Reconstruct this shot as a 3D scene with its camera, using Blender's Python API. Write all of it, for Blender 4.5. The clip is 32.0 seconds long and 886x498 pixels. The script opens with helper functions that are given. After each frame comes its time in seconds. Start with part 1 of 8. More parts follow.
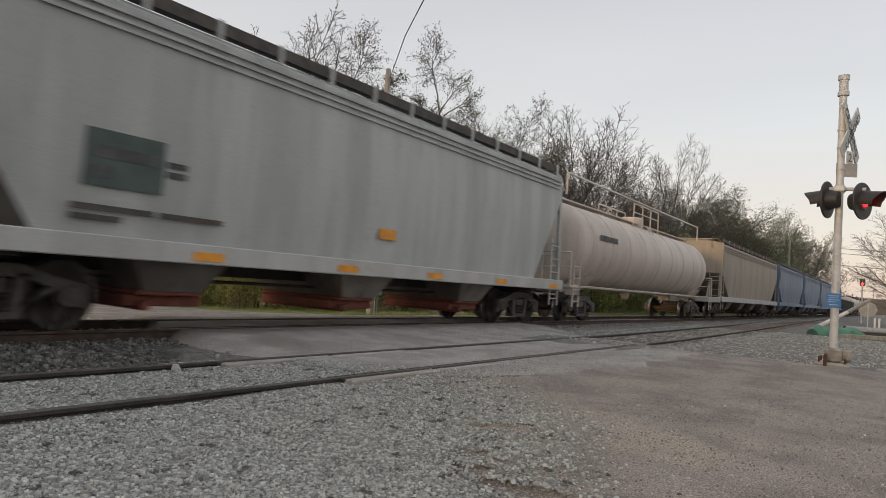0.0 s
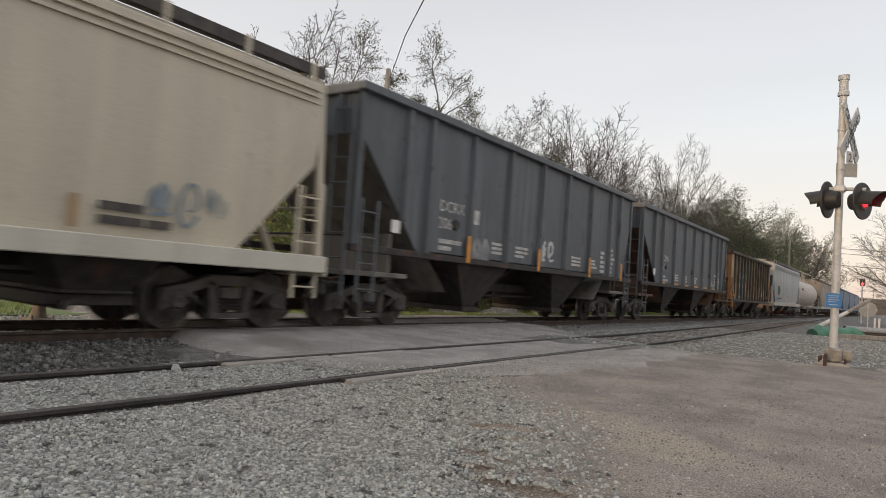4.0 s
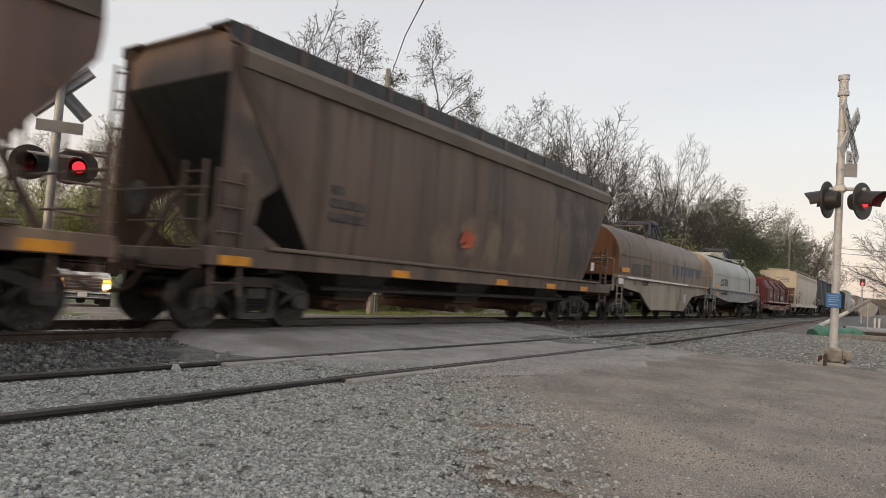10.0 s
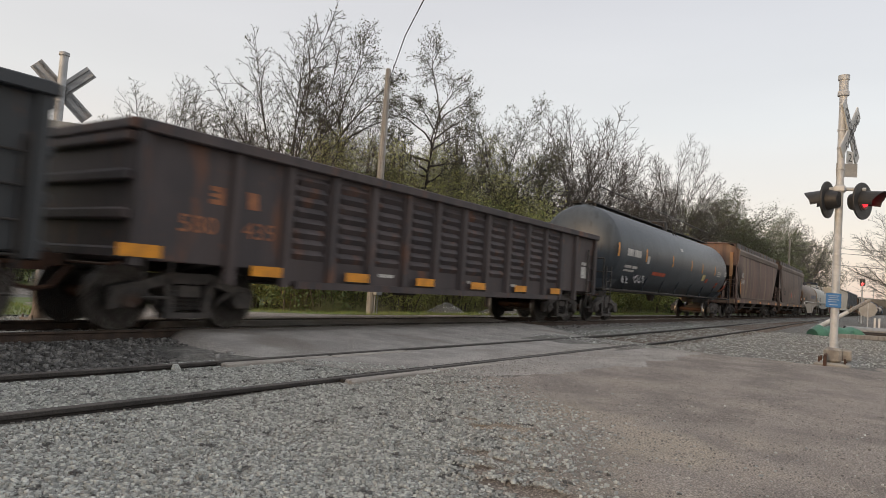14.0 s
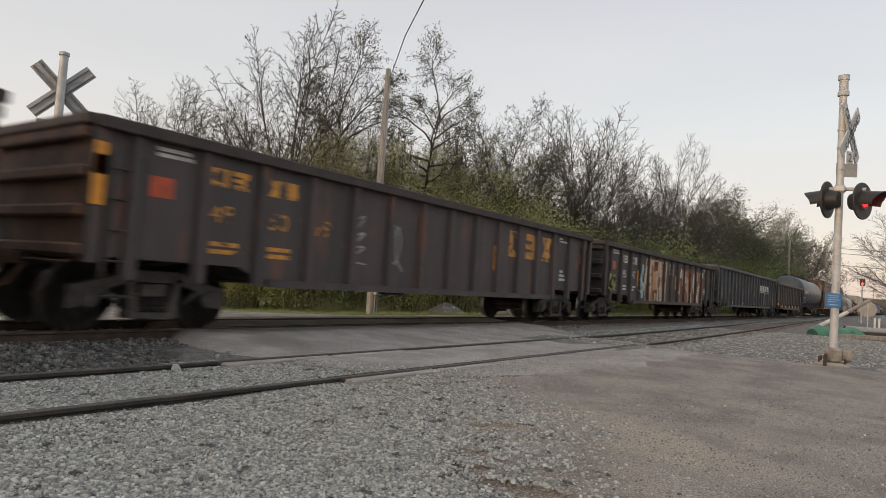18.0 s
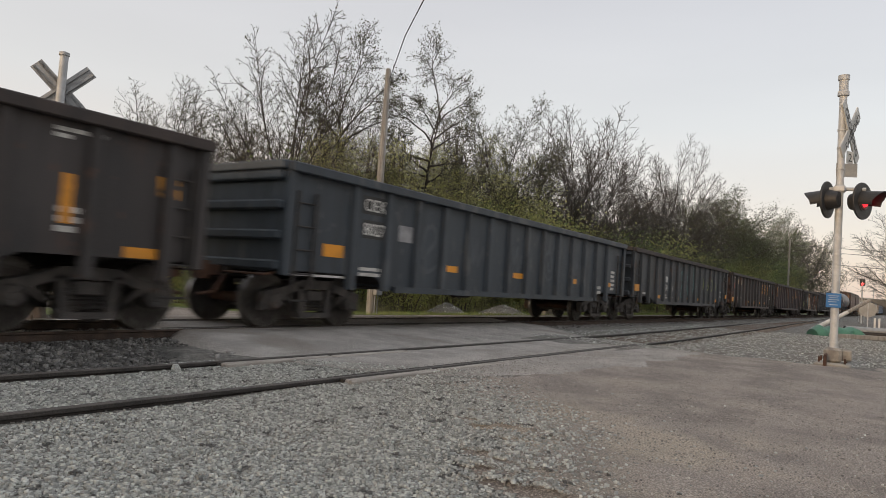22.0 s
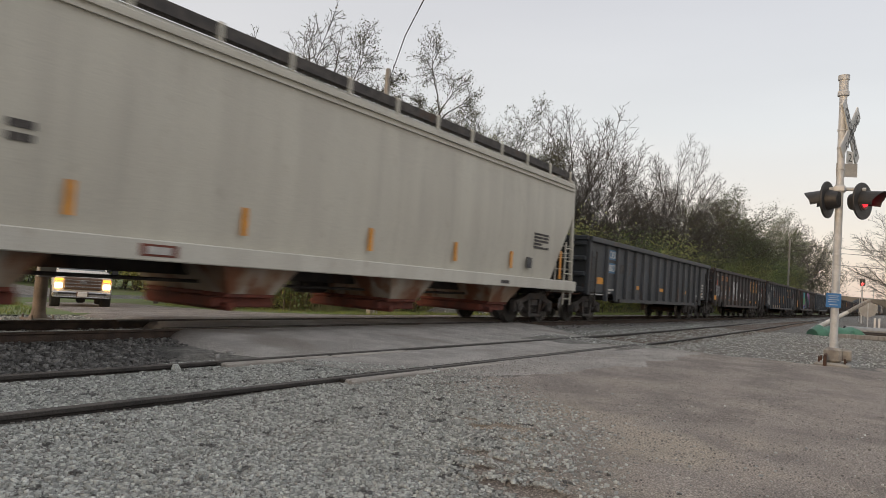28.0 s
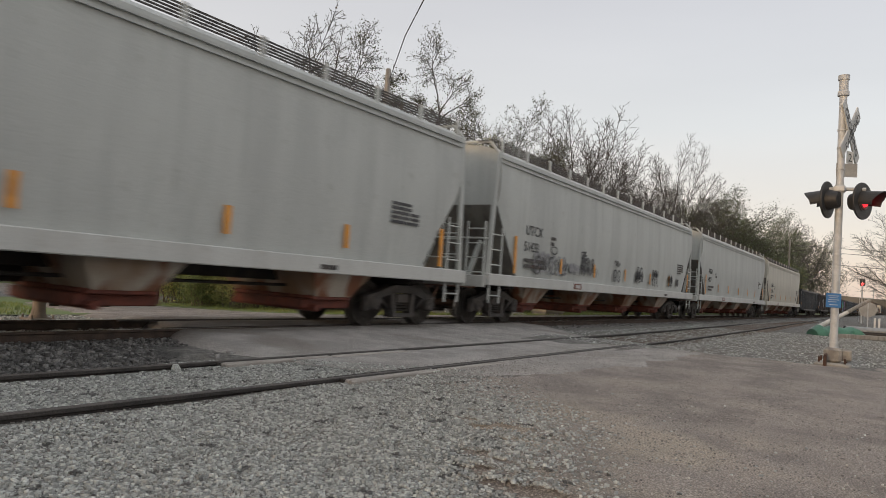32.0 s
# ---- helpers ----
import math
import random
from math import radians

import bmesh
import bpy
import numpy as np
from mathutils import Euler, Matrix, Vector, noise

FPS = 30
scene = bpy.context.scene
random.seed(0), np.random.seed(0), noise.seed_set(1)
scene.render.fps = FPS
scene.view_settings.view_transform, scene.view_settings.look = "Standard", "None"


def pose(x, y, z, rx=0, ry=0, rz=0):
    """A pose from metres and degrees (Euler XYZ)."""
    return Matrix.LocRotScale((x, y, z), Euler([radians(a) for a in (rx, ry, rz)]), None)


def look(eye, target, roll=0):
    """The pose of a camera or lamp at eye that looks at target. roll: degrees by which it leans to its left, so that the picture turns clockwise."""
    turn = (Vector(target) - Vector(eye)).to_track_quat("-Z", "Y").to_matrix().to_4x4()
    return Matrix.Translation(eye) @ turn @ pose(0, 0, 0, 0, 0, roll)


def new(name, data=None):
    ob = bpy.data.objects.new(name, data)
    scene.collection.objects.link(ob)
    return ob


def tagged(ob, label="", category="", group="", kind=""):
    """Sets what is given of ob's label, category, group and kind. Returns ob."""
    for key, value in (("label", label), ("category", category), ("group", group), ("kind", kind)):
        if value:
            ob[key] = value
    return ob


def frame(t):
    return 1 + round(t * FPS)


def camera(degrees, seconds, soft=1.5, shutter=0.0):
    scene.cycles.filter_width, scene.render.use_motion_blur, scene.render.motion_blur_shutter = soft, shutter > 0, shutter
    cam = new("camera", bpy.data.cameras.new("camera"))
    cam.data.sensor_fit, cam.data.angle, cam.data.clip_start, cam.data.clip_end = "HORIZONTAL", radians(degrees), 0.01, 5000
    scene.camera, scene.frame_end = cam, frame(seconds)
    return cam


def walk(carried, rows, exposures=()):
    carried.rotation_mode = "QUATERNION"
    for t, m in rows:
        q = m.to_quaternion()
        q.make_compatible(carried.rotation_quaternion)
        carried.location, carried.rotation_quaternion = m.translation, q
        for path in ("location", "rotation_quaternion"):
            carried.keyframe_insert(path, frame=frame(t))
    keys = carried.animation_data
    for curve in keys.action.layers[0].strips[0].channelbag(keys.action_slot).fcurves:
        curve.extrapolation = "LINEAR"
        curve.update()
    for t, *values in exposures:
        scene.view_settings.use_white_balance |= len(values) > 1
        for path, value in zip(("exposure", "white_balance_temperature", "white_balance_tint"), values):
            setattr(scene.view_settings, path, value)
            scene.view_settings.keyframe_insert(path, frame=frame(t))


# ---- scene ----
# The camera stands still beside a level crossing; the main track runs along +X.
EYE = (0.0, 0.0, 0.975)
cam = camera(68.1, 32.0, soft=0.8, shutter=0.32)
walk(cam, [(0.0, look(EYE, (0.81678, 0.57477, 1.02519), 4.05)), (32.0, look(EYE, (0.81678, 0.57477, 1.02519), 4.05))],
     exposures=[(0.0, 0.03), (1.5, 0.15), (3.0, 0.24), (5.0, 0.11), (7.0, 0.05), (9.0, 0.03), (10.0, 0.16), (11.0, 0.19), (12.0, 0.2), (13.0, 0.18), (15.0, 0.11), (18.0, 0.08), (23.0, 0.07), (25.0, 0.12), (28.0, 0.09), (30.0, 0.0), (32.0, 0.04)])

# ---- light: a low weak sun behind thin cloud, and a pale evening sky ----
SUN_EL, SUN_AZ = 7.0, 170.0          # degrees; azimuth counted from +X towards +Y
world = bpy.data.worlds.new("evening_sky")
scene.world = world
world.use_nodes = True
wn, wl = world.node_tree.nodes, world.node_tree.links
sky = wn.new("ShaderNodeTexSky")
sky.sky_type, sky.sun_disc = "NISHITA", False
sky.sun_elevation, sky.sun_rotation = radians(SUN_EL), radians(90.0 - SUN_AZ)
sky.air_density, sky.dust_density, sky.ozone_density = 1.0, 2.5, 1.5
coord = wn.new("ShaderNodeTexCoord")
split = wn.new("ShaderNodeSeparateXYZ")
wl.new(coord.outputs["Generated"], split.inputs[0])
haze = wn.new("ShaderNodeValToRGB")
wl.new(split.outputs["Z"], haze.inputs[0])
haze.color_ramp.elements[0].position, haze.color_ramp.elements[0].color = 0.0, (0.87, 0.69, 0.585, 1)
haze.color_ramp.elements[1].position, haze.color_ramp.elements[1].color = 1.0, (0.98, 0.99, 1.02, 1)
for p, c in ((0.10, (0.87, 0.755, 0.68, 1)), (0.24, (0.78, 0.75, 0.725, 1)), (0.42, (0.705, 0.68, 0.685, 1)), (0.6, (0.76, 0.735, 0.745, 1))):
    haze.color_ramp.elements.new(p).color = c
cloud = wn.new("ShaderNodeTexNoise")
cloud.inputs["Scale"].default_value, cloud.inputs["Detail"].default_value = 2.2, 5.0
stretch = wn.new("ShaderNodeMapping")
stretch.inputs["Scale"].default_value = (1, 1, 5)
wl.new(coord.outputs["Generated"], stretch.inputs[0])
wl.new(stretch.outputs[0], cloud.inputs["Vector"])
soft_cloud = wn.new("ShaderNodeMapRange")
soft_cloud.inputs["To Min"].default_value, soft_cloud.inputs["To Max"].default_value = 0.94, 1.06
wl.new(cloud.outputs["Fac"], soft_cloud.inputs["Value"])
veil = wn.new("ShaderNodeMix")
veil.data_type, veil.blend_type = "RGBA", "MULTIPLY"
veil.inputs["Factor"].default_value = 1.0
wl.new(haze.outputs[0], veil.inputs["A"])
wl.new(soft_cloud.outputs[0], veil.inputs["B"])
bg_sky, bg_haze, both = wn.new("ShaderNodeBackground"), wn.new("ShaderNodeBackground"), wn.new("ShaderNodeAddShader")
wl.new(sky.outputs[0], bg_sky.inputs["Color"])
bg_sky.inputs["Strength"].default_value = 0.05
wl.new(veil.outputs["Result"], bg_haze.inputs["Color"])
bg_haze.inputs["Strength"].default_value = 0.84
wl.new(bg_sky.outputs[0], both.inputs[0])
wl.new(bg_haze.outputs[0], both.inputs[1])
wl.new(both.outputs[0], wn["World Output"].inputs["Surface"])
sun = new("sun", bpy.data.lights.new("sun", "SUN"))
sun.data.energy, sun.data.angle, sun.data.color = 1.3, radians(12), (1.0, 0.66, 0.38)
sx, sy, sz = math.cos(radians(SUN_EL)) * math.cos(radians(SUN_AZ)), math.cos(radians(SUN_EL)) * math.sin(radians(SUN_AZ)), math.sin(radians(SUN_EL))
sun.matrix_world = look((sx * 50, sy * 50, sz * 50), (0, 0, 0))


# ---- mesh building ----
class Shape:
    """Collects vertices and faces; each face carries a material slot."""

    def __init__(self):
        self.v, self.f, self.m, self.s, self.slot, self.smooth = [], [], [], [], 0, False

    def add(self, verts, faces):
        n = len(self.v)
        self.v += [tuple(p) for p in verts]
        self.f += [tuple(i + n for i in q) for q in faces]
        self.m += [self.slot] * len(faces)
        self.s += [self.smooth] * len(faces)
        return self

    def box(self, x0, x1, y0, y1, z0, z1):
        return self.add([(x0, y0, z0), (x1, y0, z0), (x1, y1, z0), (x0, y1, z0), (x0, y0, z1), (x1, y0, z1), (x1, y1, z1), (x0, y1, z1)],
                        [(0, 3, 2, 1), (4, 5, 6, 7), (0, 1, 5, 4), (1, 2, 6, 5), (2, 3, 7, 6), (3, 0, 4, 7)])

    def block(self, x0, x1, y0, y1, z0, z1, c=0.015):
        """A box with chamfered upright and top edges."""
        c = min(c, (x1 - x0) / 3, (y1 - y0) / 3, (z1 - z0) / 3)
        ring = lambda d, z: [(x0 + d + c, y0 + d, z), (x1 - d - c, y0 + d, z), (x1 - d, y0 + d + c, z), (x1 - d, y1 - d - c, z),
                             (x1 - d - c, y1 - d, z), (x0 + d + c, y1 - d, z), (x0 + d, y1 - d - c, z), (x0 + d, y0 + d + c, z)]
        return self.loft([ring(c, z0), ring(0, z0 + c), ring(0, z1 - c), ring(c, z1)])

    def loft(self, rings, caps=True, closed=True):
        n, base, faces = len(rings[0]), [p for r in rings for p in r], []
        for k in range(len(rings) - 1):
            for i in range(n if closed else n - 1):
                j = (i + 1) % n
                faces.append((k * n + i, k * n + j, k * n + n + j, k * n + n + i))
        if caps:
            faces += [tuple(range(n))[::-1], tuple(range((len(rings) - 1) * n, len(rings) * n))]
        return self.add(base, faces)

    def prism_x(self, poly, x0, x1):
        return self.loft([[(x0, y, z) for y, z in poly], [(x1, y, z) for y, z in poly]])

    def prism_y(self, poly, y0, y1):
        return self.loft([[(x, y0, z) for x, z in poly], [(x, y1, z) for x, z in poly]])

    def prism_z(self, poly, z0, z1):
        return self.loft([[(x, y, z0) for x, y in poly], [(x, y, z1) for x, y in poly]])

    def tube(self, p, q, r, n=6, r2=None, caps=True):
        p, q = Vector(p), Vector(q)
        d = (q - p).normalized()
        a = d.orthogonal().normalized()
        b = d.cross(a)
        ring = lambda c, rr: [tuple(c + (a * math.cos(t) + b * math.sin(t)) * rr) for t in [2 * math.pi * i / n for i in range(n)]]
        return self.loft([ring(p, r), ring(q, r if r2 is None else r2)], caps)

    def path(self, points, r, n=6):
        for p, q in zip(points, points[1:]):
            self.tube(p, q, r, n)
        return self

    def bar(self, p, q, w, h):
        """A flat bar between two points: w across (sideways), h upright."""
        p, q = Vector(p), Vector(q)
        d = (q - p).normalized()
        up = Vector((0, 0, 1)) if abs(d.z) < 0.9 else Vector((0, 1, 0))
        a = d.cross(up).normalized()
        b = a.cross(d)
        ring = lambda c: [tuple(c + a * (w / 2 * i) + b * (h / 2 * j)) for i, j in ((-1, -1), (1, -1), (1, 1), (-1, 1))]
        return self.loft([ring(p), ring(q)])

    def lathe_y(self, profile, cx, cz, n=24):
        """profile: (y, radius) pairs, turned round an axis along y."""
        rings = [[(cx + r * math.cos(2 * math.pi * i / n), y, cz + r * math.sin(2 * math.pi * i / n)) for i in range(n)] for y, r in profile]
        return self.loft(rings)

    def lathe_x(self, profile, cy, cz, n=32):
        rings = [[(x, cy + r * math.sin(2 * math.pi * i / n), cz + r * math.cos(2 * math.pi * i / n)) for i in range(n)] for x, r in profile]
        return self.loft(rings)

    def lathe_z(self, profile, cx, cy, n=16):
        rings = [[(cx + r * math.cos(2 * math.pi * i / n), cy + r * math.sin(2 * math.pi * i / n), z) for i in range(n)] for z, r in profile]
        return self.loft(rings)

    def mesh(self, name, mats, sharp=0.6):
        me = bpy.data.meshes.new(name)
        me.from_pydata(self.v, [], self.f)
        for m in (mats if isinstance(mats, (list, tuple)) else [mats]):
            me.materials.append(m)
        me.polygons.foreach_set("material_index", self.m)
        if any(self.s):
            me.polygons.foreach_set("use_smooth", self.s)
            me.set_sharp_from_angle(angle=sharp)
        me.update()
        return me


def part(name, shape, mats, parent=None, label="", m=None):
    """Links a shape (or a finished mesh) as one mesh object under a thing or a part."""
    ob = new(name, shape.mesh(name, mats) if isinstance(shape, Shape) else shape)
    ob.parent = parent
    if m is not None:
        ob.matrix_basis = m
    if label:
        ob["label"] = label
    return ob


def thing(name, label, category, group="", kind="", m=None):
    ob = new(name)
    ob.empty_display_size = 0.1
    if m is not None:
        ob.matrix_basis = m
    return tagged(ob, label, category, group, kind)


# ---- materials ----
def mat(name, a, b=None, scale=3.0, rough=0.6, bump=0.2, grain=60.0, metal=0.0, stretch=(1, 1, 1), c=None, c_scale=1.5, c_cut=(0.55, 0.7),
        c_stretch=None, cut=(0.35, 0.65), per_object=0.0, spec=0.5, emit=None, speck=0.22, blotch=None, per_island=0.0, crisp=(0.3, 0.7), wear=()):
    """Two colours mixed by a noise, a third in patches, fine grain in tone and relief."""
    m = bpy.data.materials.new(name)
    m.use_nodes = True
    n, l = m.node_tree.nodes, m.node_tree.links
    p = n["Principled BSDF"]
    p.inputs["Roughness"].default_value, p.inputs["Metallic"].default_value = rough, metal
    p.inputs["Specular IOR Level"].default_value = spec
    co = n.new("ShaderNodeTexCoord")
    info = n.new("ShaderNodeObjectInfo")
    shift = n.new("ShaderNodeVectorMath")
    shift.operation = "MULTIPLY_ADD"
    comb = n.new("ShaderNodeCombineXYZ")
    for k in range(3):
        l.new(info.outputs["Random"], comb.inputs[k])
    shift.inputs[1].default_value = (37, 23, 11)
    l.new(comb.outputs[0], shift.inputs[0])
    l.new(co.outputs["Object"], shift.inputs[2])

    def field(s, st, lo, hi, detail=5.0):
        mp = n.new("ShaderNodeMapping")
        mp.inputs["Scale"].default_value = st
        l.new(shift.outputs[0], mp.inputs[0])
        t = n.new("ShaderNodeTexNoise")
        t.inputs["Scale"].default_value, t.inputs["Detail"].default_value = s, detail
        l.new(mp.outputs[0], t.inputs["Vector"])
        r = n.new("ShaderNodeMapRange")
        r.inputs["From Min"].default_value, r.inputs["From Max"].default_value = lo, hi
        r.interpolation_type = "SMOOTHSTEP"
        l.new(t.outputs["Fac"], r.inputs["Value"])
        return r.outputs[0]

    def mix(f, x, y, mode="MIX"):
        k = n.new("ShaderNodeMix")
        k.data_type, k.blend_type = "RGBA", mode
        for sock, val in (("Factor", f), ("A", x), ("B", y)):
            if isinstance(val, tuple):
                k.inputs[sock].default_value = (*val[:3], 1)
            elif isinstance(val, float):
                k.inputs[sock].default_value = val
            else:
                l.new(val, k.inputs[sock])
        return k.outputs["Result"]

    b = b or tuple(x * 0.8 for x in a)
    col = mix(field(scale, stretch, *cut), a, b)
    if c:
        patch = field(c_scale, c_stretch or stretch, *c_cut)
        col = mix(patch, col, c)
    for tint, w_scale, w_cut, w_stretch, amount in wear:      # further coats: streaks, rust spots, dust
        k = n.new("ShaderNodeMath")
        k.operation, k.inputs[1].default_value = "MULTIPLY", amount
        l.new(field(w_scale, w_stretch, *w_cut), k.inputs[0])
        col = mix(k.outputs[0], col, tint)
    for at, radius, tint in blotch or ():     # a stain at a place of its own, with a wandering edge
        away = n.new("ShaderNodeVectorMath")
        away.operation = "DISTANCE"
        away.inputs[1].default_value = at
        l.new(co.outputs["Object"], away.inputs[0])
        wander = n.new("ShaderNodeMath")
        wander.operation = "MULTIPLY_ADD"
        wander.inputs[1].default_value = radius * 1.6
        l.new(field(1.3, (1, 1, 1), 0.2, 0.8), wander.inputs[0])
        l.new(away.outputs["Value"], wander.inputs[2])
        near = n.new("ShaderNodeMapRange")
        near.interpolation_type = "SMOOTHSTEP"
        near.inputs["From Min"].default_value, near.inputs["From Max"].default_value = radius * 0.9, radius * 2.0
        near.inputs["To Min"].default_value, near.inputs["To Max"].default_value = 0.85, 0.0
        l.new(wander.outputs[0], near.inputs["Value"])
        col = mix(near.outputs[0], col, tint)
    fine = field(grain, (1, 1, 1), *crisp, 3.0)
    col = mix(speck, col, mix(fine, (0.25, 0.25, 0.25), (1.0, 1.0, 1.0)), "MULTIPLY")
    if per_object:
        tone = n.new("ShaderNodeMapRange")
        tone.inputs["To Min"].default_value, tone.inputs["To Max"].default_value = 1 - per_object, 1 + per_object
        l.new(info.outputs["Random"], tone.inputs["Value"])
        col = mix(1.0, col, tone.outputs[0], "MULTIPLY")
    if per_island:
        geo = n.new("ShaderNodeNewGeometry")
        tone = n.new("ShaderNodeMapRange")
        tone.inputs["To Min"].default_value, tone.inputs["To Max"].default_value = 1 - per_island, 1 + per_island
        l.new(geo.outputs["Random Per Island"], tone.inputs["Value"])
        col = mix(1.0, col, tone.outputs[0], "MULTIPLY")
    l.new(col, p.inputs["Base Color"])
    rr = n.new("ShaderNodeMapRange")
    rr.inputs["To Min"].default_value, rr.inputs["To Max"].default_value = max(rough - 0.12, 0.05), min(rough + 0.12, 1)
    l.new(fine, rr.inputs["Value"])
    l.new(rr.outputs[0], p.inputs["Roughness"])
    if bump:
        bp = n.new("ShaderNodeBump")
        bp.inputs["Strength"].default_value, bp.inputs["Distance"].default_value = bump, 0.02
        l.new(fine, bp.inputs["Height"])
        l.new(bp.outputs[0], p.inputs["Normal"])
    if emit:
        p.inputs["Emission Color"].default_value, p.inputs["Emission Strength"].default_value = (*emit[0], 1), emit[1]
    return m


RUST = (0.14, 0.055, 0.025)
DOWN = (1, 1, 0.12)   # streaks that run down


def car_paint(name, a, b, c=RUST, c_cut=(0.62, 0.78), rough=0.55, dirt=1.0):
    """Weathered car paint: runs of grime, rust spots and a chalky bloom over two tones."""
    dirt *= 0.3 if sum(a) > 0.75 else 1.0          # pale cars are washed cleaner
    grime, chalk = tuple(x * 0.42 + 0.006 for x in b), tuple(min(x * 1.25 + 0.012, 0.7) for x in a)
    return mat(name, a, b, 1.6, rough, 0.08, 45, 0, DOWN, c, 2.2, c_cut, (1, 1, 0.35),
               wear=((chalk, 0.9, (0.52, 0.72), (1, 1, 0.6), 0.45 * dirt), (grime, 4.5, (0.53, 0.70), (1, 1, 0.045), 0.5 * dirt), (c, 7.0, (0.64, 0.70), (1, 1, 0.5), 0.75 * dirt)))


M_STEEL_DARK = mat("grimy_steel", (0.024, 0.022, 0.022), (0.048, 0.041, 0.036), 5, 0.6, 0.3, 50, 0.2, c=(0.095, 0.047, 0.027), c_cut=(0.6, 0.75))
M_FRAME = mat("brake_dust_steel", (0.060, 0.056, 0.055), (0.102, 0.091, 0.083), 6, 0.75, 0.35, 60, 0.1, c=(0.085, 0.046, 0.030), c_cut=(0.58, 0.75))
M_TREAD = mat("worn_tread", (0.34, 0.33, 0.32), (0.22, 0.2, 0.19), 8, 0.32, 0.1, 80, 0.9)
M_AXLE = mat("rusty_axle", (0.105, 0.05, 0.028), (0.06, 0.032, 0.022), 5, 0.8, 0.3)
M_RIM_FACE = mat("scraped_wheel_rim", (0.17, 0.16, 0.15), (0.10, 0.092, 0.085), 6, 0.5, 0.2, 60, 0.4)
M_RAIL_TOP = mat("polished_rail", (0.42, 0.41, 0.4), (0.3, 0.27, 0.25), 3, 0.28, 0.05, 90, 0.9)
M_RAIL = mat("rusted_rail", (0.088, 0.060, 0.044), (0.048, 0.034, 0.027), 4, 0.8, 0.4)
M_OLD_TIE = mat("bleached_tie", (0.20, 0.155, 0.12), (0.10, 0.075, 0.06), 7, 0.9, 0.6, stretch=(6, 1, 1))
M_TIE = mat("creosoted_tie", (0.07, 0.055, 0.045), (0.035, 0.028, 0.024), 7, 0.9, 0.6, stretch=(6, 1, 1))
# bed toned darker than its stones: shade of the gaps put into the colour
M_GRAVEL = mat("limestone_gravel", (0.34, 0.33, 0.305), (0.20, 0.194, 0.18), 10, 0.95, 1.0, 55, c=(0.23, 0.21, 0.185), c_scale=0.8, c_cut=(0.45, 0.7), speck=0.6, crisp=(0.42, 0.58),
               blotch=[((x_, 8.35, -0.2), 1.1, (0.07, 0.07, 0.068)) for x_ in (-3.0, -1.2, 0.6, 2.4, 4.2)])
M_STONE = mat("gravel_stone", (0.60, 0.615, 0.58), (0.41, 0.42, 0.395), 22, 0.92, 0.6, 120, c=(0.15, 0.148, 0.142), c_scale=7, c_cut=(0.62, 0.66), per_island=0.42)
M_BALLAST_STONE = mat("ballast_stone", (0.404, 0.391, 0.373), (0.224, 0.220, 0.213), 9, 0.9, 0.5, 90, c=(0.090, 0.088, 0.085), c_scale=5, c_cut=(0.55, 0.62), per_island=0.4)
M_DARK_STONE = mat("oily_ballast_stone", (0.215, 0.21, 0.20), (0.085, 0.083, 0.08), 9, 0.85, 0.5, 90, per_island=0.5)
M_ASPHALT = mat("worn_asphalt", (0.50, 0.44, 0.39), (0.34, 0.30, 0.268), 1.4, 0.9, 1.0, 75, c=(0.56, 0.485, 0.42), c_scale=0.8, c_cut=(0.5, 0.72), speck=0.6, crisp=(0.42, 0.58),
                blotch=(((4.75, 1.7, -0.1), 1.15, (0.64, 0.56, 0.45)), ((5.5, 2.5, -0.1), 0.8, (0.58, 0.50, 0.41))))
M_OLD_ASPHALT = mat("gravelly_asphalt", (0.60, 0.57, 0.535), (0.46, 0.433, 0.405), 2.0, 0.92, 1.0, 60, c=(0.38, 0.345, 0.31), c_scale=0.7, c_cut=(0.5, 0.7), speck=0.5, crisp=(0.42, 0.58))
M_SOIL = mat("field_soil", (0.164, 0.172, 0.083), (0.120, 0.172, 0.049), 0.4, 0.95, 0.7, 8, c=(0.131, 0.198, 0.054), c_scale=0.15)
M_GALV = mat("galvanised_steel", (0.56, 0.58, 0.59), (0.45, 0.465, 0.475), 6, 0.6, 0.08, 80, 0.2)
M_WHITE = mat("white_paint", (0.78, 0.77, 0.74), (0.66, 0.65, 0.62), 2, 0.5, 0.05, 60)
M_STENCIL = mat("stencil_white", (0.62, 0.61, 0.58), (0.42, 0.41, 0.39), 6, 0.7, 0.05, 60)
M_STENCIL_DARK = mat("stencil_black", (0.05, 0.05, 0.055), (0.10, 0.10, 0.10), 6, 0.7, 0.05, 60)
M_YELLOW = mat("reflector_yellow", (0.78, 0.32, 0.018), (0.58, 0.24, 0.02), 5, 0.45, 0.03, 80)
M_CSX = mat("worn_yellow_paint", (0.68, 0.31, 0.035), (0.40, 0.20, 0.045), 4, 0.6, 0.05, 60, c=(0.07, 0.05, 0.04), c_scale=5, c_cut=(0.53, 0.6))
M_RED_TAG = mat("red_orange_paint", (0.55, 0.09, 0.03), (0.38, 0.07, 0.03), 4, 0.6, 0.05)
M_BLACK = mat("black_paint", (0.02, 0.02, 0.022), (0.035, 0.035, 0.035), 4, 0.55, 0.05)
M_TYRE = mat("tyre_rubber", (0.03, 0.03, 0.03), (0.045, 0.045, 0.043), 6, 0.85, 0.2)
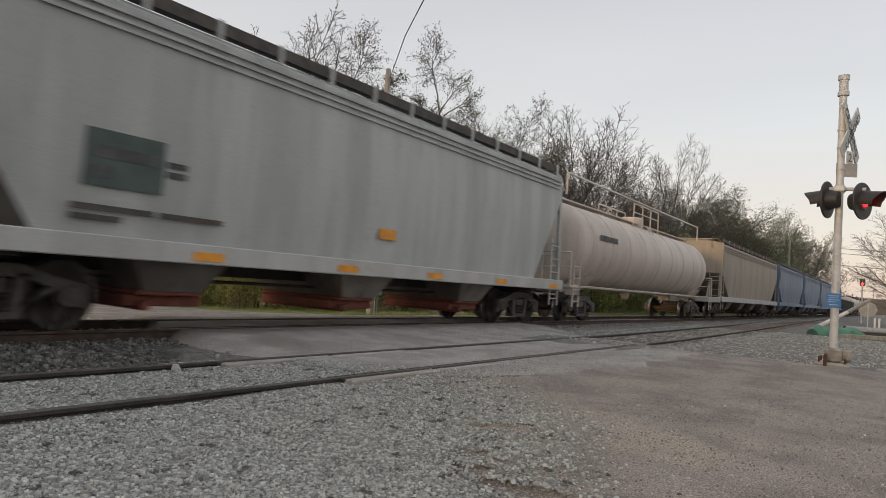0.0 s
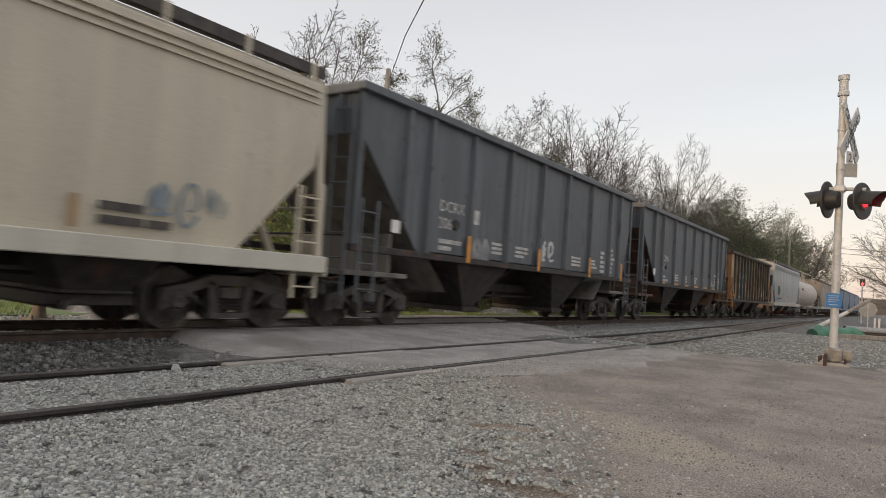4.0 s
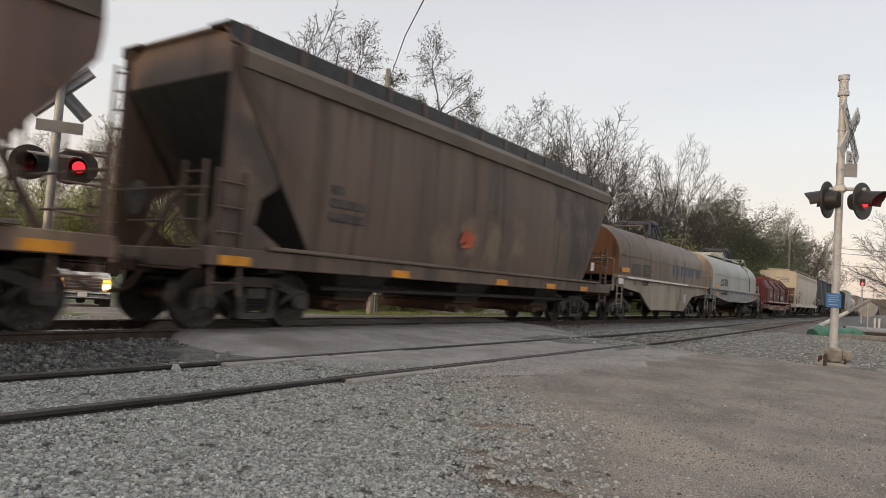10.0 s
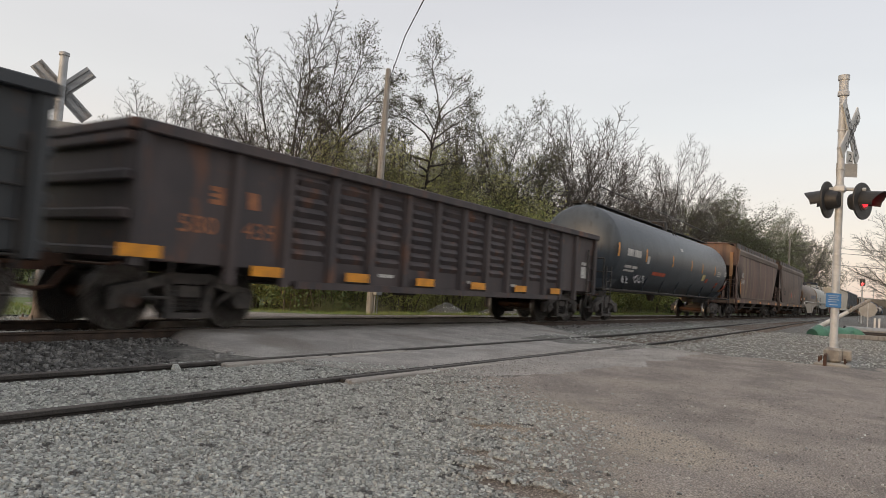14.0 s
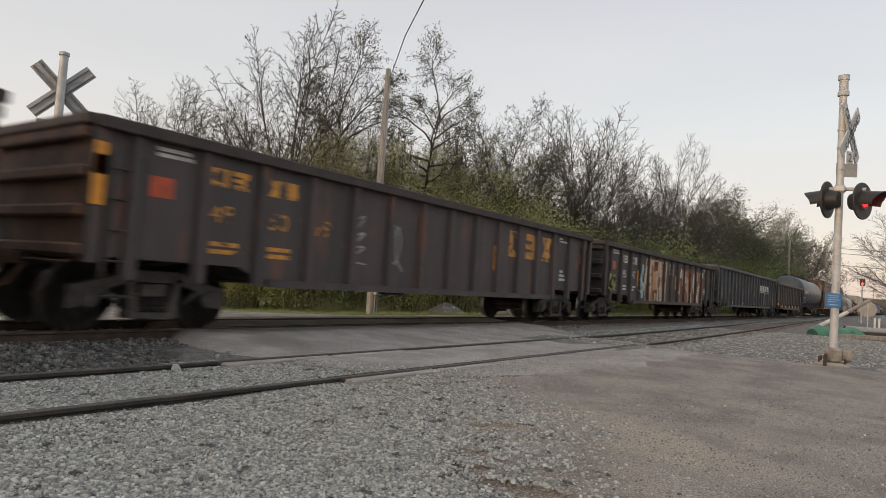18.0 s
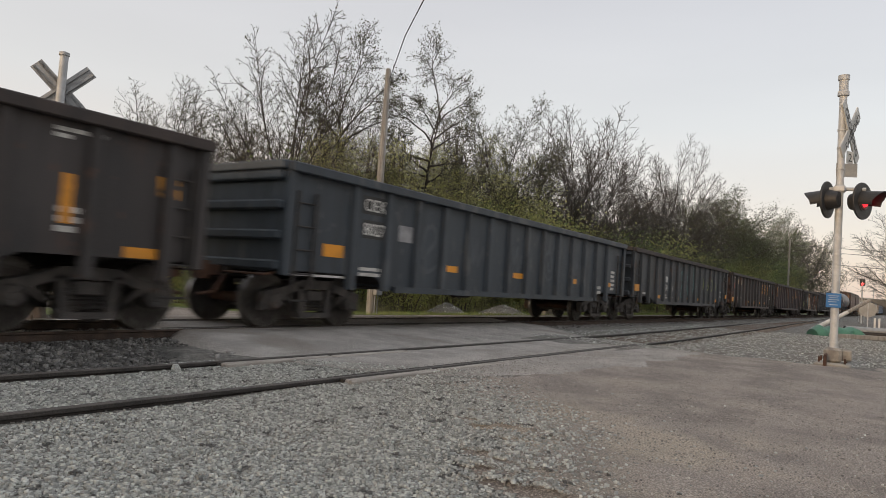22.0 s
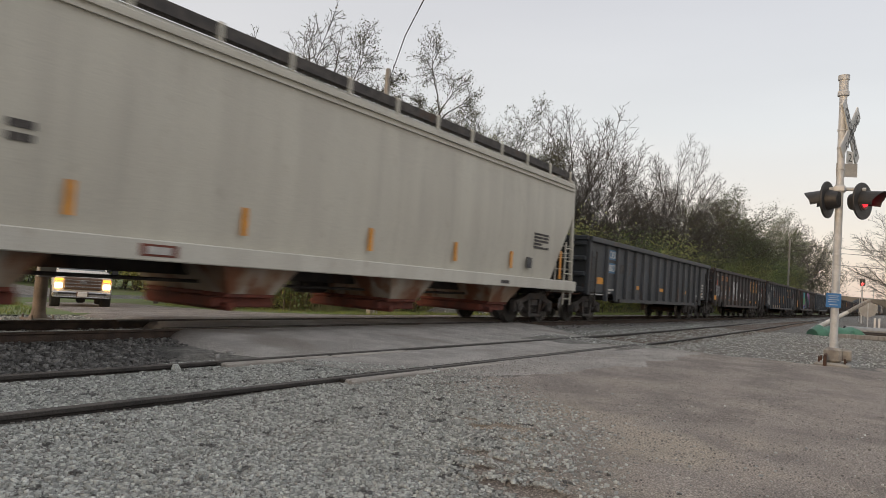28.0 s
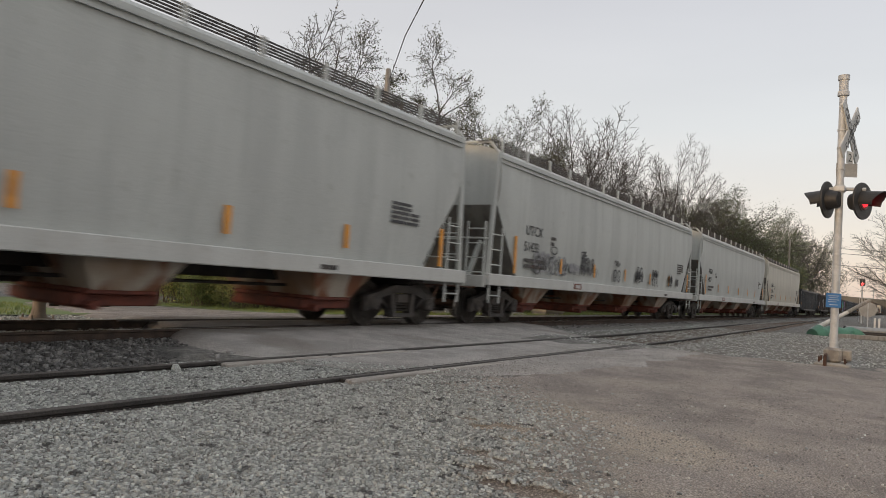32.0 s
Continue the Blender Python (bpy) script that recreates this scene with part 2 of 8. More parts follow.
# ---- ground, roads and tracks ----
TRACK_Y0 = 9.65
def ground_z(x, y):
    """Height of the ground: almost level before the track, falling away behind it."""
    z = -0.19 + 0.06 * min(max((x - 3.2) / 2.2, 0), 1) + 0.03 * min(max((x - 8) / 6, 0), 1)
    if y > 11.6:
        z = -0.17 - 0.055 * min(y - 11.6, 30)
    elif 7.9 < y:
        z = -0.16
    elif 6.7 < y < 7.9 and x < 5:
        z = -0.26 + 0.09 * max(0.0, (y - 7.0) / 0.9)
    if x > 14.6 and 3.9 < y < 7.0:   # the siding's bed beyond the crossing lies open
        z -= 0.055 * min((x - 14.6) / 1.0, 1) * min((y - 3.9) / 0.5, 1, (7.0 - y) / 0.4)
    if x < 5.4 and 4.2 < y < 6.7:    # gravel heaped against the siding's rails
        z += 0.035 * min((5.4 - x) / 2.2, 1) * min((y - 4.2) / 0.5, 1, (6.7 - y) / 0.3)
    return z + 0.012 * noise.noise((x * 0.9, y * 0.9, 0))


def sheet(name, xs, ys, zf, material, keep=None):
    s, ids = Shape(), {}
    pts = [(x, y, zf(x, y)) for y in ys for x in xs]
    n = len(xs)
    faces = [(j * n + i, j * n + i + 1, j * n + n + i + 1, j * n + n + i) for j in range(len(ys) - 1) for i in range(n - 1)]
    s.smooth = True
    s.add(pts, faces)
    return part(name, s, material)


gx = [-400, -200, -90, -45, -25, -14, -8, -4] + [-2 + 0.5 * i for i in range(60)] + [30, 34, 40, 48, 60, 80, 110, 160, 240, 400, 800, 1600]
gy = [-400, -150, -60, -25, -12, -6, -3] + [-1.5 + 0.3 * i for i in range(62)] + [18, 20, 23, 27, 32, 40, 55, 80, 140, 300, 800]
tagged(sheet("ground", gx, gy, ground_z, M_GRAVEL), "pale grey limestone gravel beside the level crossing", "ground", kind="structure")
tagged(sheet("field", [-400, -120, -40, 0, 6, 15, 26, 40, 80, 160, 400, 1600], [15.2, 16, 18, 20, 25, 32, 45, 80, 200, 700], lambda x, y: ground_z(x, y) + 0.03, M_SOIL), "rough grass and leaf litter behind the track", "field", kind="structure")


SURFACES = []                        # road grids, to lay loose stones on


def paving(name, outline, zf, material, label, step=0.14, dip=0.1, band=0.25, rough=0.25):
    """A road surface on a fine grid; towards its outline it wears down and sinks into the ground."""
    pts = np.array(outline)
    xs_ = np.arange(pts[:, 0].min() - band, pts[:, 0].max() + band, step)
    ys_ = np.arange(pts[:, 1].min() - band, pts[:, 1].max() + band, step)
    px, py = np.meshgrid(xs_, ys_)
    far, inside = np.full(px.shape, 1e9), np.zeros(px.shape, bool)
    for (ax, ay), (bx_, by_) in zip(outline, outline[1:] + outline[:1]):
        dx, dy = bx_ - ax, by_ - ay
        t = np.clip(((px - ax) * dx + (py - ay) * dy) / (dx * dx + dy * dy), 0, 1)
        far = np.minimum(far, np.hypot(px - ax - dx * t, py - ay - dy * t))
        with np.errstate(divide="ignore", invalid="ignore"):
            inside ^= ((ay > py) != (by_ > py)) & (px < ax + dx * (py - ay) / (dy if dy else 1e-9))
    depth = np.where(inside, far, -far)
    n, s = len(xs_), Shape()
    verts = []
    for j, y in enumerate(ys_):
        for i, x in enumerate(xs_):
            d = depth[j, i] + (rough * noise.noise((x * 1.1, y * 1.1, 7)) + rough * 0.5 * noise.noise((x * 4.2, y * 4.2, 3)) if depth[j, i] < band + rough else 0)
            k = min(max((band - d) / (2 * band), 0), 1)
            verts.append((x, y, zf(x, y) - dip * k * k * (3 - 2 * k)))
    faces = [(j * n + i, j * n + i + 1, j * n + n + i + 1, j * n + n + i) for j in range(len(ys_) - 1) for i in range(n - 1) if max(depth[j, i], depth[j + 1, i], depth[j, i + 1], depth[j + 1, i + 1]) > -band]
    s.smooth = True
    s.add(verts, faces)
    SURFACES.append((xs_[0], ys_[0], step, np.array([v[2] for v in verts]).reshape(len(ys_), n), depth > -band * 0.9))
    return tagged(part(name, s, material), label, "road", kind="structure")


def lane_z(x, y):
    return -0.112 + 0.035 * min(max((x - 7) / 6, 0), 1) - 0.05 * min(max((3.4 - x) / 1.5, 0), 1) + 0.006 * noise.noise((x * 1.7, y * 1.7, 5))


def crossing_z(x, y):
    if y > 8.0:
        return -0.014 - max(0, y - 11.0) * 0.06
    t, k = min((8.0 - y) / 1.3, 1), min(max((4.45 - y) / 0.7, 0), 1)
    low = -0.107 * (1 - k) + k * (lane_z(x, y) + 0.012)
    return -0.014 * (1 - t) + t * low + 0.004 * noise.noise((x * 2, y * 2, 3))


paving("crossing_road", [(5.3, 7.6), (6.0, 9.5), (6.6, 12.0), (18.9, 12.0), (17.4, 10.0), (16.3, 7.3), (14.6, 5.4), (13.9, 3.1), (10.5, 3.15), (7.8, 3.5), (6.0, 4.6), (5.4, 6.0)], crossing_z, M_OLD_ASPHALT, "worn grey asphalt across the railway tracks", 0.14, 0.22, 0.2, 0.3)
paving("lane", [(6.0, 4.2), (14.4, 3.7), (14.3, 1.9), (15.2, 0.2), (15.7, -9.0), (1.5, -9.0), (2.1, 1.0), (3.4, 2.1), (5.0, 3.2)], lane_z, M_ASPHALT, "worn grey-brown asphalt lane with tan dusty patches", 0.16, 0.12, 0.45, 0.7)
paving("far_road", [(6.4, 11.6), (18.8, 11.6), (16.2, 14.5), (14.7, 17.0), (15.5, 22.3), (18.6, 31), (23.5, 42), (26.5, 52), (25, 66), (12, 80), (4, 73), (17, 62), (20.0, 53), (16.6, 42.8), (11.9, 28.1), (8.1, 17.9)], lambda x, y: ground_z(x, y) + 0.05, M_ASPHALT, "grey asphalt road running down from the crossing", 0.5, 0.2, 0.5, 0.3)


# ---- rails, ties and stones ----
def rail_mesh(points, z, base=True):
    """A rail swept along points (x, y); z: top of the head."""
    prof = [(-0.036, z - 0.006), (-0.03, z), (0.03, z), (0.036, z - 0.006), (0.036, z - 0.035), (0.009, z - 0.05), (0.009, z - 0.13), (0.07, z - 0.15), (0.07, z - 0.165), (-0.07, z - 0.165), (-0.07, z - 0.15), (-0.009, z - 0.13), (-0.009, z - 0.05), (-0.036, z - 0.035)]
    s, n = Shape(), len(prof)
    rings = []
    for i, (x, y) in enumerate(points):
        ax, ay = points[max(i - 1, 0)]
        bx_, by_ = points[min(i + 1, len(points) - 1)]
        d = math.hypot(bx_ - ax, by_ - ay)
        nx_, ny_ = -(by_ - ay) / d, (bx_ - ax) / d
        rings.append([(x + nx_ * o, y + ny_ * o, q) for o, q in prof])
    base_v = [p for r in rings for p in r]
    for k in range(len(rings) - 1):
        for i in range(n):
            s.slot = 1 if i in (0, 1, 2) else 0
            j = (i + 1) % n
            s.add([base_v[k * n + i], base_v[k * n + j], base_v[k * n + n + j], base_v[k * n + n + i]], [(0, 1, 2, 3)])
    return s


def siding_y(x):
    """Centre of the siding, which bends towards the main track far off."""
    pts = ((-60, 5.6), (2, 5.56), (10, 5.5), (18, 5.48), (30, 5.78), (45, 6.3), (75, 7.3), (120, 8.6), (180, 9.65), (400, 9.65))
    for (a, p), (b, q) in zip(pts, pts[1:]):
        if x <= b:
            return p + (q - p) * (x - a) / (b - a)
    return pts[-1][1]


M_SIDING_RAIL = mat("dark_siding_rail", (0.052, 0.046, 0.042), (0.030, 0.027, 0.025), 4, 0.8, 0.4)
M_WORN_RAIL = mat("worn_siding_rail", (0.095, 0.083, 0.073), (0.055, 0.049, 0.044), 4, 0.6, 0.3)
main_track = tagged(new("main_track"), "main railway track, polished rails on dark ties", "railway track", kind="structure")
side_track = tagged(new("siding_track"), "rusty siding sunk in gravel and asphalt", "railway track", kind="structure")
for k in (-1, 1):
    part("rail", rail_mesh([(x, TRACK_Y0 + k * 0.7525) for x in [-120] + [-40 + 5 * i for i in range(40)] + [220, 400, 900]], 0.0), [M_RAIL, M_RAIL_TOP], main_track)
    part("rail", rail_mesh([(x, siding_y(x) + k * 0.7525) for x in [-60, -20] + [-10 + 2 * i for i in range(60)] + [130, 150, 175]], -0.09), [M_SIDING_RAIL, M_WORN_RAIL], side_track)
tie = Shape().block(-0.11, 0.11, -1.28, 1.28, -0.34, -0.155).mesh("tie", M_TIE)
old_tie = Shape().block(-0.11, 0.11, -1.28, 1.28, -0.34, -0.155).mesh("tie", M_OLD_TIE)
for i in range(150):
    x = -12 + 0.52 * i
    if not 5.6 < x < 17.2:
        part("tie", tie, None, main_track, m=pose(x, TRACK_Y0 + random.uniform(-0.03, 0.03), 0, 0, 0, random.uniform(-1, 1)))
for i in range(90):
    x = 14.4 + 0.55 * i
    part("tie", old_tie, None, side_track, m=pose(x, siding_y(x) + random.uniform(-0.05, 0.05), 0.008, 0, 0, random.uniform(-3, 3)))
# flange grooves in the paved crossing, lined with dark rubber and dirt
M_GROOVE = mat("dirt_in_groove", (0.035, 0.03, 0.027), (0.055, 0.048, 0.042), 6, 0.95, 0.4)
for y in (TRACK_Y0 - 0.62, TRACK_Y0 + 0.62):
    part("flangeway", Shape().box(5.7, 17.4, y - 0.045, y + 0.045, -0.03, -0.004), M_GROOVE, main_track)
for k in (-1, 1):
    s = Shape()
    xs_ = [5.0 + 0.8 * i for i in range(13)]
    for a, b in zip(xs_, xs_[1:]):
        ya, yb = siding_y(a) + k * 0.7525 - k * 0.085, siding_y(b) + k * 0.7525 - k * 0.085
        s.box(a, b, min(ya, yb) - 0.012, max(ya, yb) + 0.012, -0.14, -0.097)
    part("flangeway", s, M_GROOVE, side_track)


M_PLANK = mat("worn_crossing_timber", (0.44, 0.41, 0.37), (0.28, 0.255, 0.23), 5, 0.9, 0.5, stretch=(0.3, 4, 1))
for x0, x1, off in ((5.05, 6.6, -0.7525), (6.66, 8.2, -0.7525), (4.65, 6.3, 0.7525), (6.36, 7.9, 0.7525)):
    yc = siding_y((x0 + x1) / 2) + off - 0.16
    part("crossing_timber", Shape().block(x0, x1, yc - 0.06, yc + 0.06, -0.2, -0.094, 0.012), M_PLANK, side_track, "worn grey timber beside the rail")
    part("flangeway", Shape().box(x0, x1, yc + 0.06, yc + 0.124, -0.2, -0.101), M_GROOVE, side_track)


def stones(name, n, place, size, material, label, seed):
    """Loose stones, too many to count, as one object of small rough solids."""
    rng = np.random.default_rng(seed)
    ico = np.array([(i, j, k) for k in (-0.62, 0.62) for i, j in ((-0.62, -0.62), (0.62, -0.62), (0.62, 0.62), (-0.62, 0.62))])
    tri = np.array([(4, 5, 6, 7), (0, 1, 5, 4), (1, 2, 6, 5), (2, 3, 7, 6), (3, 0, 4, 7)])
    xy = place(rng, n)
    n = len(xy)
    r = size[0] + (size[1] - size[0]) * rng.random(n) ** 2.2
    sc = r[:, None] * rng.uniform(0.65, 1.25, (n, 3)) * np.array([1, 1, 0.75])
    a = rng.uniform(0, 2 * np.pi, n)
    v = ico[None] * sc[:, None] * rng.uniform(0.6, 1.3, (n, 8, 3))
    x = v[..., 0] * np.cos(a)[:, None] - v[..., 1] * np.sin(a)[:, None] + xy[:, 0:1]
    y = v[..., 0] * np.sin(a)[:, None] + v[..., 1] * np.cos(a)[:, None] + xy[:, 1:2]
    z = v[..., 2] + xy[:, 2:3] + r[:, None] * rng.uniform(0.1, 0.85, (n, 1))
    verts = np.stack([x, y, z], -1).reshape(-1, 3)
    faces = (tri[None] + 8 * np.arange(n)[:, None, None]).reshape(-1, 4)
    me = bpy.data.meshes.new(name)
    me.vertices.add(len(verts))
    me.vertices.foreach_set("co", verts.ravel())
    me.loops.add(faces.size)
    me.loops.foreach_set("vertex_index", faces.ravel())
    me.polygons.add(len(faces))
    me.polygons.foreach_set("loop_start", np.arange(0, faces.size, 4))
    me.update(calc_edges=True)
    me.materials.append(material)
    return tagged(new(name, me), label, "gravel", kind="stuff")


def surface_z(x, y):
    """Height of whatever lies on top: gravel, crossing or lane."""
    z = np.array([ground_z(a, b) for a, b in zip(x, y)])
    for x0, y0, step, grid, on in SURFACES[:2]:
        i, j = np.rint((x - x0) / step).astype(int), np.rint((y - y0) / step).astype(int)
        ok = (i >= 0) & (j >= 0) & (i < grid.shape[1]) & (j < grid.shape[0])
        i, j = np.clip(i, 0, grid.shape[1] - 1), np.clip(j, 0, grid.shape[0] - 1)
        z = np.where(ok & on[j, i], np.maximum(z, grid[j, i]), z)
    return z


def near_gravel(rng, n):
    # thick before and between the rails of the siding, thinning out over the lane
    d = 1.7 + 6.6 * rng.random(n) ** 1.2
    a = np.radians(rng.uniform(-3, 76, n))
    x, y = d * np.cos(a), d * np.sin(a)
    edge = np.interp(x, [-2, 0, 2.3, 3.6, 5.4, 6.6, 9], [-3.0, 0.1, 1.2, 2.05, 2.75, 4.0, 6.0])
    thick = np.clip(0.8 + (y - edge) * 0.8, 0.05, 1) ** 1.6 * np.interp(x, [4.9, 6.6, 9], [1, 0.3, 0.12])
    keep = (rng.random(n) < thick) & (y < 7.15)
    centre = np.interp(x, [2, 10, 18], [5.56, 5.5, 5.48])
    for k in (-1, 1):
        keep &= np.abs(y - centre - k * 0.7525) > 0.085
    x, y = x[keep], y[keep]
    return np.stack([x, y, surface_z(x, y) - 0.003], 1)


def ballast_bed(rng, n):
    x, y = rng.uniform(-2, 75, n) ** 1.0, rng.uniform(6.75, 11.5, n)
    far = (x > 14) & (y < 8.6)
    keep = ((x < 5.4 + 0.3 * (y - 7)) & ((y < 7.15) | (y > 9)) | (x > 17.3 - 0.5 * np.maximum(8 - y, 0)) | far & (x > 16.6)) & (y > np.interp(x, [0, 14, 30, 60, 75], [6.75, 6.9, 7.1, 8.0, 8.4]))
    for k in (-1, 1):
        keep &= np.abs(y - TRACK_Y0 - k * 0.7525) > 0.09
    x, y = x[keep], y[keep]
    low = (y < 7.9) & (x < 5)
    return np.stack([x, y, np.where(low, -0.25, -0.16)], 1)


def verge_gravel(rng, n):
    x, y = rng.uniform(13.5, 30, n), rng.uniform(-0.5, 7.2, n)
    keep = (y > np.interp(x, [13.5, 16, 30], [1.5, 0.0, -0.5])) & (x > 14.3 - 0.2 * y)
    return np.stack([x[keep], y[keep], [ground_z(a, b) - 0.006 for a, b in zip(x[keep], y[keep])]], 1)


M_GRIT = mat("mixed_grit", (0.46, 0.43, 0.39), (0.24, 0.22, 0.20), 20, 0.9, 0.3, 110, per_island=0.5)


def lane_grit(rng, n):
    x, y = rng.uniform(1.6, 14, n), rng.uniform(-3.0, 5.0, n)
    keep = rng.random(n) < np.interp(x - y, [0, 4, 9, 13], [1, 0.7, 0.25, 0.1])
    x, y = x[keep], y[keep]
    return np.stack([x, y, surface_z(x, y) - 0.001], 1)


stones("gravel_bed", 270000, near_gravel, (0.0045, 0.0185), M_STONE, "loose pale grey crushed limestone beside the rails", 1)
stones("ballast_bed", 46000, ballast_bed, (0.02, 0.05), M_BALLAST_STONE, "grey crushed-stone ballast under the main track", 2)
def dark_ballast(rng, n):
    x, y = rng.uniform(-3, 6.2, n), 7.0 + 1.95 * rng.random(n)
    keep = (x < 5.2 + 0.3 * (y - 7) + 0.3 * rng.random(n)) & (np.abs(y - TRACK_Y0 + 0.7525) > 0.09)
    return np.stack([x[keep], y[keep], np.interp(y[keep], [7.0, 7.6, 8.5], [-0.235, -0.19, -0.145])], 1)


stones("oily_ballast", 17000, dark_ballast, (0.012, 0.034), M_DARK_STONE, "dark oily ballast along the near rail", 5)
def far_shoulder(rng, n):
    x, y = rng.uniform(-4, 9.5, n), 11.3 + 4.2 * rng.random(n) ** 1.2
    keep = x < np.interp(y, [11.3, 12, 15.5], [6.4, 6.7, 7.4])
    return np.stack([x[keep], y[keep], [ground_z(a, b) - 0.006 for a, b in zip(x[keep], y[keep])]], 1)


stones("far_shoulder_gravel", 16000, far_shoulder, (0.01, 0.03), M_STONE, "pale gravel round the foot of the far signal", 6)
stones("verge_gravel", 22000, verge_gravel, (0.008, 0.026), M_STONE, "scattered gravel beside the lane and siding", 3)
stones("lane_grit", 110000, lane_grit, (0.003, 0.0105), M_GRIT, "loose grit scattered over the worn asphalt", 4)
tagged(part("rock", Shape().loft([[(4.13 + 0.05 * math.cos(a), 6.22 + 0.045 * math.sin(a), -0.2) for a in (0, 1, 2, 3, 4, 5)], [(4.13 + 0.055 * math.cos(a + .2), 6.22 + 0.05 * math.sin(a), -0.13) for a in (0, 1, 2, 3, 4, 5)], [(4.12 + 0.03 * math.cos(a), 6.22 + 0.03 * math.sin(a), -0.085) for a in (0, 1, 2, 3, 4, 5)]]), M_STONE), "pale stone lying against the siding rail", "stone")
# ---- the freight train: running gear ----
TRACK_Y = 9.65                       # centre of the main track
SIDE = 1.6                           # half width of a car
WHEEL_R = 0.46
AXLE = 0.91                          # half the wheelbase of a bogie
WHEELSETS = ([], [])                 # leading and trailing wheelsets of all bogies


def wheelset_mesh():
    s = Shape()
    s.smooth = True
    s.slot = 1
    s.lathe_y([(-0.9, 0.07), (-0.9, 0.09), (-0.55, 0.09), (0.55, 0.09), (0.9, 0.09), (0.9, 0.07)], 0, 0, 14)
    for side in (-1, 1):
        y = [side * q for q in (0.79, 0.79, 0.77, 0.77, 0.79, 0.79, 0.72, 0.685, 0.66, 0.66, 0.69, 0.69, 0.66)]
        r = [0.06, 0.14, 0.17, 0.34, 0.37, WHEEL_R, WHEEL_R + 0.004, WHEEL_R + 0.012, WHEEL_R + 0.03, 0.38, 0.34, 0.2, 0.06]
        s.slot = 0
        s.lathe_y(list(zip(y, r))[:5], 0, 0, 32)
        s.slot = 3
        s.lathe_y(list(zip(y, r))[4:6], 0, 0, 32)
        s.slot = 2
        s.lathe_y(list(zip(y, r))[5:9], 0, 0, 32)
        s.slot = 0
        s.lathe_y(list(zip(y, r))[8:], 0, 0, 32)
        for k in range(3):          # marks cast into the plate
            a = 2 * math.pi * k / 3 + 0.4
            s.tube((0.25 * math.cos(a), side * 0.76, 0.25 * math.sin(a)), (0.25 * math.cos(a), side * 0.785, 0.25 * math.sin(a)), 0.035, 8)
    return s.mesh("wheelset", [M_FRAME, M_AXLE, M_TREAD, M_RIM_FACE])


def side_frame_mesh(side):
    s = Shape()
    y0, y1 = sorted((side * 0.86, side * 1.06))
    top = [(-1.12, 0.50), (-1.12, 0.62), (-0.75, 0.70), (-0.35, 0.84), (0.35, 0.84), (0.75, 0.70), (1.12, 0.62), (1.12, 0.50), (0.72, 0.56), (0.3, 0.70), (-0.3, 0.70), (-0.72, 0.56)]
    s.prism_y(top[:4] + top[8:][::-1][:0] + [(-0.3, 0.70), (-0.72, 0.56)], y0, y1)
    s.prism_y([(-0.35, 0.84), (0.35, 0.84), (0.3, 0.68), (-0.3, 0.68)], y0, y1)
    s.prism_y([(0.35, 0.84), (0.75, 0.70), (1.12, 0.62), (1.12, 0.50), (0.72, 0.56), (0.3, 0.70)], y0, y1)
    for k in (-1, 1):
        s.prism_y([(k * 0.30, 0.72), (k * 0.42, 0.74), (k * 0.34, 0.22), (k * 0.22, 0.22)], y0, y1)
        s.prism_y([(k * 0.85, 0.60), (k * 0.70, 0.60), (k * 0.30, 0.18), (k * 0.38, 0.30)], y0 + 0.02, y1 - 0.02)
        s.prism_y([(k * 1.16, 0.30), (k * 1.16, 0.60), (k * 1.02, 0.62), (k * 1.02, 0.34)], y0 + 0.03, y1 - 0.03)
    s.prism_y([(-0.38, 0.30), (-0.38, 0.18), (0.38, 0.18), (0.38, 0.30), (0.3, 0.26), (-0.3, 0.26)], y0 - 0.02, y1 + 0.02)
    return s.mesh("side_frame", M_FRAME)


def spring_mesh(side):
    s = Shape()
    s.smooth = True
    rings = []
    for k in range(6):
        z = 0.29 + 0.062 * k
        rings += [(z, 0.05), (z + 0.012, 0.068), (z + 0.032, 0.068), (z + 0.044, 0.05)]
    s.lathe_z(rings, 0, side * 0.96, 10)
    return s.mesh("spring", M_STEEL_DARK)


def cap_mesh(side):
    s = Shape()
    s.smooth = True
    s.lathe_y([(side * 0.86, 0.15), (side * 1.06, 0.15), (side * 1.10, 0.12), (side * 1.10, 0.05), (side * 1.12, 0.04)], 0, 0.46, 16)
    return s.mesh("bearing_cap", M_FRAME)


ME_WHEELSET = wheelset_mesh()
ME_FRAME = {k: side_frame_mesh(k) for k in (-1, 1)}
ME_SPRING = {k: spring_mesh(k) for k in (-1, 1)}
ME_CAP = {k: cap_mesh(k) for k in (-1, 1)}
ME_BOLSTER = Shape().block(-0.2, 0.2, -1.05, 1.05, 0.48, 0.66).block(-0.35, 0.35, -0.35, 0.35, 0.64, 0.80).box(-0.75, -0.66, -0.8, 0.8, 0.3, 0.44).box(0.66, 0.75, -0.8, 0.8, 0.3, 0.44).mesh("bogie", M_FRAME)


def bogie(car, x):
    b = part("bogie", ME_BOLSTER, None, car, m=pose(x, 0, 0))
    for k in (-1, 1):
        part("side_frame", ME_FRAME[k], None, b)
        for e in (-0.16, 0.0, 0.16):
            part("spring", ME_SPRING[k], None, b, m=pose(e, 0, 0))
        for e in (-AXLE, AXLE):
            part("bearing_cap", ME_CAP[k], None, b, m=pose(e, 0, 0))
    for i, e in enumerate((AXLE, -AXLE)):
        WHEELSETS[i].append(part("wheelset", ME_WHEELSET, None, b, "steel wheelset with bright worn treads", pose(e, 0, WHEEL_R)))


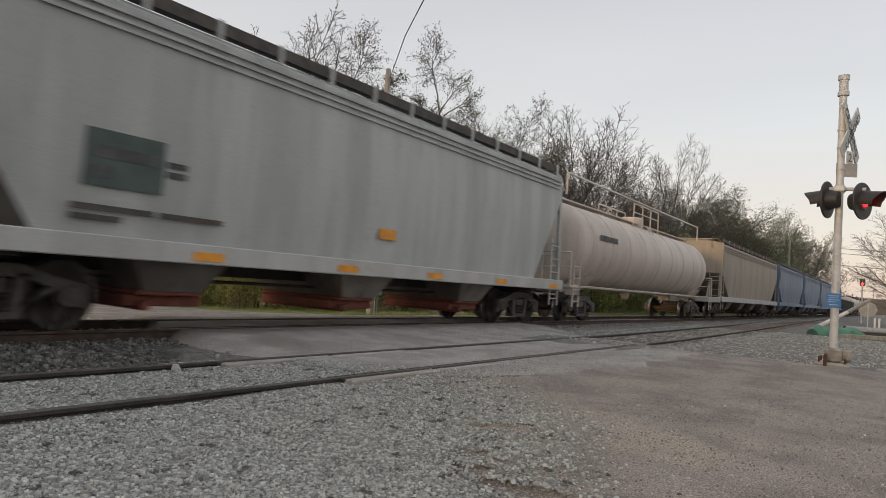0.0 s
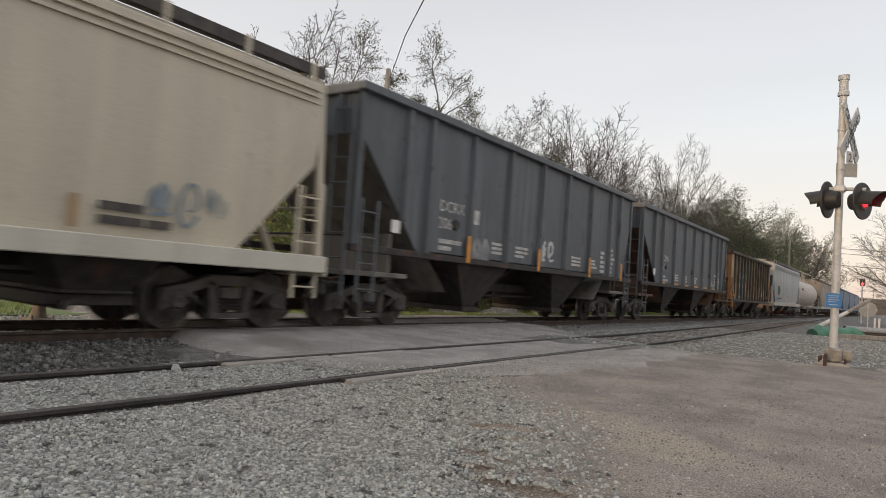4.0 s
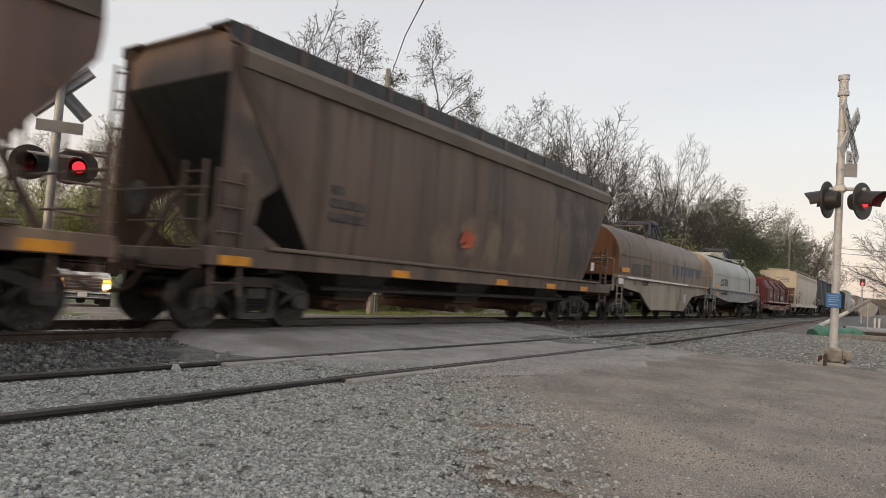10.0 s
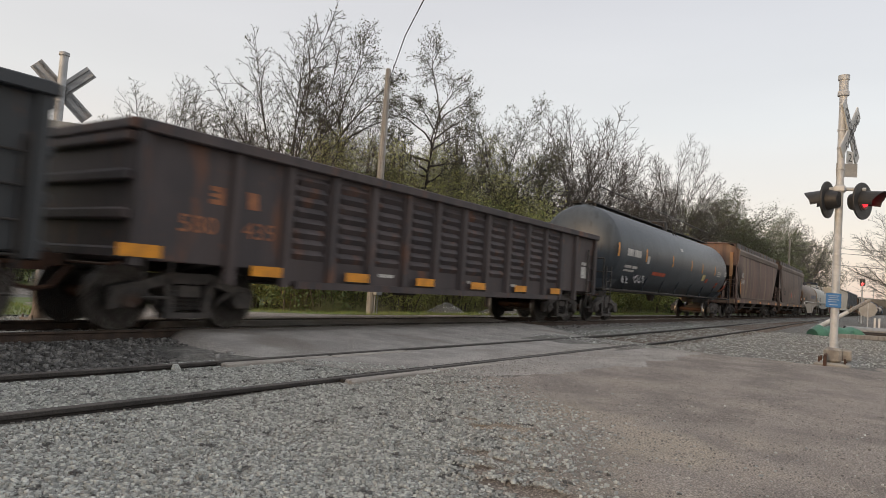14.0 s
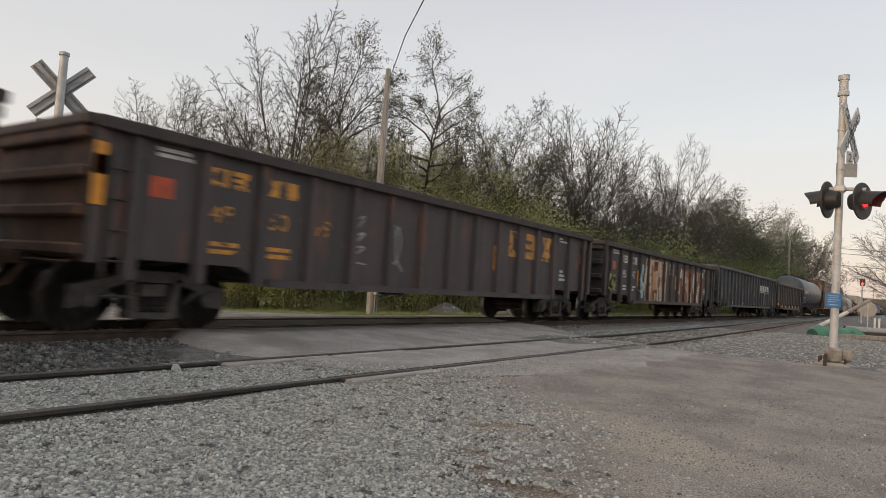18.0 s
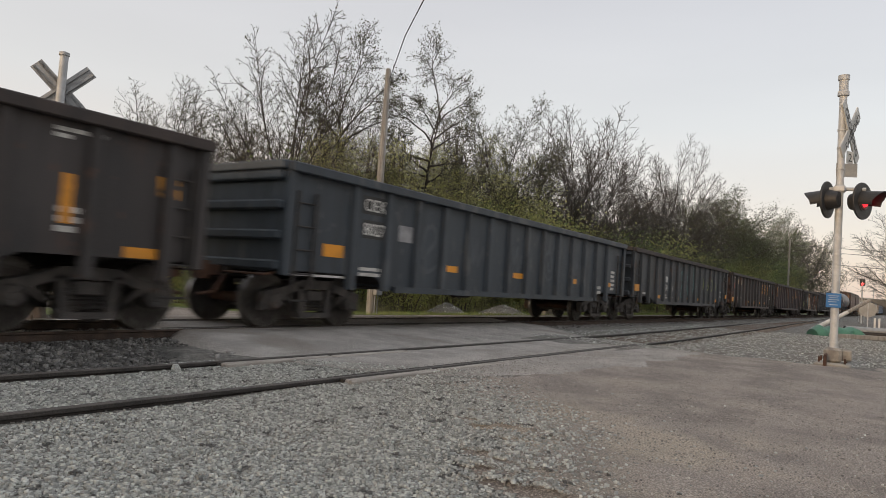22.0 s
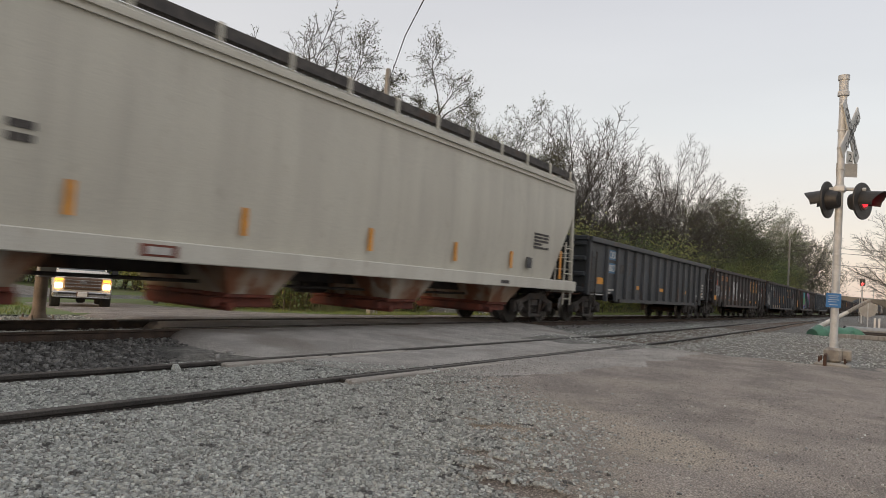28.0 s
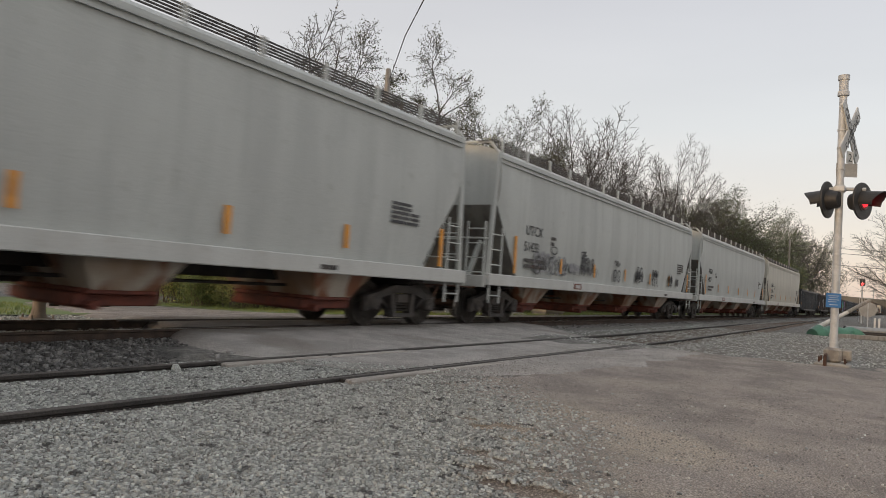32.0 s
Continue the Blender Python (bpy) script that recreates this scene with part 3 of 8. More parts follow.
def coupler(car, x, d):
    """The knuckle coupler and its pocket at an end; d is the way out."""
    s = Shape()
    a, b = sorted((x - d * 0.2, x + d * 0.38))
    s.block(a, b, -0.09, 0.09, 0.82, 1.0)
    s.prism_z([(x + d * 0.36, -0.17), (x + d * 0.62, -0.14), (x + d * 0.58, 0.02), (x + d * 0.46, 0.04), (x + d * 0.46, 0.14), (x + d * 0.34, 0.18)], 0.76, 1.06)
    s.path([(x + d * 0.1, -0.25, 0.85), (x + d * 0.35, -0.3, 0.55), (x + d * 0.6, -0.22, 0.5)], 0.03)
    s.path([(x, -1.35, 0.95), (x + d * 0.12, -1.3, 0.9), (x + d * 0.12, -0.2, 0.9)], 0.02)
    part("coupler", s, M_AXLE, car)


def ladder(car, x, y, z0, z1, material, across="x", w=0.42, n=6):
    """Grab irons on two stiles; across: the way that the rungs run."""
    s = Shape()
    dx, dy = (w / 2, 0) if across == "x" else (0, w / 2)
    for k in (-1, 1):
        s.bar((x + k * dx, y + k * dy, z0), (x + k * dx, y + k * dy, z1), 0.05, 0.03)
    for i in range(n):
        z = z0 + (z1 - z0) * (i + 0.5) / n
        s.tube((x - dx, y - dy, z), (x + dx, y + dy, z), 0.016)
    return part("ladder", s, material, car)


def font_mesh(body, size, material, thick=0.003):
    cu = bpy.data.curves.new("lettering", "FONT")
    cu.body, cu.size, cu.extrude, cu.resolution_u = body, size, thick, 3
    ob = bpy.data.objects.new("lettering", cu)
    scene.collection.objects.link(ob)
    me = bpy.data.meshes.new_from_object(ob.evaluated_get(bpy.context.evaluated_depsgraph_get()))
    bpy.data.objects.remove(ob)
    me.materials.clear()
    me.materials.append(material)
    return me


def lettering(car, body, x, z, size, material=M_STENCIL, y=-SIDE, wide=1.0):
    """Readable stencilled letters on the near side; x, z: lower left."""
    ob = part("lettering", font_mesh(body, size * 1.38, material), None, car, m=pose(x, y - 0.006, z, 90))
    ob.scale = (wide, 1, 1)
    return ob


def bars(car, x, z, w, h, rows, material=M_STENCIL, y=-SIDE, name="stencil", seed=1):
    """Stencilled words too small to read, as plain bars; every one is a part."""
    rng = random.Random(seed + int(abs(x) * 100) + rows)
    step = h / rows
    for i in range(rows):
        x0, z0 = x, z + step * i
        while x0 < x + w * 0.97:
            d = min(rng.uniform(0.3, 0.75) * w, x + w - x0)
            if d > 0.06:
                part(name, Shape().box(x0, x0 + d * 0.93, y - 0.006, y - 0.001, z0, z0 + step * 0.62), material, car)
            x0 += d
            if rng.random() < 0.25:
                break


def stripes(car, marks, y=-SIDE, material=M_YELLOW):
    """Reflective strips: (x, z, width, height) each; every one is a part."""
    for x, z, w, h in marks:
        part("reflector", Shape().box(x - w / 2, x + w / 2, y - 0.008, y - 0.001, z, z + h), material, car)


def emblem(car, x, z, w, h, material=M_CSX, y=-SIDE, kind=0):
    """A company mark as plain bold shapes."""
    s = Shape()
    t = w * 0.28
    a, b = y - 0.007, y - 0.001
    if kind == 0:      # upright frame
        s.add([(x, a, z), (x + w, a, z), (x + w, a, z + h), (x, a, z + h), (x + t, a, z + h * 0.25), (x + w - t, a, z + h * 0.25), (x + w - t, a, z + h * 0.75), (x + t, a, z + h * 0.75)],
              [(0, 1, 5, 4), (1, 2, 6, 5), (2, 3, 7, 6), (3, 0, 4, 7)])
    elif kind == 1:    # block with two notches
        s.prism_y([(x, z), (x + w, z), (x + w, z + h), (x, z + h), (x, z + h * 0.75), (x + w * 0.62, z + h * 0.72), (x + w * 0.62, z + h * 0.62), (x, z + h * 0.58), (x, z + h * 0.42), (x + w * 0.62, z + h * 0.38), (x + w * 0.62, z + h * 0.28), (x, z + h * 0.25)], a, b)
    elif kind == 2:    # waisted block
        s.prism_y([(x, z), (x + w, z), (x + w * 0.72, z + h * 0.5), (x + w, z + h), (x, z + h), (x + w * 0.28, z + h * 0.5)], a, b)
    else:              # solid slanted block
        s.prism_y([(x + w * 0.15, z), (x + w, z), (x + w * 0.85, z + h), (x, z + h)], a, b)
    return part("emblem", s, material, car)


def graffiti(car, x0, x1, z0, z1, colours, seed, depth, n=5, line=None, fill=True, cell=0.04):
    """A sprayed mural: fat rounded strokes with an outline, laid over ribs and panels. depth(x) gives the side's y."""
    rng = random.Random(seed)
    s, weld = Shape(), {}
    w = (x1 - x0) / n
    strokes = []
    for i in range(n):
        cx = x0 + w * (i + 0.5)
        pts = [(cx + rng.uniform(-0.3, 0.3) * w, z0 + (z1 - z0) * k) for k in (0.08, rng.uniform(0.3, 0.45), rng.uniform(0.55, 0.7), 0.92)]
        strokes.append((pts, w * rng.uniform(0.28, 0.42), i))
        if rng.random() < 0.7:
            h = z0 + (z1 - z0) * rng.uniform(0.2, 0.8)
            strokes.append(([(cx - w * 0.4, h), (cx + w * 0.45, h + rng.uniform(-0.2, 0.2))], w * 0.2, i + 3))
    nx, nz = int((x1 - x0 + 0.3) / cell), int((z1 - z0 + 0.2) / cell)
    for i in range(nx):
        x = x0 - 0.15 + (i + 0.5) * cell
        for k in range(nz):
            z = z0 - 0.1 + (k + 0.5) * cell
            best = None
            for pts, r, c in strokes:
                for (ax, az), (bx, bz) in zip(pts, pts[1:]):
                    ux, uz = bx - ax, bz - az
                    t = max(0, min(1, ((x - ax) * ux + (z - az) * uz) / (ux * ux + uz * uz + 1e-9)))
                    d = math.hypot(x - ax - ux * t, z - az - uz * t) - r
                    if best is None or d < best[0]:
                        best = (d, c)
            d, c = best
            if d > 0.07 or (not fill and d < -0.03):
                continue
            if d > 0 or not fill:
                s.slot = 0
            else:
                s.slot = 1 + (c + int(2.2 * (z - z0) / (z1 - z0) + 0.4 * math.sin(5 * x))) % (len(colours) - 1)
            y = depth(x) - 0.004
            h = cell / 2
            face = []
            for u, q in ((0, 0), (1, 0), (1, 1), (0, 1)):
                if (i + u, k + q) not in weld:
                    weld[i + u, k + q] = len(s.v)
                    s.v.append((x - h + cell * u, y, z - h + cell * q))
                face.append(weld[i + u, k + q])
            s.f.append(tuple(face))
            s.m.append(s.slot)
            s.s.append(False)
    return part("graffiti", s, colours, car, "spray-painted mural")


FORMS = {"zigzag": [[(0, .9), (.6, 1), (.1, .68), (.7, .7), (.1, .4), (.75, .4), (.1, .12), (.8, .05)]],
         "k": [[(.05, 1), (.1, 0)], [(.75, 1), (.15, .5), (.9, 0)]], "u": [[(0, 1), (.05, .35), (.35, 0), (.7, .3), (.75, 1)]],
         "o": [[(.4, 1), (.05, .75), (.05, .25), (.4, 0), (.75, .25), (.75, .75), (.45, 1)]], "a": [[(0, .1), (.4, 1), (.85, 0)], [(.15, .4), (.7, .4)]],
         "wave": [[(0, .5), (.15, .9), (.3, .3), (.5, .85), (.65, .2), (.85, .7), (1, .4)]], "hook": [[(.1, .2), (.2, .9), (.7, 1), (.8, .6), (.3, .35), (.5, 0), (1, .15)]],
         "curl": [[(.9, .2), (.4, 0), (.05, .4), (.3, .9), (.75, .85), (.8, .45), (.45, .3), (.4, .6)]], "scribble": [[(0, .2), (.3, .8), (.2, .3), (.5, .9), (.45, .2), (.75, .8), (.7, .3), (1, .7)], [(.1, .1), (.9, .25)]],
         "loop": [[(0, .1), (.5, .9), (.2, 1), (.15, .5), (.5, .1), (.8, .6), (.6, .9), (.55, .3), (1, 0)]]}


def scrawl(car, x, z, w, h, material, seed, y=-SIDE, r=0.025, n=4, form=""):
    """A tag: bent strokes of paint, each a part of its own."""
    rng = random.Random(seed)
    cw = w / n
    for k in range(n):
        lean = rng.uniform(-0.12, 0.25)
        for stroke in FORMS[form or rng.choice(("curl", "hook", "loop", "scribble", "wave", "zigzag"))]:
            pts = [(x + cw * k + cw * (0.05 + 0.85 * (u + lean * v * 0.5) + rng.uniform(-0.05, 0.05)), z + h * (v + rng.uniform(-0.05, 0.05))) for u, v in stroke]
            fine = []
            for i in range(len(pts) - 1):
                p0, p1, p2, p3 = pts[max(i - 1, 0)], pts[i], pts[i + 1], pts[min(i + 2, len(pts) - 1)]
                for t in (0, 0.25, 0.5, 0.75):
                    fine.append(tuple(0.5 * (2 * b + (c - a) * t + (2 * a - 5 * b + 4 * c - d) * t * t + (3 * b - a - 3 * c + d) * t ** 3) for a, b, c, d in zip(p0, p1, p2, p3)))
            fine.append(pts[-1])
            s, edge = Shape(), []
            for i, (px, pz) in enumerate(fine):
                (ax, az), (bx_, bz_) = fine[max(i - 1, 0)], fine[min(i + 1, len(fine) - 1)]
                d = math.hypot(bx_ - ax, bz_ - az) or 1
                wd = r * (0.75 + 0.4 * math.sin(3.1 * i / len(fine) + k))
                edge.append([(px - (bz_ - az) / d * wd, y - 0.005, pz + (bx_ - ax) / d * wd), (px + (bz_ - az) / d * wd, y - 0.005, pz - (bx_ - ax) / d * wd)])
            s.loft(edge, caps=False, closed=False)
            part("graffiti", s, material, car, "sprayed tag")


CARS = []                            # (car, place along the train at 0 s)


def rolling(name, label, category, rear, front):
    car = thing(name, label, category, "cars of the freight train", m=pose((rear + front) / 2, TRACK_Y, 0))
    CARS.append((car, (rear + front) / 2))
    return car, front - rear


def underframe(car, length, bx, sill_z=(0.82, 1.1), material=M_STEEL_DARK, deck=None):
    part("centre_sill", Shape().block(-length / 2 - 0.1, length / 2 + 0.1, -0.28, 0.28, *sill_z), material, car)
    for d in (-1, 1):
        bogie(car, d * (length / 2 - bx))
        coupler(car, d * length / 2, d)
        part("body_bolster", Shape().prism_x([(-1.45, sill_z[1]), (-1.45, sill_z[1] - 0.12), (-0.3, sill_z[0]), (0.3, sill_z[0]), (1.45, sill_z[1] - 0.12), (1.45, sill_z[1])], d * (length / 2 - bx) - 0.15, d * (length / 2 - bx) + 0.15), material, car)
    s = Shape()
    s.smooth = True
    s.lathe_x([(0.4, 0.05), (0.42, 0.2), (1.2, 0.2), (1.22, 0.05)], 0.7, sill_z[0] - 0.05, 14)
    part("air_reservoir", s, material, car)
    part("brake_pipe", Shape().path([(-length / 2, -0.4, sill_z[0] - 0.06), (0, -0.5, sill_z[0] - 0.1), (length / 2, -0.4, sill_z[0] - 0.06)], 0.03), material, car)


# ---- gondola ----
def gondola(label, rear, front, paint, top=2.76, bottom=0.70, ribs=13, corrugated=False, rim=None, end_paint=None, bx=1.25, end_panel=1.05):
    car, L = rolling("gondola", label, "freight car", rear, front)
    h, p = L / 2, SIDE - 0.10
    rim, end_paint = rim or paint, end_paint or paint
    underframe(car, L, bx)
    part("floor_plate", Shape().box(-h + 0.1, h - 0.1, -p + 0.04, p - 0.04, 0.98, 1.08), paint, car)
    xs = [-h + end_panel + (2 * h - 2 * end_panel) * i / (ribs - 1) for i in range(ribs)]
    rib = Shape().loft([[(-0.10, 0, bottom + 0.02), (0.10, 0, bottom + 0.02), (0.07, -0.1, bottom + 0.02), (-0.07, -0.1, bottom + 0.02)],
                        [(-0.10, 0, top - 0.1), (0.10, 0, top - 0.1), (0.06, -0.085, top - 0.1), (-0.06, -0.085, top - 0.1)]]).mesh("rib", paint)
    for k in (-1, 1):
        wall = part("side_wall", Shape().prism_y([(-h, 1.0), (-h, top), (h, top), (h, 1.0), (h - 2 * bx + 0.2, 0.98), (h - 2 * bx - 0.4, bottom), (-h + 2 * bx + 0.4, bottom), (-h + 2 * bx - 0.2, 0.98)], k * p, k * (p - 0.03)), paint, car)
        for x in xs:
            part("rib", rib, None, wall, m=pose(x, k * p, 0, 0, 0, 0 if k < 0 else 180))
        part("top_rail", Shape().block(-h - 0.02, h + 0.02, k * (SIDE - 0.04) - 0.09, k * (SIDE - 0.04) + 0.09, top - 0.13, top + 0.03), rim, car)
        part("side_sill", Shape().box(-h + 2 * bx + 0.3, h - 2 * bx - 0.3, k * (SIDE - 0.03) - 0.04, k * (SIDE - 0.03) + 0.04, bottom, bottom + 0.12), paint, car)
        if corrugated and k < 0:
            for a, b in zip(xs[1:], xs[2:-1]):
                for j in range(8):
                    z = bottom + 0.56 + j * (top - bottom - 0.86) / 7
                    part("corrugation", Shape().loft([[(a + 0.14, -p, z - 0.075), (a + 0.14, -p, z + 0.075), (a + 0.14, -p, z)], [(a + 0.22, -p, z - 0.09), (a + 0.22, -p, z + 0.09), (a + 0.22, -p - 0.065, z)],
                                                      [(b - 0.22, -p, z - 0.09), (b - 0.22, -p, z + 0.09), (b - 0.22, -p - 0.065, z)], [(b - 0.14, -p, z - 0.09), (b - 0.14, -p, z + 0.09), (b - 0.14, -p, z)]]), paint, wall)
    for d in (-1, 1):
        end = part("end_wall", Shape().box(min(d * h, d * (h - 0.06)), max(d * h, d * (h - 0.06)), -p, p, 0.95, top), end_paint, car)
        for j in range(4):
            z = 1.05 + (top - 1.25) * j / 3
            a, b = sorted((d * h, d * (h + 0.12)))
            part("end_rib", Shape().block(a, b, -p + 0.02, p - 0.02, z - 0.07, z + 0.09, 0.03), end_paint, end)
        a, b = sorted((d * (h - 0.05), d * (h + 0.14)))
        part("top_rail", Shape().block(a, b, -SIDE + 0.06, SIDE - 0.06, top - 0.1, top + 0.04), rim, car)
        for k in (-1, 1):
            part("corner_post", Shape().block(min(d * (h + 0.02), d * (h - 0.14)), max(d * (h + 0.02), d * (h - 0.14)), k * (SIDE - 0.07) - 0.06, k * (SIDE - 0.07) + 0.06, 0.9, top), paint, car)
        if d > 0 or not corrugated:
            ladder(car, d * (h - 0.42), -SIDE + 0.04, 0.75, 2.3, M_STEEL_DARK, n=4)
        part("step", Shape().path([(d * (h - 0.2), -SIDE + 0.05, 1.0), (d * (h - 0.2), -SIDE + 0.05, 0.5), (d * (h - 0.6), -SIDE + 0.05, 0.5), (d * (h - 0.6), -SIDE + 0.05, 1.0)], 0.02), M_STEEL_DARK, car)

    def depth(x):
        return -SIDE if any(abs(x - q) < 0.09 for q in xs) else -p
    return car, h, xs, -p, depth


# ---- covered hopper ----
def hopper_profile(zb, ze, rise, w=SIDE):
    pts = [(-w + 0.08, zb), (-w + 0.01, zb + (ze - zb) * 0.3), (-w, zb + (ze - zb) * 0.6), (-w + 0.05, ze - 0.05), (-w + 0.05, ze)]
    for i in range(1, 8):
        a = math.pi * i / 8
        pts.append((-math.cos(a) * (w - 0.1), ze + rise * math.sin(a)))
    return pts + [(-y, z) for y, z in pts[:5][::-1]]


def covered_hopper(label, rear, front, paint, sill_paint, slope_paint, ze=4.17, rise=0.3, cut=(1.9, 2.55), sill=(0.98, 1.26), bays=4, bay_paint=None, gate_paint=None,
                   bx=1.45, seams=3, walk_paint=None, ribs=0, roof_paint=None, posts=True, grating=False, front_cz=None, name="covered_hopper"):
    car, L = rolling(name, label, "freight car", rear, front)
    h = L / 2
    underframe(car, L, bx, (0.8, 1.05))
    cl, cz = cut
    rings = []
    for x, zb in ((-h + 0.35, cz), (-h + 0.35 + cl, sill[1] - 0.03), (h - 0.35 - cl, sill[1] - 0.03), (h - 0.35, front_cz or cz)):
        rings.append([(x, y, z) for y, z in hopper_profile(zb, ze, rise)])
    s = Shape()
    s.smooth = True
    s.loft(rings, caps=False, closed=False)
    body = part("body", s, paint, car)
    part("end_sheet", Shape().add(rings[0], [tuple(range(len(rings[0])))]), paint, car)
    part("end_sheet", Shape().add(rings[3], [tuple(range(len(rings[3])))[::-1]]), paint, car)
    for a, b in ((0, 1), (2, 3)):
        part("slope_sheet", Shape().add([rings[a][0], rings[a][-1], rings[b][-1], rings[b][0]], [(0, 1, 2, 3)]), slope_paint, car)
    for k in (-1, 1):
        part("side_sill", Shape().block(-h, h, k * (SIDE - 0.02) - 0.07, k * (SIDE - 0.02) + 0.07, *sill), sill_paint, car)
        for i in range(seams):
            z = ze - 0.10 - 0.11 * i
            part("eave_bead", Shape().box(-h + 0.4, h - 0.4, k * (SIDE - 0.02) - 0.025, k * (SIDE - 0.02) + 0.025, z - 0.02, z + 0.02), paint, body)
        for i in range(ribs):
            x = -h + 2.4 + (2 * h - 4.8) * i / max(ribs - 1, 1)
            part("side_rib", Shape().block(x - 0.06, x + 0.06, k * SIDE - 0.05, k * SIDE + 0.05, sill[1], ze - 0.4), paint, body)
        # running board along the roof, with its brackets
        if grating:      # an open steel grating on its brackets
            s = Shape()
            for j in range(5):
                s.box(-h + 0.2, h - 0.2, k * 1.2 - 0.25 + 0.12 * j, k * 1.2 - 0.238 + 0.12 * j, ze + 0.31, ze + 0.34)
            for j in range(int((2 * h - 0.5) / 0.3)):
                s.box(-h + 0.22 + 0.3 * j, -h + 0.232 + 0.3 * j, k * 1.2 - 0.25, k * 1.2 + 0.25, ze + 0.315, ze + 0.335)
            wk = part("running_board", s, walk_paint or M_FRAME, car, "open steel grating")
        else:
            wk = part("running_board", Shape().box(-h + 0.2, h - 0.2, k * 1.2 - 0.25, k * 1.2 + 0.25, ze + 0.30, ze + 0.34).box(-h + 0.2, h - 0.2, k * 1.46 - 0.012, k * 1.46 + 0.012, ze + 0.16, ze + 0.34), walk_paint or M_FRAME, car)
        for i in range(14):
            x = -h + 0.5 + (2 * h - 1.0) * i / 13
            part("bracket", Shape().box(x - 0.04, x + 0.04, k * 1.48 - 0.02, k * 1.48 + 0.02, ze - 0.02, ze + 0.36), paint, wk)
    part("hatch_row", Shape().block(-h + 1.2, h - 1.2, -0.35, 0.35, ze + rise - 0.04, ze + rise + 0.12, 0.04), roof_paint or paint, car)
    span = 2 * h - 2 * bx - 2.4
    for i in range(bays):
        pitch = min(3.93, (2 * h - 2 * bx - 1.0) / (bays - 0.6))
        xc = pitch * (i - (bays - 1) / 2) - 0.2
        wd = min(0.8, pitch * 0.45)
        s = Shape().loft([[(xc - wd, -1.42, 1.1), (xc + wd, -1.42, 1.1), (xc + wd, 1.42, 1.1), (xc - wd, 1.42, 1.1)],
                          [(xc - 0.45, -1.12, 0.56), (xc + 0.45, -1.12, 0.56), (xc + 0.45, 1.12, 0.56), (xc - 0.45, 1.12, 0.56)]])
        bay = part("hopper_bay", s, bay_paint or slope_paint, car)
        part("outlet_gate", Shape().block(xc - 0.5, xc + 0.5, -1.1, 1.1, 0.5, 0.57).block(xc - 0.6, xc + 0.6, -0.95, 0.95, 0.34, 0.5).tube((xc - 0.4, -1.15, 0.36), (xc - 0.4, 1.15, 0.36), 0.07, 8), gate_paint or M_AXLE, bay)
    for d in (-1, 1):
        part("end_platform", Shape().block(min(d * h, d * (h - 2.0)), max(d * h, d * (h - 2.0)), -1.5, 1.5, 1.02, 1.1), sill_paint, car)
        part("end_sill", Shape().block(min(d * h, d * (h + 0.1)), max(d * h, d * (h + 0.1)), -1.55, 1.55, 0.92, 1.2), sill_paint, car)
        for k in (-1, 1):
            if posts:
                part("corner_post", Shape().bar((d * (h - 0.1), k * 1.5, 1.1), (d * (h - 0.32), k * 1.52, ze + 0.02), 0.13, 0.07), paint, car)
            part("brace", Shape().bar((d * (h - 0.4), k * 0.75, 1.1), (d * (h - 1.2), k * 0.75, 2.5), 0.1, 0.1), paint, car)
        part("roof_hoop", Shape().path([(d * (h - 0.3), -1.53, ze), (d * (h - 0.3), -1.25, ze + 0.32), (d * (h - 0.3), 1.25, ze + 0.32), (d * (h - 0.3), 1.53, ze)], 0.04), paint, car)
        ladder(car, d * (h - 0.02), -1.2, 1.1, 2.5, paint, "y", 0.5, 4)
        ladder(car, d * (h - 0.42), -1.55, 0.55, 2.4, paint, "x", 0.5, 5)
        ladder(car, d * (h - 0.1), 1.2, 1.1, ze, paint, "y", 0.45, 10)
        part("end_rail", Shape().path([(d * (h - 0.05), -1.5, 2.1), (d * (h - 0.05), 1.5, 2.1)], 0.022), paint, car)
        part("grab_iron", Shape().path([(d * (h - 0.02), -0.6, 1.6), (d * (h - 0.02), 0.4, 1.6)], 0.02), paint, car)
    s = Shape()
    s.smooth = True
    s.lathe_x([(-h + 0.15, 0.05), (-h + 0.17, 0.28), (-h + 0.21, 0.28), (-h + 0.23, 0.05)], 0.55, 2.0, 18)
    part("brake_wheel", s, M_FRAME, car)
    return car, h


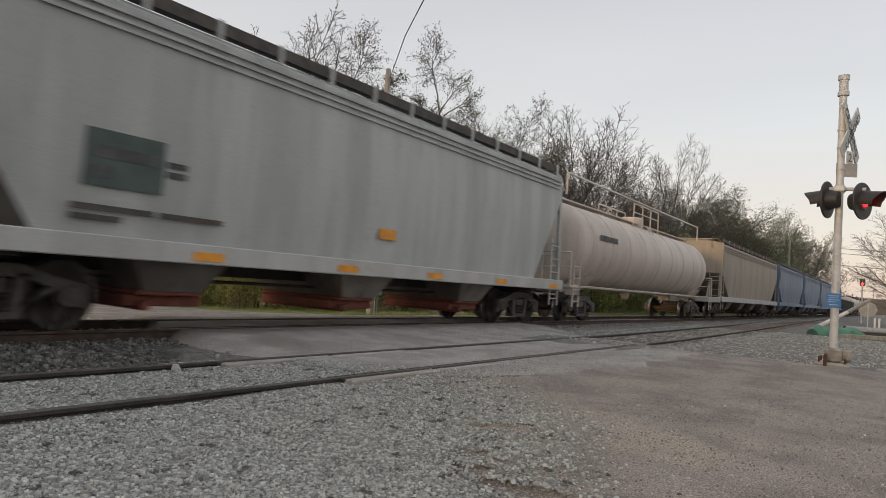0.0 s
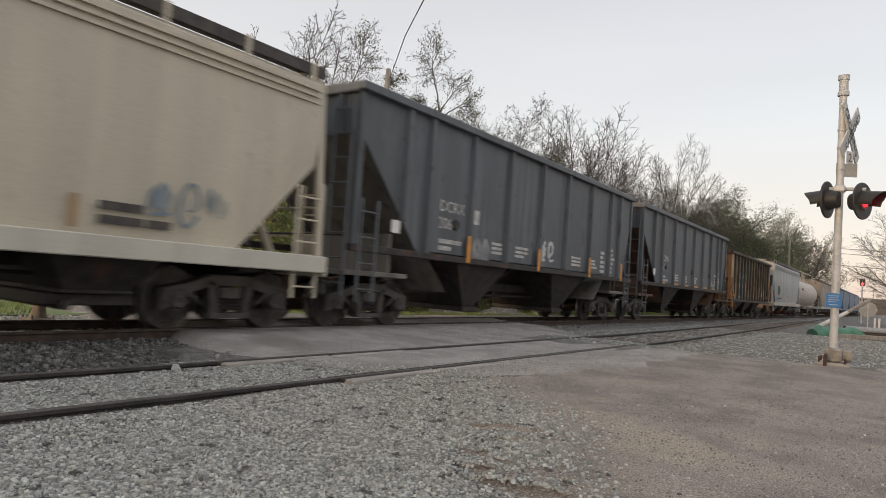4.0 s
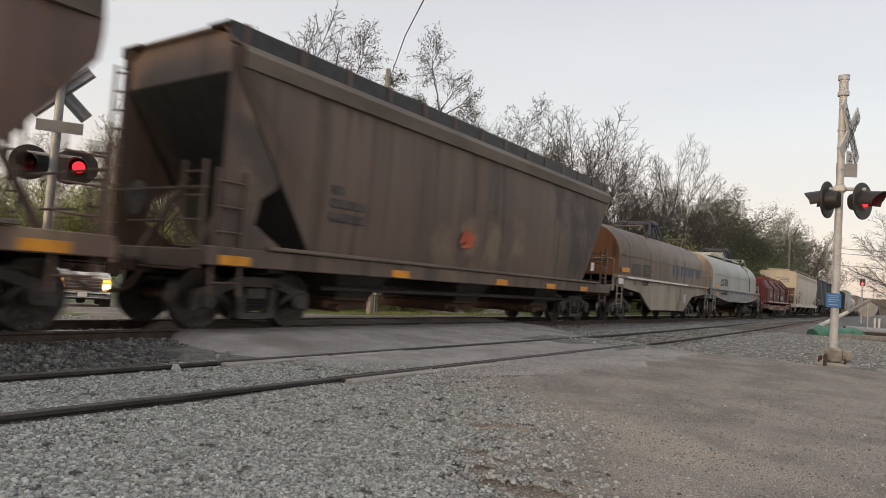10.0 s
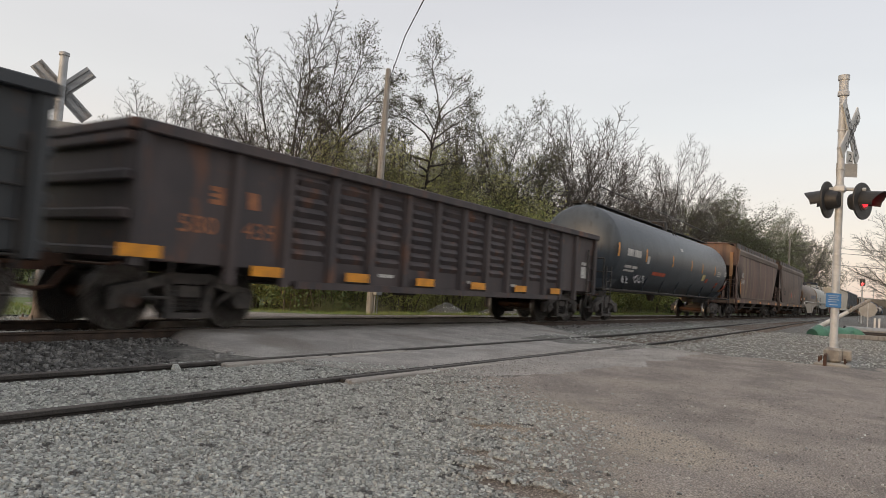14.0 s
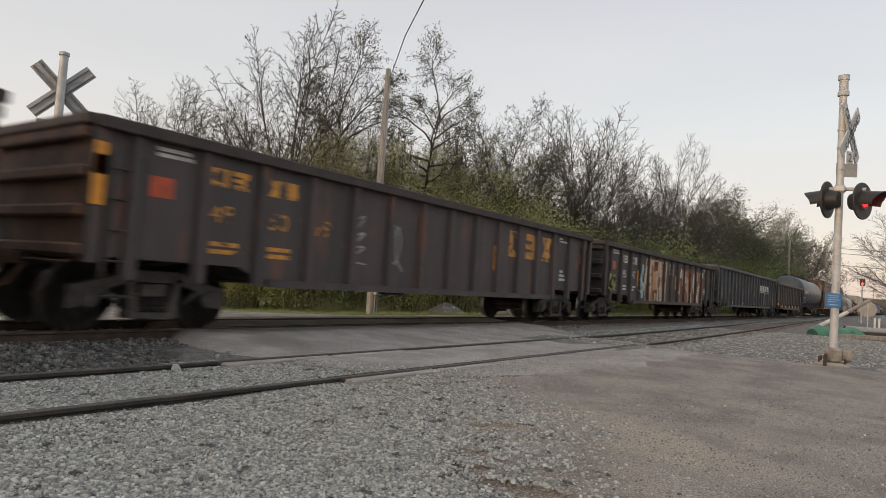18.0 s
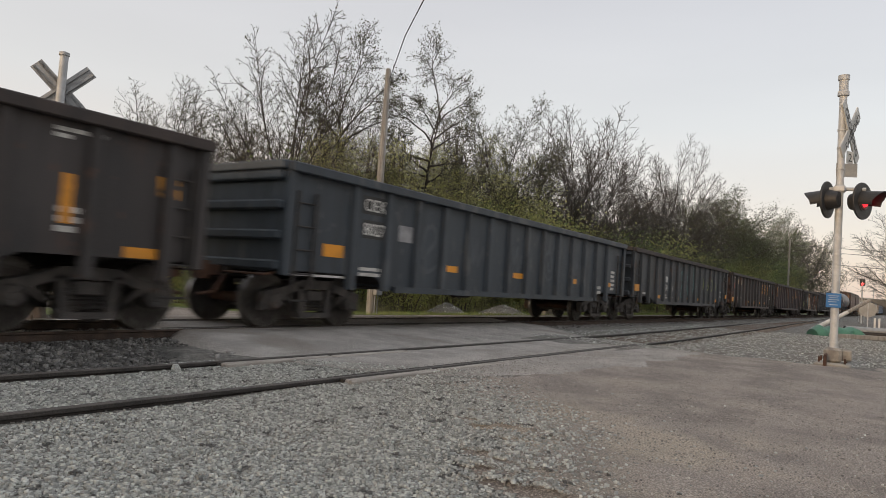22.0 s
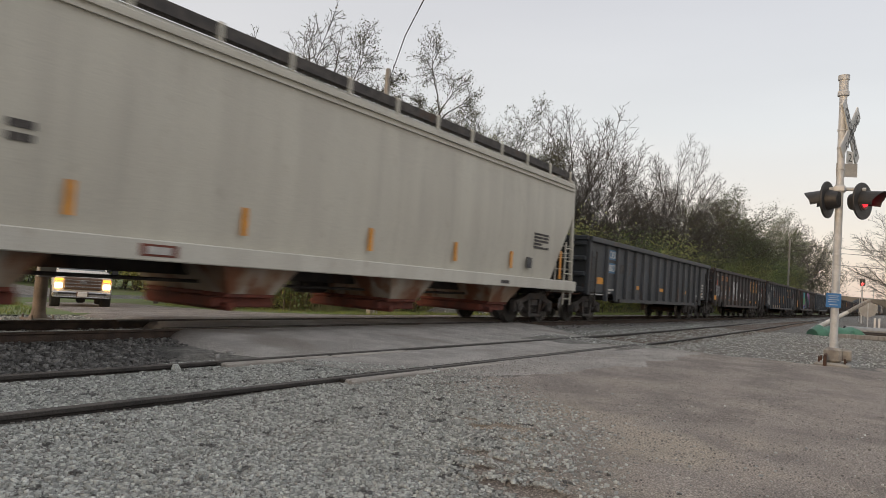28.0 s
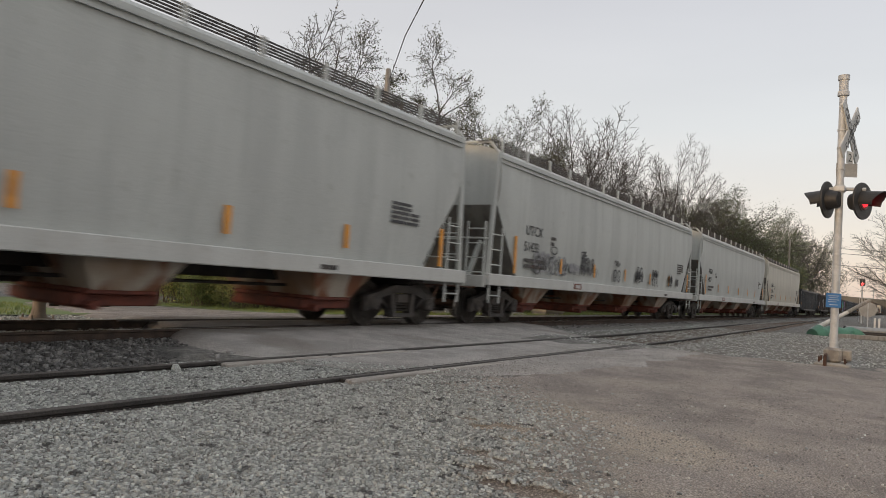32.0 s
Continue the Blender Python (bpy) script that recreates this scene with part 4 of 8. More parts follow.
# ---- open coal hopper ----
def coal_hopper(label, rear, front, paint, slope_paint, ze=3.92, zb=1.16, ribs=9, cut=(2.0, 2.45), bays=3, bx=1.25, end_paint=None, rib_at=None, sill_paint=None, bay_at=None, front_cut=None, rib_paint=None):
    car, L = rolling("open_hopper", label, "freight car", rear, front)
    h, p = L / 2, SIDE - 0.1
    underframe(car, L, bx, (0.8, 1.05))
    cl, cz = cut
    fl, fz = front_cut or cut
    poly = [(-h + 0.15, ze), (-h + 0.15, cz), (-h + 0.15 + cl, zb), (h - 0.15 - fl, zb), (h - 0.15, fz), (h - 0.15, ze)]
    xs = [-h + 0.25 + cl * 0.9 + (2 * h - 0.5 - 1.8 * cl) * i / (ribs - 3) for i in range(ribs - 2)]
    xs = [-h + d for d in rib_at] if rib_at else [-h + 1.0] + xs + [h - 1.0]
    for k in (-1, 1):
        wall = part("side_wall", Shape().prism_y(poly, k * p, k * (p - 0.05)), paint, car)
        for x in xs:
            low = max(zb, cz - (x + h - 0.15) * (cz - zb) / cl, fz - (h - 0.15 - x) * (fz - zb) / fl)
            part("rib", Shape().loft([[(x - 0.08, k * p, low), (x + 0.08, k * p, low), (x + 0.05, k * SIDE, low), (x - 0.05, k * SIDE, low)],
                                      [(x - 0.08, k * p, ze), (x + 0.08, k * p, ze), (x + 0.05, k * SIDE, ze), (x - 0.05, k * SIDE, ze)]]), rib_paint or paint, wall)
        part("top_chord", Shape().block(-h, h, k * (SIDE - 0.04) - 0.08, k * (SIDE - 0.04) + 0.08, ze - 0.1, ze + 0.06), rib_paint or paint, car)
        part("side_sill", Shape().block(-h, h, k * (SIDE - 0.07) - 0.06, k * (SIDE - 0.07) + 0.06, zb - 0.12, zb + 0.02), sill_paint or paint, car)
    for d in (-1, 1):
        x = d * (h - 0.15)
        part("end_wall", Shape().box(min(x, x - d * 0.06), max(x, x - d * 0.06), -p, p, cz, ze), end_paint or paint, car)
        part("end_chord", Shape().block(min(x, x + d * 0.14), max(x, x + d * 0.14), -p, p, ze - 0.12, ze + 0.06), paint, car)
        part("slope_sheet", Shape().add([(x, -p, cz), (x, p, cz), (x - d * cl * 1.6, p, 0.75), (x - d * cl * 1.6, -p, 0.75)], [(0, 1, 2, 3)]), slope_paint, car)
        for y in (-1.0, -0.35, 0.35, 1.0):
            part("end_rib", Shape().block(min(x, x + d * 0.1), max(x, x + d * 0.1), y - 0.05, y + 0.05, cz, ze - 0.1), end_paint or paint, car)
        for k in (-1, 1):
            part("corner_post", Shape().block(x - 0.06, x + 0.06, k * (p - 0.02) - 0.07, k * (p - 0.02) + 0.07, zb - 0.1, ze), end_paint or paint, car)
        part("end_platform", Shape().block(min(d * h, d * (h - 1.8)), max(d * h, d * (h - 1.8)), -1.5, 1.5, 0.98, 1.08), slope_paint, car)
        part("end_bulkhead", Shape().box(min(x - d * 1.2, x - d * 1.26), max(x - d * 1.2, x - d * 1.26), -1.35, 1.35, 1.05, 1.85), slope_paint, car)
        ladder(car, d * h, -1.2, 0.6, ze - 0.2, end_paint or paint, "y", 0.45, 8)
        ladder(car, d * (h - 0.45), -SIDE + 0.02, 0.5, 2.4, end_paint or paint, "x", 0.45, 4)
        part("grab_iron", Shape().path([(d * (h + 0.02), -1.4, 1.7), (d * (h + 0.02), 1.4, 1.7)], 0.022), M_STEEL_DARK, car)
    span = 2 * h - 2 * bx - 2.0
    for xc in bay_at or [-span / 2 + span * (i + 0.5) / bays for i in range(bays)]:
        wd, low_w = (1.25, 0.27) if bay_at else (min(span / bays * 0.40, 1.25), 0.38)
        bay = part("hopper_bay", Shape().loft([[(xc - wd, -1.4, zb), (xc + wd, -1.4, zb), (xc + wd, 1.4, zb), (xc - wd, 1.4, zb)],
                                               [(xc - low_w, -1.0, 0.42), (xc + low_w, -1.0, 0.42), (xc + low_w, 1.0, 0.42), (xc - low_w, 1.0, 0.42)]]), M_STEEL_DARK, car)
        part("outlet_gate", Shape().block(xc - low_w - 0.06, xc + low_w + 0.06, -1.05, 1.05, 0.30, 0.42).tube((xc + 0.3, -1.12, 0.5), (xc + 0.3, 1.12, 0.5), 0.05, 8), M_STEEL_DARK, bay)
        part("cross_brace", Shape().bar((xc + wd + 0.25, -1.35, zb - 0.05), (xc + wd + 0.25, -0.3, 0.85), 0.12, 0.08), M_STEEL_DARK, car)
    part("floor_plate", Shape().box(-h + 2.5, h - 2.5, -p, p, zb, zb + 0.05), paint, car)
    return car, h, xs, -p


# ---- tank car ----
def tank_car(label, rear, front, paint, r=1.55, zc=2.64, rail=True, bx=2.0, dome_paint=None, band=0, long_rail=False, inset=0.55, cradle_paint=None):
    car, L = rolling("tank_car", label, "freight car", rear, front)
    h = L / 2
    cp = cradle_paint or M_STEEL_DARK
    for d in (-1, 1):
        bogie(car, d * (h - bx))
        coupler(car, d * h, d)
        part("stub_sill", Shape().block(min(d * h, d * (h - 3.4)), max(d * h, d * (h - 3.4)), -0.3, 0.3, 0.84, 1.12), cp, car)
        part("end_platform", Shape().block(min(d * h, d * (h - 0.8)), max(d * h, d * (h - 0.8)), -1.5, 1.5, 1.08, 1.16), cp, car)
        part("saddle", Shape().prism_x([(-1.3, 1.5), (-0.9, 1.05), (0.9, 1.05), (1.3, 1.5)], d * (h - bx) - 0.35, d * (h - bx) + 0.35), paint, car)
        part("end_rail", Shape().path([(d * (h - 0.1), -1.45, 1.15), (d * (h - 0.1), -1.45, 2.15), (d * (h - 0.1), 1.45, 2.15), (d * (h - 0.1), 1.45, 1.15)], 0.03), cp, car)
        part("grab_iron", Shape().path([(d * (h - 0.05), -1.45, 1.7), (d * (h - 0.05), 1.45, 1.7)], 0.02), cp, car)
        ladder(car, d * (h - 0.45), -1.5, 0.5, 1.9, cp, "x", 0.45, 4)
    s = Shape()
    s.smooth = True
    e = h - inset
    prof = [(-e, 0.05)] + [(-e + 0.55 - 0.55 * math.cos(a), r * math.sin(a)) for a in [math.pi / 2 * i / 7 for i in range(1, 8)]]
    prof = prof + [(-x, q) for x, q in prof[::-1]]
    s.lathe_x(prof, 0, zc, 48)
    shell = part("shell", s, paint, car)
    for i in range(band):
        x = -e + 1.2 + (2 * e - 2.4) * i / max(band - 1, 1)
        q = Shape()
        q.smooth = True
        q.lathe_x([(x - 0.03, r), (x - 0.03, r + 0.012), (x + 0.03, r + 0.012), (x + 0.03, r)], 0, zc, 48)
        part("weld_band", q, paint, shell)
    q = Shape()
    q.smooth = True
    q.lathe_z([(zc + r - 0.1, 0.5), (zc + r + 0.32, 0.5), (zc + r + 0.38, 0.42), (zc + r + 0.38, 0.05)], 0.3, 0, 20)
    part("manway", q, dome_paint or M_STEEL_DARK, car)
    part("running_board", Shape().box(-e + 0.5, e - 0.5, -0.42, -0.12, zc + r + 0.06, zc + r + 0.11).box(-e + 0.5, e - 0.5, 0.12, 0.42, zc + r + 0.06, zc + r + 0.11), dome_paint or M_STEEL_DARK, car)
    if rail:
        w = 1.6
        for k in (-1, 1):
            g = part("guard_rail", Shape().path([(-w, k * 0.75, zc + r + 0.75), (w, k * 0.75, zc + r + 0.75)], 0.028).path([(-w, k * 0.75, zc + r + 0.4), (w, k * 0.75, zc + r + 0.4)], 0.02), dome_paint or M_STEEL_DARK, car)
            for i in range(4):
                x = -w + 2 * w * i / 3
                part("post", Shape().tube((x, k * 0.75, zc + r - 0.2), (x, k * 0.75, zc + r + 0.75), 0.025), dome_paint or M_STEEL_DARK, g)
    if long_rail:
        g = part("safety_rail", Shape().path([(-e + 0.6, -0.45, zc + r + 0.72), (e - 0.6, -0.45, zc + r + 0.68)], 0.024), M_STEEL_DARK, car)
        for x in (-e + 0.6, -e / 2, 0, e / 2, e - 0.6):
            part("post", Shape().tube((x, -0.45, zc + r - 0.2), (x, -0.45, zc + r + 0.7), 0.02), M_FRAME, g)
    part("side_pipe", Shape().path([(-h + 1.0, -0.98, 1.14), (h - 1.0, -0.98, 1.14)], 0.045), cp, car)
    part("side_ladder", Shape().path([(0.1, -r + 0.02, zc), (0.1, -0.75, zc + r)], 0.02).path([(0.55, -r + 0.02, zc), (0.55, -0.75, zc + r)], 0.02), cp, car)
    s = Shape()
    s.smooth = True
    s.lathe_z([(zc - r - 0.28, 0.12), (zc - r - 0.05, 0.2), (zc - r + 0.1, 0.2)], 0, 0, 12)
    part("bottom_valve", s, cp, car)
    return car, h, r, zc


# ---- coil car ----
def coil_car(label, rear, front, paint, hood_paint, end_hood=None, belly=0.5, hood_top=3.55, angular=False, bx=1.95, z1=1.52, beam_top=None, reach=0.75, band_paint=None):
    car, L = rolling("coil_car", label, "freight car", rear, front)
    h = L / 2
    underframe(car, L, bx)
    top = beam_top or z1
    for k in (-1, 1):
        part("side_beam", Shape().prism_y([(-h, top), (-h, top - 0.3), (-h + 2.8, min(1.1, top - 0.25)), (-h + 4.2, belly), (h - 4.2, belly), (h - 2.8, min(1.1, top - 0.25)), (h, top - 0.3), (h, top)], k * (SIDE - 0.12), k * (SIDE - 0.2)), paint, car)
        part("top_flange", Shape().block(-h, h, k * (SIDE - 0.1) - 0.1, k * (SIDE - 0.1) + 0.1, z1 - 0.04, z1 + 0.06), paint, car)
    part("deck", Shape().box(-h, h, -1.42, 1.42, top - 0.25, top - 0.16), M_STEEL_DARK, car)
    a = h - reach
    if angular:
        prof = [(-1.42, z1 + 0.06), (-1.42, z1 + 1.05), (-1.05, hood_top), (1.05, hood_top), (1.42, z1 + 1.05), (1.42, z1 + 0.06)]
    else:
        prof = [(-1.46, z1 + 0.06), (-1.46, z1 + 0.85)] + [(-1.46 * math.cos(t), z1 + 0.85 + (hood_top - z1 - 0.85) * math.sin(t)) for t in [math.pi * i / 14 for i in range(1, 14)]] + [(1.46, z1 + 0.85), (1.46, z1 + 0.06)]
    mid = [(0.92 * y, z1 + 0.06 + (z - z1 - 0.06) * 0.97) for y, z in prof]
    nose = [(0.95 * y, z1 + 0.06 + (z - z1 - 0.06) * 0.2) for y, z in prof] if angular else mid
    s = Shape()
    s.smooth = not angular
    slope = 0.3 if angular else 0.22
    b = h - 1.0 if angular else a                  # where the hood ends in front
    s.loft([[(-a, y, z) for y, z in mid], [(-a + slope, y, z) for y, z in prof], [(b - slope * (3.0 if angular else 1.0), y, z) for y, z in prof], [(b, y, z) for y, z in nose]], caps=False)
    hood = part("hood", s, hood_paint, car)
    for d in (-1, 1):
        part("hood_end", Shape().add([(-a if d < 0 else b, y, z) for y, z in (mid if d < 0 else nose)], [tuple(range(len(mid)))[::-d]]), end_hood or hood_paint, hood)
    for i in range(9 if not angular else 5):
        x = -a + 0.9 + (a + b - 1.8 - (0.9 if angular else 0)) * i / (8 if not angular else 4)
        out = [(y * 1.012, z + 0.012) for y, z in prof]
        q = Shape()
        q.loft([[(x - 0.04, y, z) for y, z in out], [(x + 0.04, y, z) for y, z in out]], caps=False, closed=False)
        part("seam_band", q, band_paint or hood_paint, hood)
    for k in (-1, 1):
        part("hood_lip", Shape().box(-a + 0.1, a - 0.1, k * 1.47 - 0.015, k * 1.47 + 0.015, z1 + 0.80, z1 + 0.84), hood_paint, hood)
    for x in (-a * 0.42, a * 0.62):
        part("stacking_bracket", Shape().path([(x - 0.35, -0.95, hood_top - 0.05), (x, -1.0, hood_top + 0.18), (x + 0.3, -1.1, hood_top - 0.3)], 0.035).path([(x, -1.0, hood_top + 0.18), (x, 1.0, hood_top + 0.18)], 0.035).path([(x - 0.35, 0.95, hood_top - 0.05), (x, 1.0, hood_top + 0.18), (x + 0.3, 1.1, hood_top - 0.3)], 0.035), hood_paint, hood)
    if not band_paint:
        part("lifting_bracket", Shape().prism_x([(-0.75, hood_top - 0.1), (-0.62, hood_top + 0.24), (-0.25, hood_top + 0.34), (0.25, hood_top + 0.34), (0.62, hood_top + 0.24), (0.75, hood_top - 0.1), (0.55, hood_top - 0.1), (0.45, hood_top + 0.16), (-0.45, hood_top + 0.16), (-0.55, hood_top - 0.1)], -0.14, 0.14), hood_paint, hood)
    for d in (-1, 1):
        part("end_platform", Shape().block(min(d * h, d * (h + 0.25)), max(d * h, d * (h + 0.25)), -1.5, 1.5, 1.1, 1.3), paint, car)
        part("end_rail", Shape().path([(d * (h + 0.05), -1.45, 1.3), (d * (h + 0.05), -1.45, 2.2), (d * (h + 0.05), 1.45, 2.2), (d * (h + 0.05), 1.45, 1.3)], 0.03), paint, car)
        ladder(car, d * (h - 0.35), -SIDE + 0.04, 0.5, 1.5, paint, "x", 0.5, 3)
    s = Shape()
    s.smooth = True
    s.lathe_x([(-h - 0.12, 0.05), (-h - 0.1, 0.26), (-h - 0.06, 0.26), (-h - 0.04, 0.05)], 0.6, 2.3, 18)
    part("brake_wheel", s, M_STEEL_DARK, car)
    return car, h, z1
# ---- the cars, from the head of the train backwards ----
P_GREY = car_paint("light_grey_car_paint", (0.447, 0.472, 0.465), (0.348, 0.366, 0.360), (0.20, 0.17, 0.14), (0.66, 0.85))
P_GREY_SILL = car_paint("pale_grey_sill_paint", (0.46, 0.47, 0.46), (0.38, 0.385, 0.37), (0.16, 0.10, 0.06), (0.66, 0.8))
P_CREAM = car_paint("cream_car_paint", (0.598, 0.540, 0.425), (0.517, 0.471, 0.380), (0.25, 0.16, 0.10), (0.68, 0.85))
P_OFFWHITE = car_paint("warm_white_car_paint", (0.582, 0.560, 0.482), (0.515, 0.493, 0.426), (0.33, 0.29, 0.22), (0.68, 0.86))
P_COOLWHITE = car_paint("cool_white_car_paint", (0.502, 0.524, 0.502), (0.439, 0.456, 0.439), (0.24, 0.22, 0.19), (0.68, 0.86))
P_WHITE_SILL = car_paint("white_sill_paint", (0.60, 0.585, 0.52), (0.54, 0.52, 0.46), (0.3, 0.22, 0.15), (0.7, 0.85))
# grey slope and bay steel, darkened so the undercut's shade is in its colour
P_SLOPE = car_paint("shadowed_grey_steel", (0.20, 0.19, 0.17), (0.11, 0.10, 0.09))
P_BAY_RUST = car_paint("rusting_bay_steel", (0.46, 0.42, 0.36), (0.30, 0.20, 0.13), (0.22, 0.09, 0.045), (0.48, 0.6))
P_GATE_RED = mat("red_oxide_gate", (0.20, 0.055, 0.035), (0.12, 0.04, 0.03), 5, 0.8, 0.2)
P_TANK_WHITE = car_paint("stained_white_tank_paint", (0.56, 0.50, 0.45), (0.48, 0.42, 0.37), (0.26, 0.18, 0.13), (0.62, 0.8))
P_TAN = car_paint("tan_car_paint", (0.33, 0.29, 0.24), (0.26, 0.23, 0.19))
P_BLUE = car_paint("faded_blue_car_paint", (0.16, 0.22, 0.31), (0.12, 0.165, 0.23), (0.1, 0.1, 0.1))
P_RUSTY = mat("rust_and_olive_car_paint", (0.215, 0.165, 0.072), (0.115, 0.10, 0.053), 1.1, 0.65, 0.12, 45, 0, (1, 1, 0.3), (0.13, 0.045, 0.022), 1.3, (0.5, 0.66), (1, 1, 0.5),
              wear=(((0.03, 0.024, 0.02), 3.5, (0.5, 0.66), (1, 1, 0.06), 0.65), ((0.09, 0.028, 0.02), 0.8, (0.55, 0.66), (1, 1, 0.9), 0.7), ((0.035, 0.03, 0.028), 1.1, (0.6, 0.7), (1, 1, 1.2), 0.7)))
# rust of the ends, with the low sun's orange light put into the colour
P_RUSTY_END = mat("sunlit_rust_end", (0.52, 0.30, 0.14), (0.32, 0.15, 0.07), 1.6, 0.65, 0.12, 45, 0, (1, 1, 0.3), (0.10, 0.05, 0.03), 2.0, (0.52, 0.7), (1, 1, 0.4))
P_BLACK = car_paint("blue_black_car_paint", (0.117, 0.131, 0.147), (0.087, 0.097, 0.107), (0.050, 0.046, 0.042), (0.6, 0.8))
P_RED = car_paint("oxide_red_car_paint", (0.135, 0.020, 0.018), (0.085, 0.014, 0.014), (0.035, 0.010, 0.009), (0.55, 0.75))
P_NS_WHITE = car_paint("grey_white_hood_paint", (0.47, 0.475, 0.44), (0.37, 0.378, 0.35), (0.25, 0.16, 0.1), (0.66, 0.82))
P_NS_END = car_paint("dusty_tan_hood_end", (0.48, 0.37, 0.28), (0.38, 0.29, 0.22), (0.2, 0.12, 0.08), (0.62, 0.8))
P_NS_FRAME = car_paint("weathered_grey_frame_paint", (0.31, 0.318, 0.29), (0.225, 0.23, 0.21), (0.12, 0.08, 0.055), (0.58, 0.75))
P_NS_FRAME_TAN = car_paint("dusty_tan_frame_paint", (0.36, 0.32, 0.26), (0.25, 0.215, 0.17), (0.13, 0.075, 0.05), (0.56, 0.74))
P_NS_BROWN = car_paint("rusty_brown_hood_paint", (0.178, 0.134, 0.104), (0.125, 0.098, 0.079), (0.20, 0.11, 0.07), (0.54, 0.72))
P_NS_BROWN_END = car_paint("orange_rust_hood_end", (0.36, 0.155, 0.065), (0.26, 0.11, 0.05), (0.14, 0.07, 0.04), (0.6, 0.78))
P_BROWN_DARK = mat("dark_brown_car_paint", (0.155, 0.105, 0.080), (0.098, 0.067, 0.055), 0.9, 0.6, 0.1, 45, 0, (1, 1, 0.08), (0.135, 0.086, 0.056), 0.7, (0.52, 0.70), (1, 1, 0.1),
                   wear=(((0.022, 0.018, 0.018), 3.0, (0.5, 0.68), (1, 1, 0.05), 0.6), ((0.17, 0.075, 0.04), 6.0, (0.64, 0.72), (1, 1, 0.4), 0.6)),
                   blotch=[((x_, -1.6, z_), r_, (0.034, 0.026, 0.024)) for x_, z_, r_ in ((6.4, 3.2, 1.3), (5.2, 2.0, 1.0), (4.0, 3.6, 1.0))] +
                   [((x_, -1.6, 1.9 + 0.1 * x_), 0.55, (0.23, 0.165, 0.11)) for x_ in (-1.9, -0.9, 0.1, 1.2)])
P_BROWN = mat("rust_brown_car_paint", (0.165, 0.098, 0.076), (0.105, 0.064, 0.054), 1.1, 0.6, 0.1, 45, 0, (1, 1, 0.08), (0.27, 0.19, 0.125), 0.9, (0.48, 0.68), (1, 1, 0.05),
              wear=(((0.035, 0.025, 0.022), 2.6, (0.54, 0.7), (1, 1, 0.05), 0.6), ((0.22, 0.09, 0.045), 6.0, (0.62, 0.7), (1, 1, 0.4), 0.6)),
              blotch=[((-6.6, -1.6, 2.6), 0.9, (0.05, 0.042, 0.038)), ((-6.9, -1.6, 1.6), 0.7, (0.06, 0.045, 0.038))])
P_TANK_BLACK = car_paint("blue_black_tank_paint", (0.060, 0.074, 0.090), (0.047, 0.058, 0.071), (0.040, 0.043, 0.047), (0.6, 0.8), 0.42)
P_GON_RUST = car_paint("maroon_rust_gondola_paint", (0.074, 0.058, 0.058), (0.050, 0.043, 0.047), (0.135, 0.066, 0.043), (0.56, 0.70), 0.65)
P_GON_BLACK = car_paint("worn_black_gondola_paint", (0.047, 0.055, 0.066), (0.032, 0.037, 0.045), (0.078, 0.048, 0.037), (0.59, 0.72), 0.6)
P_GON_BROWN = car_paint("brown_black_gondola_paint", (0.046, 0.039, 0.038), (0.030, 0.028, 0.029), (0.105, 0.050, 0.032), (0.56, 0.70), 0.62)
P_GON_BLUE = car_paint("dark_blue_gondola_paint", (0.042, 0.055, 0.070), (0.031, 0.040, 0.051), (0.078, 0.085, 0.092), (0.56, 0.66), 0.55)
P_GON_GREY = car_paint("charcoal_gondola_paint", (0.046, 0.052, 0.061), (0.034, 0.039, 0.044), (0.078, 0.048, 0.037), (0.59, 0.72), 0.55)
P_RIM = mat("rusty_rim", (0.060, 0.046, 0.042), (0.038, 0.032, 0.031), 3, 0.75, 0.25)
P_END_RUST = mat("rust_stained_end", (0.17, 0.085, 0.05), (0.075, 0.045, 0.035), 2.5, 0.75, 0.2, c=(0.04, 0.03, 0.03), c_scale=1.2)
G_WHITE, G_PINK, G_TEAL = mat("spray_white", (0.66, 0.66, 0.66), None, 4, 0.6), mat("spray_pink", (0.50, 0.22, 0.46), (0.38, 0.2, 0.45), 3, 0.6), mat("spray_teal", (0.12, 0.48, 0.47), (0.1, 0.34, 0.46), 3, 0.6)
G_GREEN, G_BLUE = mat("spray_green", (0.2, 0.5, 0.26), None, 3, 0.6), mat("spray_blue", (0.12, 0.2, 0.48), (0.2, 0.3, 0.52), 3, 0.6)
G_BROWN, G_BONE = mat("spray_brown", (0.24, 0.10, 0.045), (0.14, 0.06, 0.035), 4, 0.7), mat("spray_bone", (0.62, 0.50, 0.36), (0.46, 0.36, 0.26), 4, 0.7)
G_RUST = mat("spray_rust", (0.42, 0.15, 0.05), (0.28, 0.10, 0.04), 4, 0.7)
G_GREY, G_LIME = mat("spray_grey", (0.34, 0.34, 0.35), (0.22, 0.22, 0.23), 4, 0.7), mat("spray_lime", (0.30, 0.34, 0.13), None, 4, 0.7)
G_AQUA = mat("spray_aqua", (0.20, 0.40, 0.38), (0.14, 0.28, 0.28), 4, 0.7)
G_PALE = mat("spray_pale_blue", (0.34, 0.52, 0.57), None, 4, 0.7)
SMOOTH_SIDE = -SIDE - 0.004

